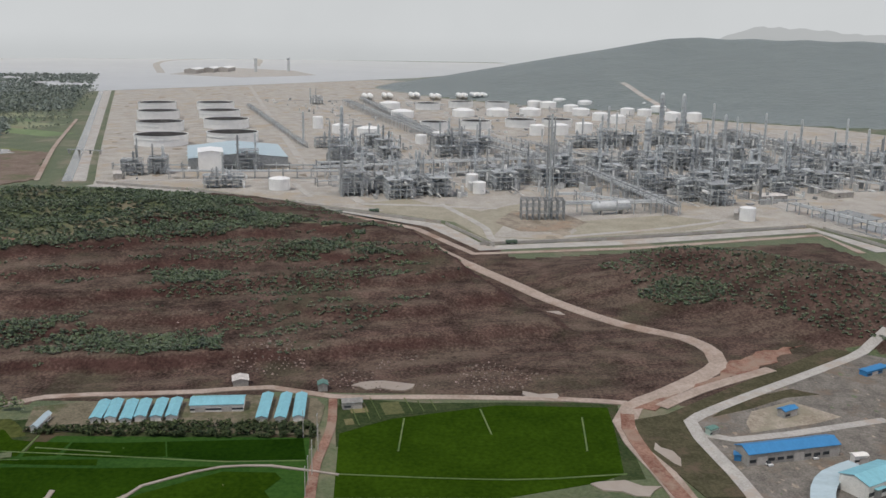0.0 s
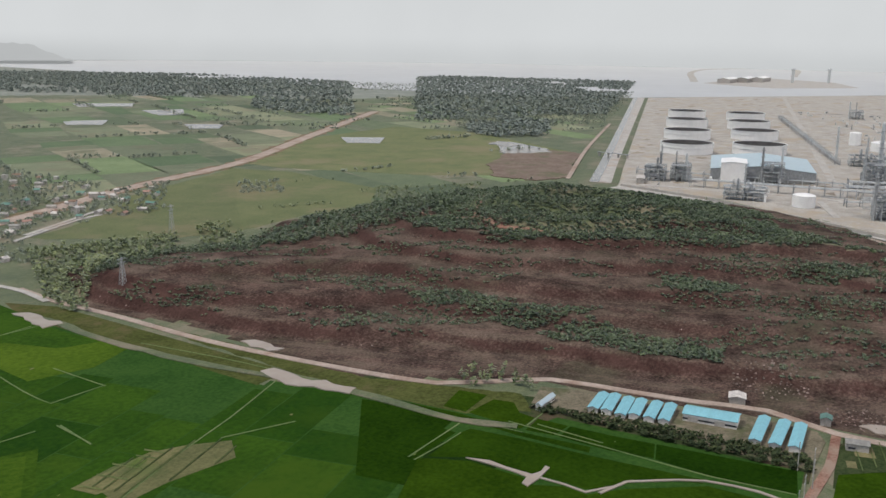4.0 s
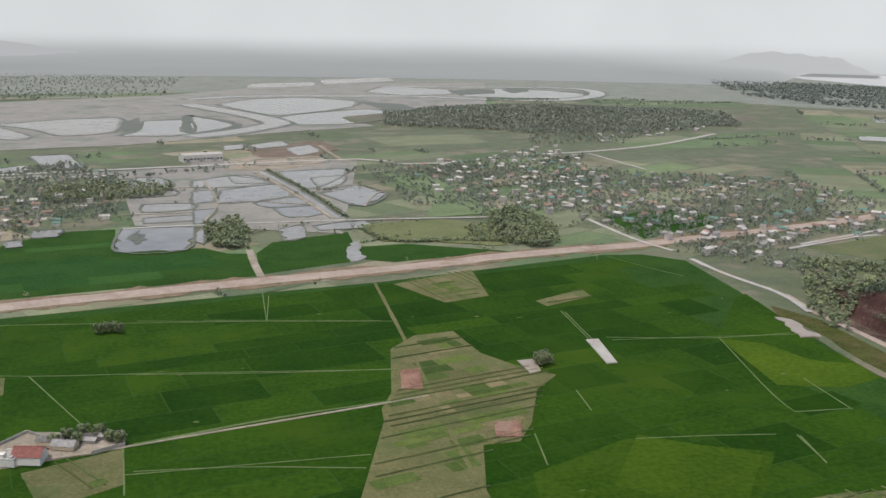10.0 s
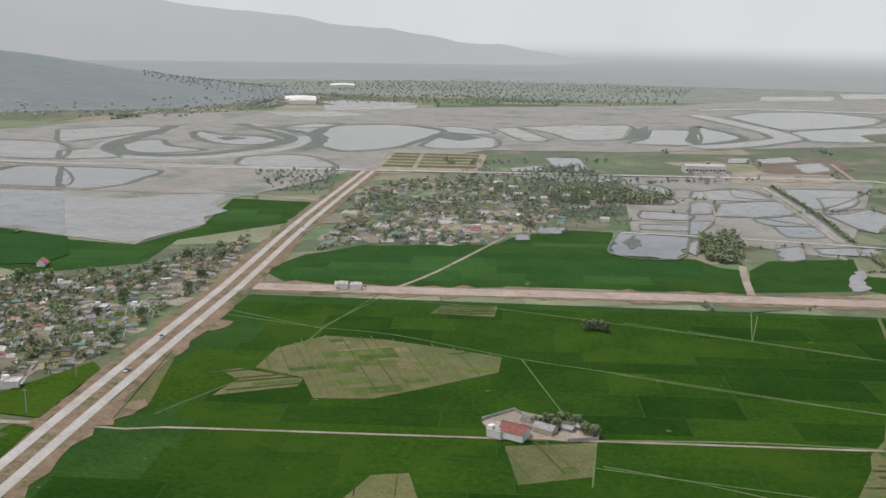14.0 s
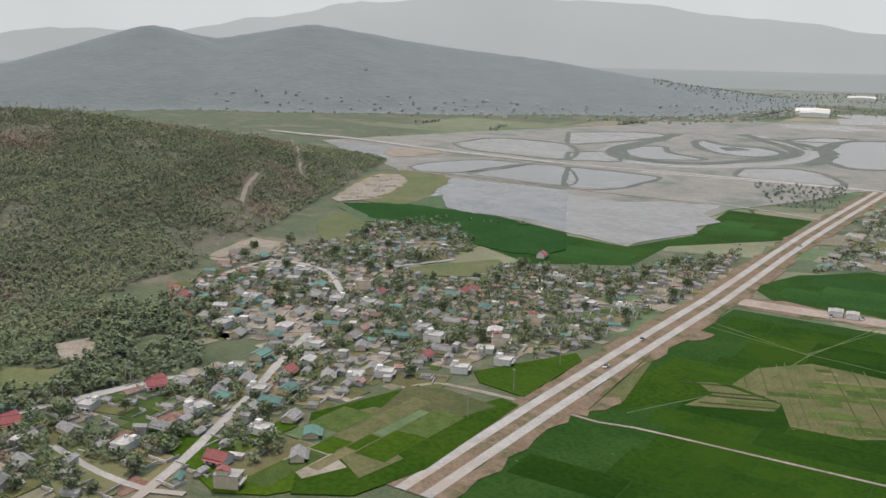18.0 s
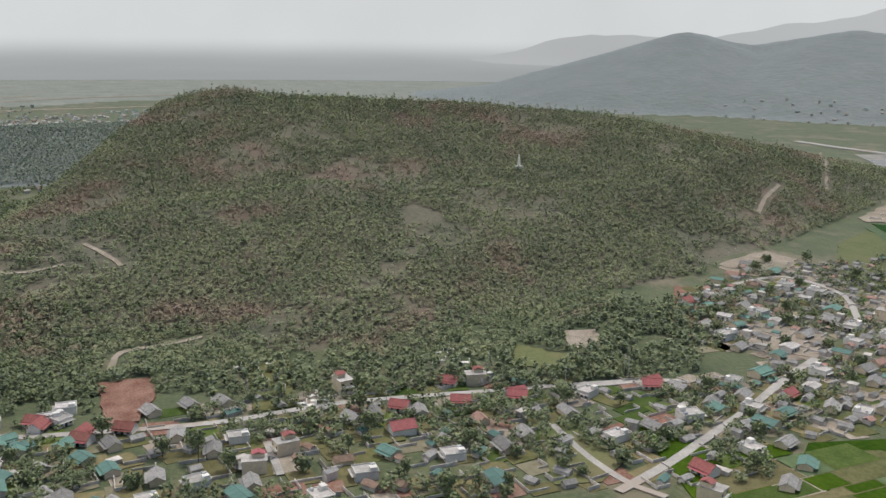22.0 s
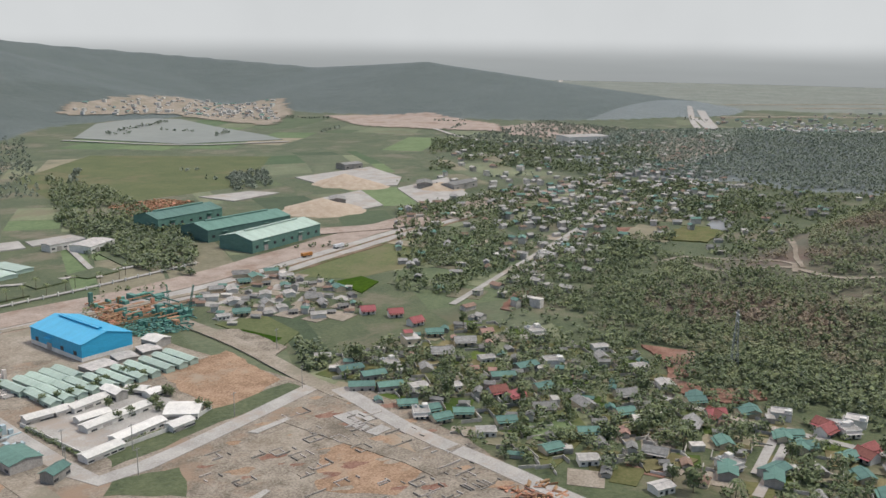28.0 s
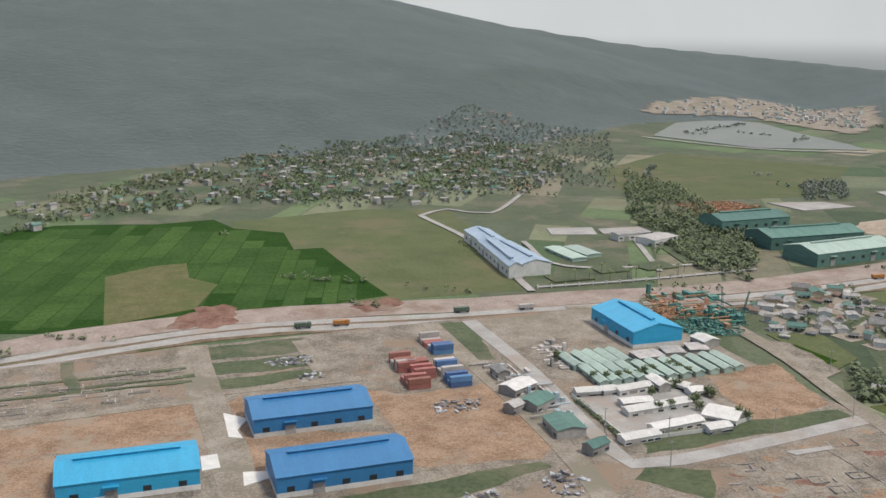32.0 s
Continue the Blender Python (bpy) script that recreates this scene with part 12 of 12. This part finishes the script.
for poly, m in (([(-702, -233.6), (-748.9, -235.7), (-763.2, -203.3), (-720.5, -199.9)], M_FALLOW), ([(-764.3, -221.9), (-820.7, -219.5), (-782.6, -204.2), (-760.6, -207.1)], M_WATER), ([(-710.4, -278.3), (-740.9, -247), (-699.5, -237.1), (-685.9, -263.8)], M_DIRT)):
    sheet("terrace_field", poly, m, 0.4, "flat terrace field below the knoll", "field")
# dual road, cuts and groves beyond the villages
for pts in ([(-1994.2, -632.7), (-1704.3, -532.0), (-1513.3, -456.9), (-1211.3, -339.9)], [(-1787.7, -552.5), (-1505.5, -435.6), (-1256.1, -336.6)]):
    ribbon("far_carriageway", pts, 11, M_CONCRETE, 0.8, "pale carriageway of a distant dual road", "road", 30)
ribbon("far_carriageway", [(-1312.7, -834.6), (-1220.5, -721.4), (-1202.3, -640.5), (-1203.1, -560.9)], 7, M_CONCRETE, 1.0, "pale road below a raw earth cut", "road", 20)
for poly in ([(-1196.5, -495.2), (-1264.7, -457.6), (-1263.8, -382.2), (-1163.3, -334.9), (-1077.9, -354.0), (-1119.5, -425.0)], [(-766.4, -155.4), (-803.0, -149.4), (-737.0, -138.7), (-706.7, -138.9)]):
    drape("earth_cut", poly, M_ROADDUST, 9, "raw orange earth below the hill")
for k, (region, sp) in enumerate((([(-1168.6, -744.6), (-1199.3, -730.9), (-1179.3, -550.0), (-1192.3, -421.5), (-1069.9, -374.2), (-931.6, -387.1), (-996.0, -488.0), (-892.3, -571.9)], 8), ([(-943.6, -330.7), (-949.6, -239.9), (-873.2, -202.5), (-814.8, -233.8), (-821.6, -299.2), (-889.5, -346.7)], 7), ([(-707.3, -456.3), (-737.4, -407.2), (-706.9, -374.7), (-650.3, -360.4), (-622.1, -403.1)], 7), ([(-638.6, -281.9), (-671.0, -251.3), (-650.6, -218.2), (-578.9, -227.9), (-572.8, -261.4)], 6))):
    x, y = scatter(region, sp, 660 + k, clear_of_houses)
    ok = rough(x, y, 70, 3) > -0.15
    woods("plain_grove", x[ok], y[ok], M_LEAF, 665 + k, (3, 7), (2, 4), 20, 0.45, "green grove between the villages", "woods", 0.3)
for poly, m, lab in (([(-675.5, -264.8), (-734.3, -268.0), (-732.9, -241.5), (-680.5, -231.0)], P_TAN, "fallow brown field below the hill"), ([(-689.1, -230.9), (-733.7, -237.6), (-737.3, -202.4), (-697.8, -200.7)], M_FALLOW, "tan stubble field below the hill"), ([(-796.6, -228.6), (-802.0, -211.1), (-749.4, -199.3), (-749.6, -215.3)], M_WATER, "square grey pond below the hill"), ([(-609.0, -372.1), (-618.5, -354.8), (-576.2, -330.0), (-570.2, -345.2)], P_GREEN, "small green field by the trunk road")):
    sheet("terrace_field", ragged(poly, 8, 0.1), m, 0.6, lab, "field")
# palms, planted beds and traffic along the trunk road
for x, y in [(-313.2, -482), (-322.6, -480.5), (-332.7, -473.5), (-344.7, -472.1), (-367.8, -470.1), (-381.5, -469.8), (-391.4, -476.1), (-338.2, -490.7), (-354.2, -476)]:
    tree("palm", x, y, 0.9)
for poly in ([(-340.7, -507.4), (-361.7, -508.2), (-360.1, -490.2), (-338.2, -490.7)], [(-367.9, -503.9), (-395.1, -505.2), (-394.3, -485.7), (-371.1, -486.3)], [(-419.4, -536.5), (-462.5, -543.1), (-447.7, -494.6), (-404.7, -492.5)], [(-301.1, -498.9), (-326.3, -498.9), (-327.1, -480.8), (-299.6, -483.2)]):
    sheet("planted_bed", poly, M_SCRUB, 0.35, "grassy plot between empty park lanes", "plot", group="planted beds")
head = math.degrees(math.atan2(PARK_ROAD[4][1] - PARK_ROAD[3][1], PARK_ROAD[4][0] - PARK_ROAD[3][0]))
for (x, y), m in zip([(-152.3, -450.7), (-132.8, -453.9), (-219.9, -448.5), (-255.4, -440.3), (-493.7, -415), (-527.7, -413.9)], (M_TRUCK, M_TRUCK2, M_TRUCK2, M_BOXGREY, M_TRUCK, M_CARWHITE)):
    truck(x, y, head, m, "tipper truck on the dusty trunk road")
for x, y in [(-203.5, 523.6), (-189.1, 531.6)] + [(-253.2, 409), (-241.7, 360.8), (-298.4, 694.1)]:
    car(x, y, math.degrees(ROADSIDE), label="small white car on the concrete highway")
for a in along([(-283.1, -475.5), (-347.3, -466.7), (-437.2, -460)], 9):
    post = mesh_object("fence_post", *box(([], []), -0.3, 0.3, -0.3, 0.3, 0, 2.4), M_WHITE)
    post.matrix_basis = pose(a[0], a[1], 0.05, 0, 0, math.degrees(a[2]))
    tagged(post, "white fence post along the trunk road", "fence post", "fence posts")
# bare foundations and slabs on the cleared plot

ribbon("broken_road", [(-271.3, -241.5), (-270, -224.1), (-269.1, -206.6), (-266.9, -176.7), (-263.1, -162.3)], 9, M_GRAVEL, 0.4, "grey broken road across the cleared plot", "road", 8, wobble=0.2)
for c in ([(-282.4, -225.6), (-288.5, -223.2), (-281.8, -206.8), (-276.7, -207.6)], [(-276.9, -205.8), (-286.1, -204.5), (-285, -199.1), (-276.4, -200)], [(-288.5, -223.2), (-292.9, -221.7), (-289.5, -209.8), (-285.5, -210.9)], [(-251.9, -242.7), (-271.2, -239.9), (-271.1, -237.4), (-253.4, -238.7)], [(-208.5, -205.4), (-220.6, -205.2), (-220.4, -202.9), (-208.4, -201.9)]):
    sheet("floor_slab", c, M_CONCRETE, 0.5, "weathered concrete floor slab of a cleared building", "slab", group="floor slabs")


def footings(region, count, seed, turn):
    """Low broken wall stubs and floor slabs left of cleared buildings."""
    rng = np.random.default_rng(seed)
    xs, ys = [p[0] for p in region], [p[1] for p in region]
    x, y = rng.uniform(min(xs), max(xs), count * 5), rng.uniform(min(ys), max(ys), count * 5)
    ok = inside(region, x, y)
    walls, slabs = ([], []), ([], [])
    lift = 0.12 + LIFT * LAYER[0]
    c, s = math.cos(turn), math.sin(turn)

    def put(dst, a, b, g):
        k = len(dst[0])
        dst[0].extend((float(a + p * c - q * s), float(b + p * s + q * c), r + lift) for p, q, r in g[0])
        dst[1].extend(tuple(k + e for e in face) for face in g[1])
    for i, (a, b) in enumerate(zip(x[ok][:count], y[ok][:count])):
        L, W = rng.uniform(4, 13), rng.uniform(3, 6)
        for x0, x1, y0, y1 in ((-L, L, -W, -W), (-L, L, W, W), (-L, -L, -W, W), (L, L, -W, W), (0, 0, -W, W)):
            if rng.random() < 0.6:
                t = rng.uniform(0.3, 1)
                put(walls, a, b, box(([], []), x0 / 2 - 0.2, x0 / 2 + (x1 - x0) / 2 * t + 0.2, y0 / 2 - 0.2, y0 / 2 + (y1 - y0) / 2 * t + 0.2, -0.5, rng.uniform(0.1, 0.5)))
        if i % 5 == 0:
            w = rng.uniform(0.3, 0.5)
            put(slabs, a, b, box(([], []), -L * w, L * w, -W * w, W * w, -0.5, 0.04 + 0.003 * i))
    tagged(mesh_object("foundation_walls", walls[0], walls[1], M_CREST), "low broken foundation walls on cleared ground", "foundation", kind="stuff")
    tagged(mesh_object("floor_slabs", slabs[0], slabs[1], M_GRAVEL), "weathered floor slabs of cleared buildings", "slab", kind="stuff")


footings(CLEARED, 42, 703, math.atan2((-276.2, -240.5)[1] - (-255.8, -245.7)[1], (-276.2, -240.5)[0] - (-255.8, -245.7)[0]))
footings([(8, -421.4), (-69.7, -426.9), (-65.4, -383.5), (8.4, -386.1)], 26, 704, radians(PARK))
fx, fy = scatter([(-215.1, -236.6), (-285.4, -248.3), (-313.8, -234.7), (-288.3, -158.9), (-267.8, -125.8), (-228.7, -171.4)], 5.5, 77)
boulders("site_rubble", fx, fy, 78, 0.2, 0.7, M_CREST, "scattered rubble on the cleared plot")
fx, fy = scatter([(16.6, -418.1), (7.8, -447.2), (-78.3, -445), (-68, -356.6), (-9.7, -347.9), (15.9, -344.1)], 6.5, 79)
boulders("site_rubble", fx, fy, 80, 0.2, 0.6, M_CREST, "scattered rubble on the bare park plots")
for pts, w in (([(-20.1, -443.5), (-19.5, -402.9)], 5), ([(8, -421.4), (-67.7, -415.6)], 2.5), ([(8.2, -406.6), (-67, -398.4)], 2.5), ([(-24.3, -407.8), (-69.4, -404.9)], 3)):
    ribbon("weed_strip", pts, w, M_SCRUB, 0.5, "strip of weeds across a bare plot", "weeds", 8, wobble=0.5)
for c in ([(-71.6, -358.1), (-79.5, -348.7), (-73, -339.8), (-73.2, -331.4), (-68.6, -334.4)], [(-66.7, -303.9), (-76.7, -300.6), (-74.5, -296), (-64.6, -293.5)], [(-55.8, -322.1), (-61.7, -321.6), (-60.4, -310.4), (-54.1, -310.3)]):
    sheet("concrete_apron", c, M_WHITE, 0.6, "fresh pale concrete apron before a warehouse", "apron")
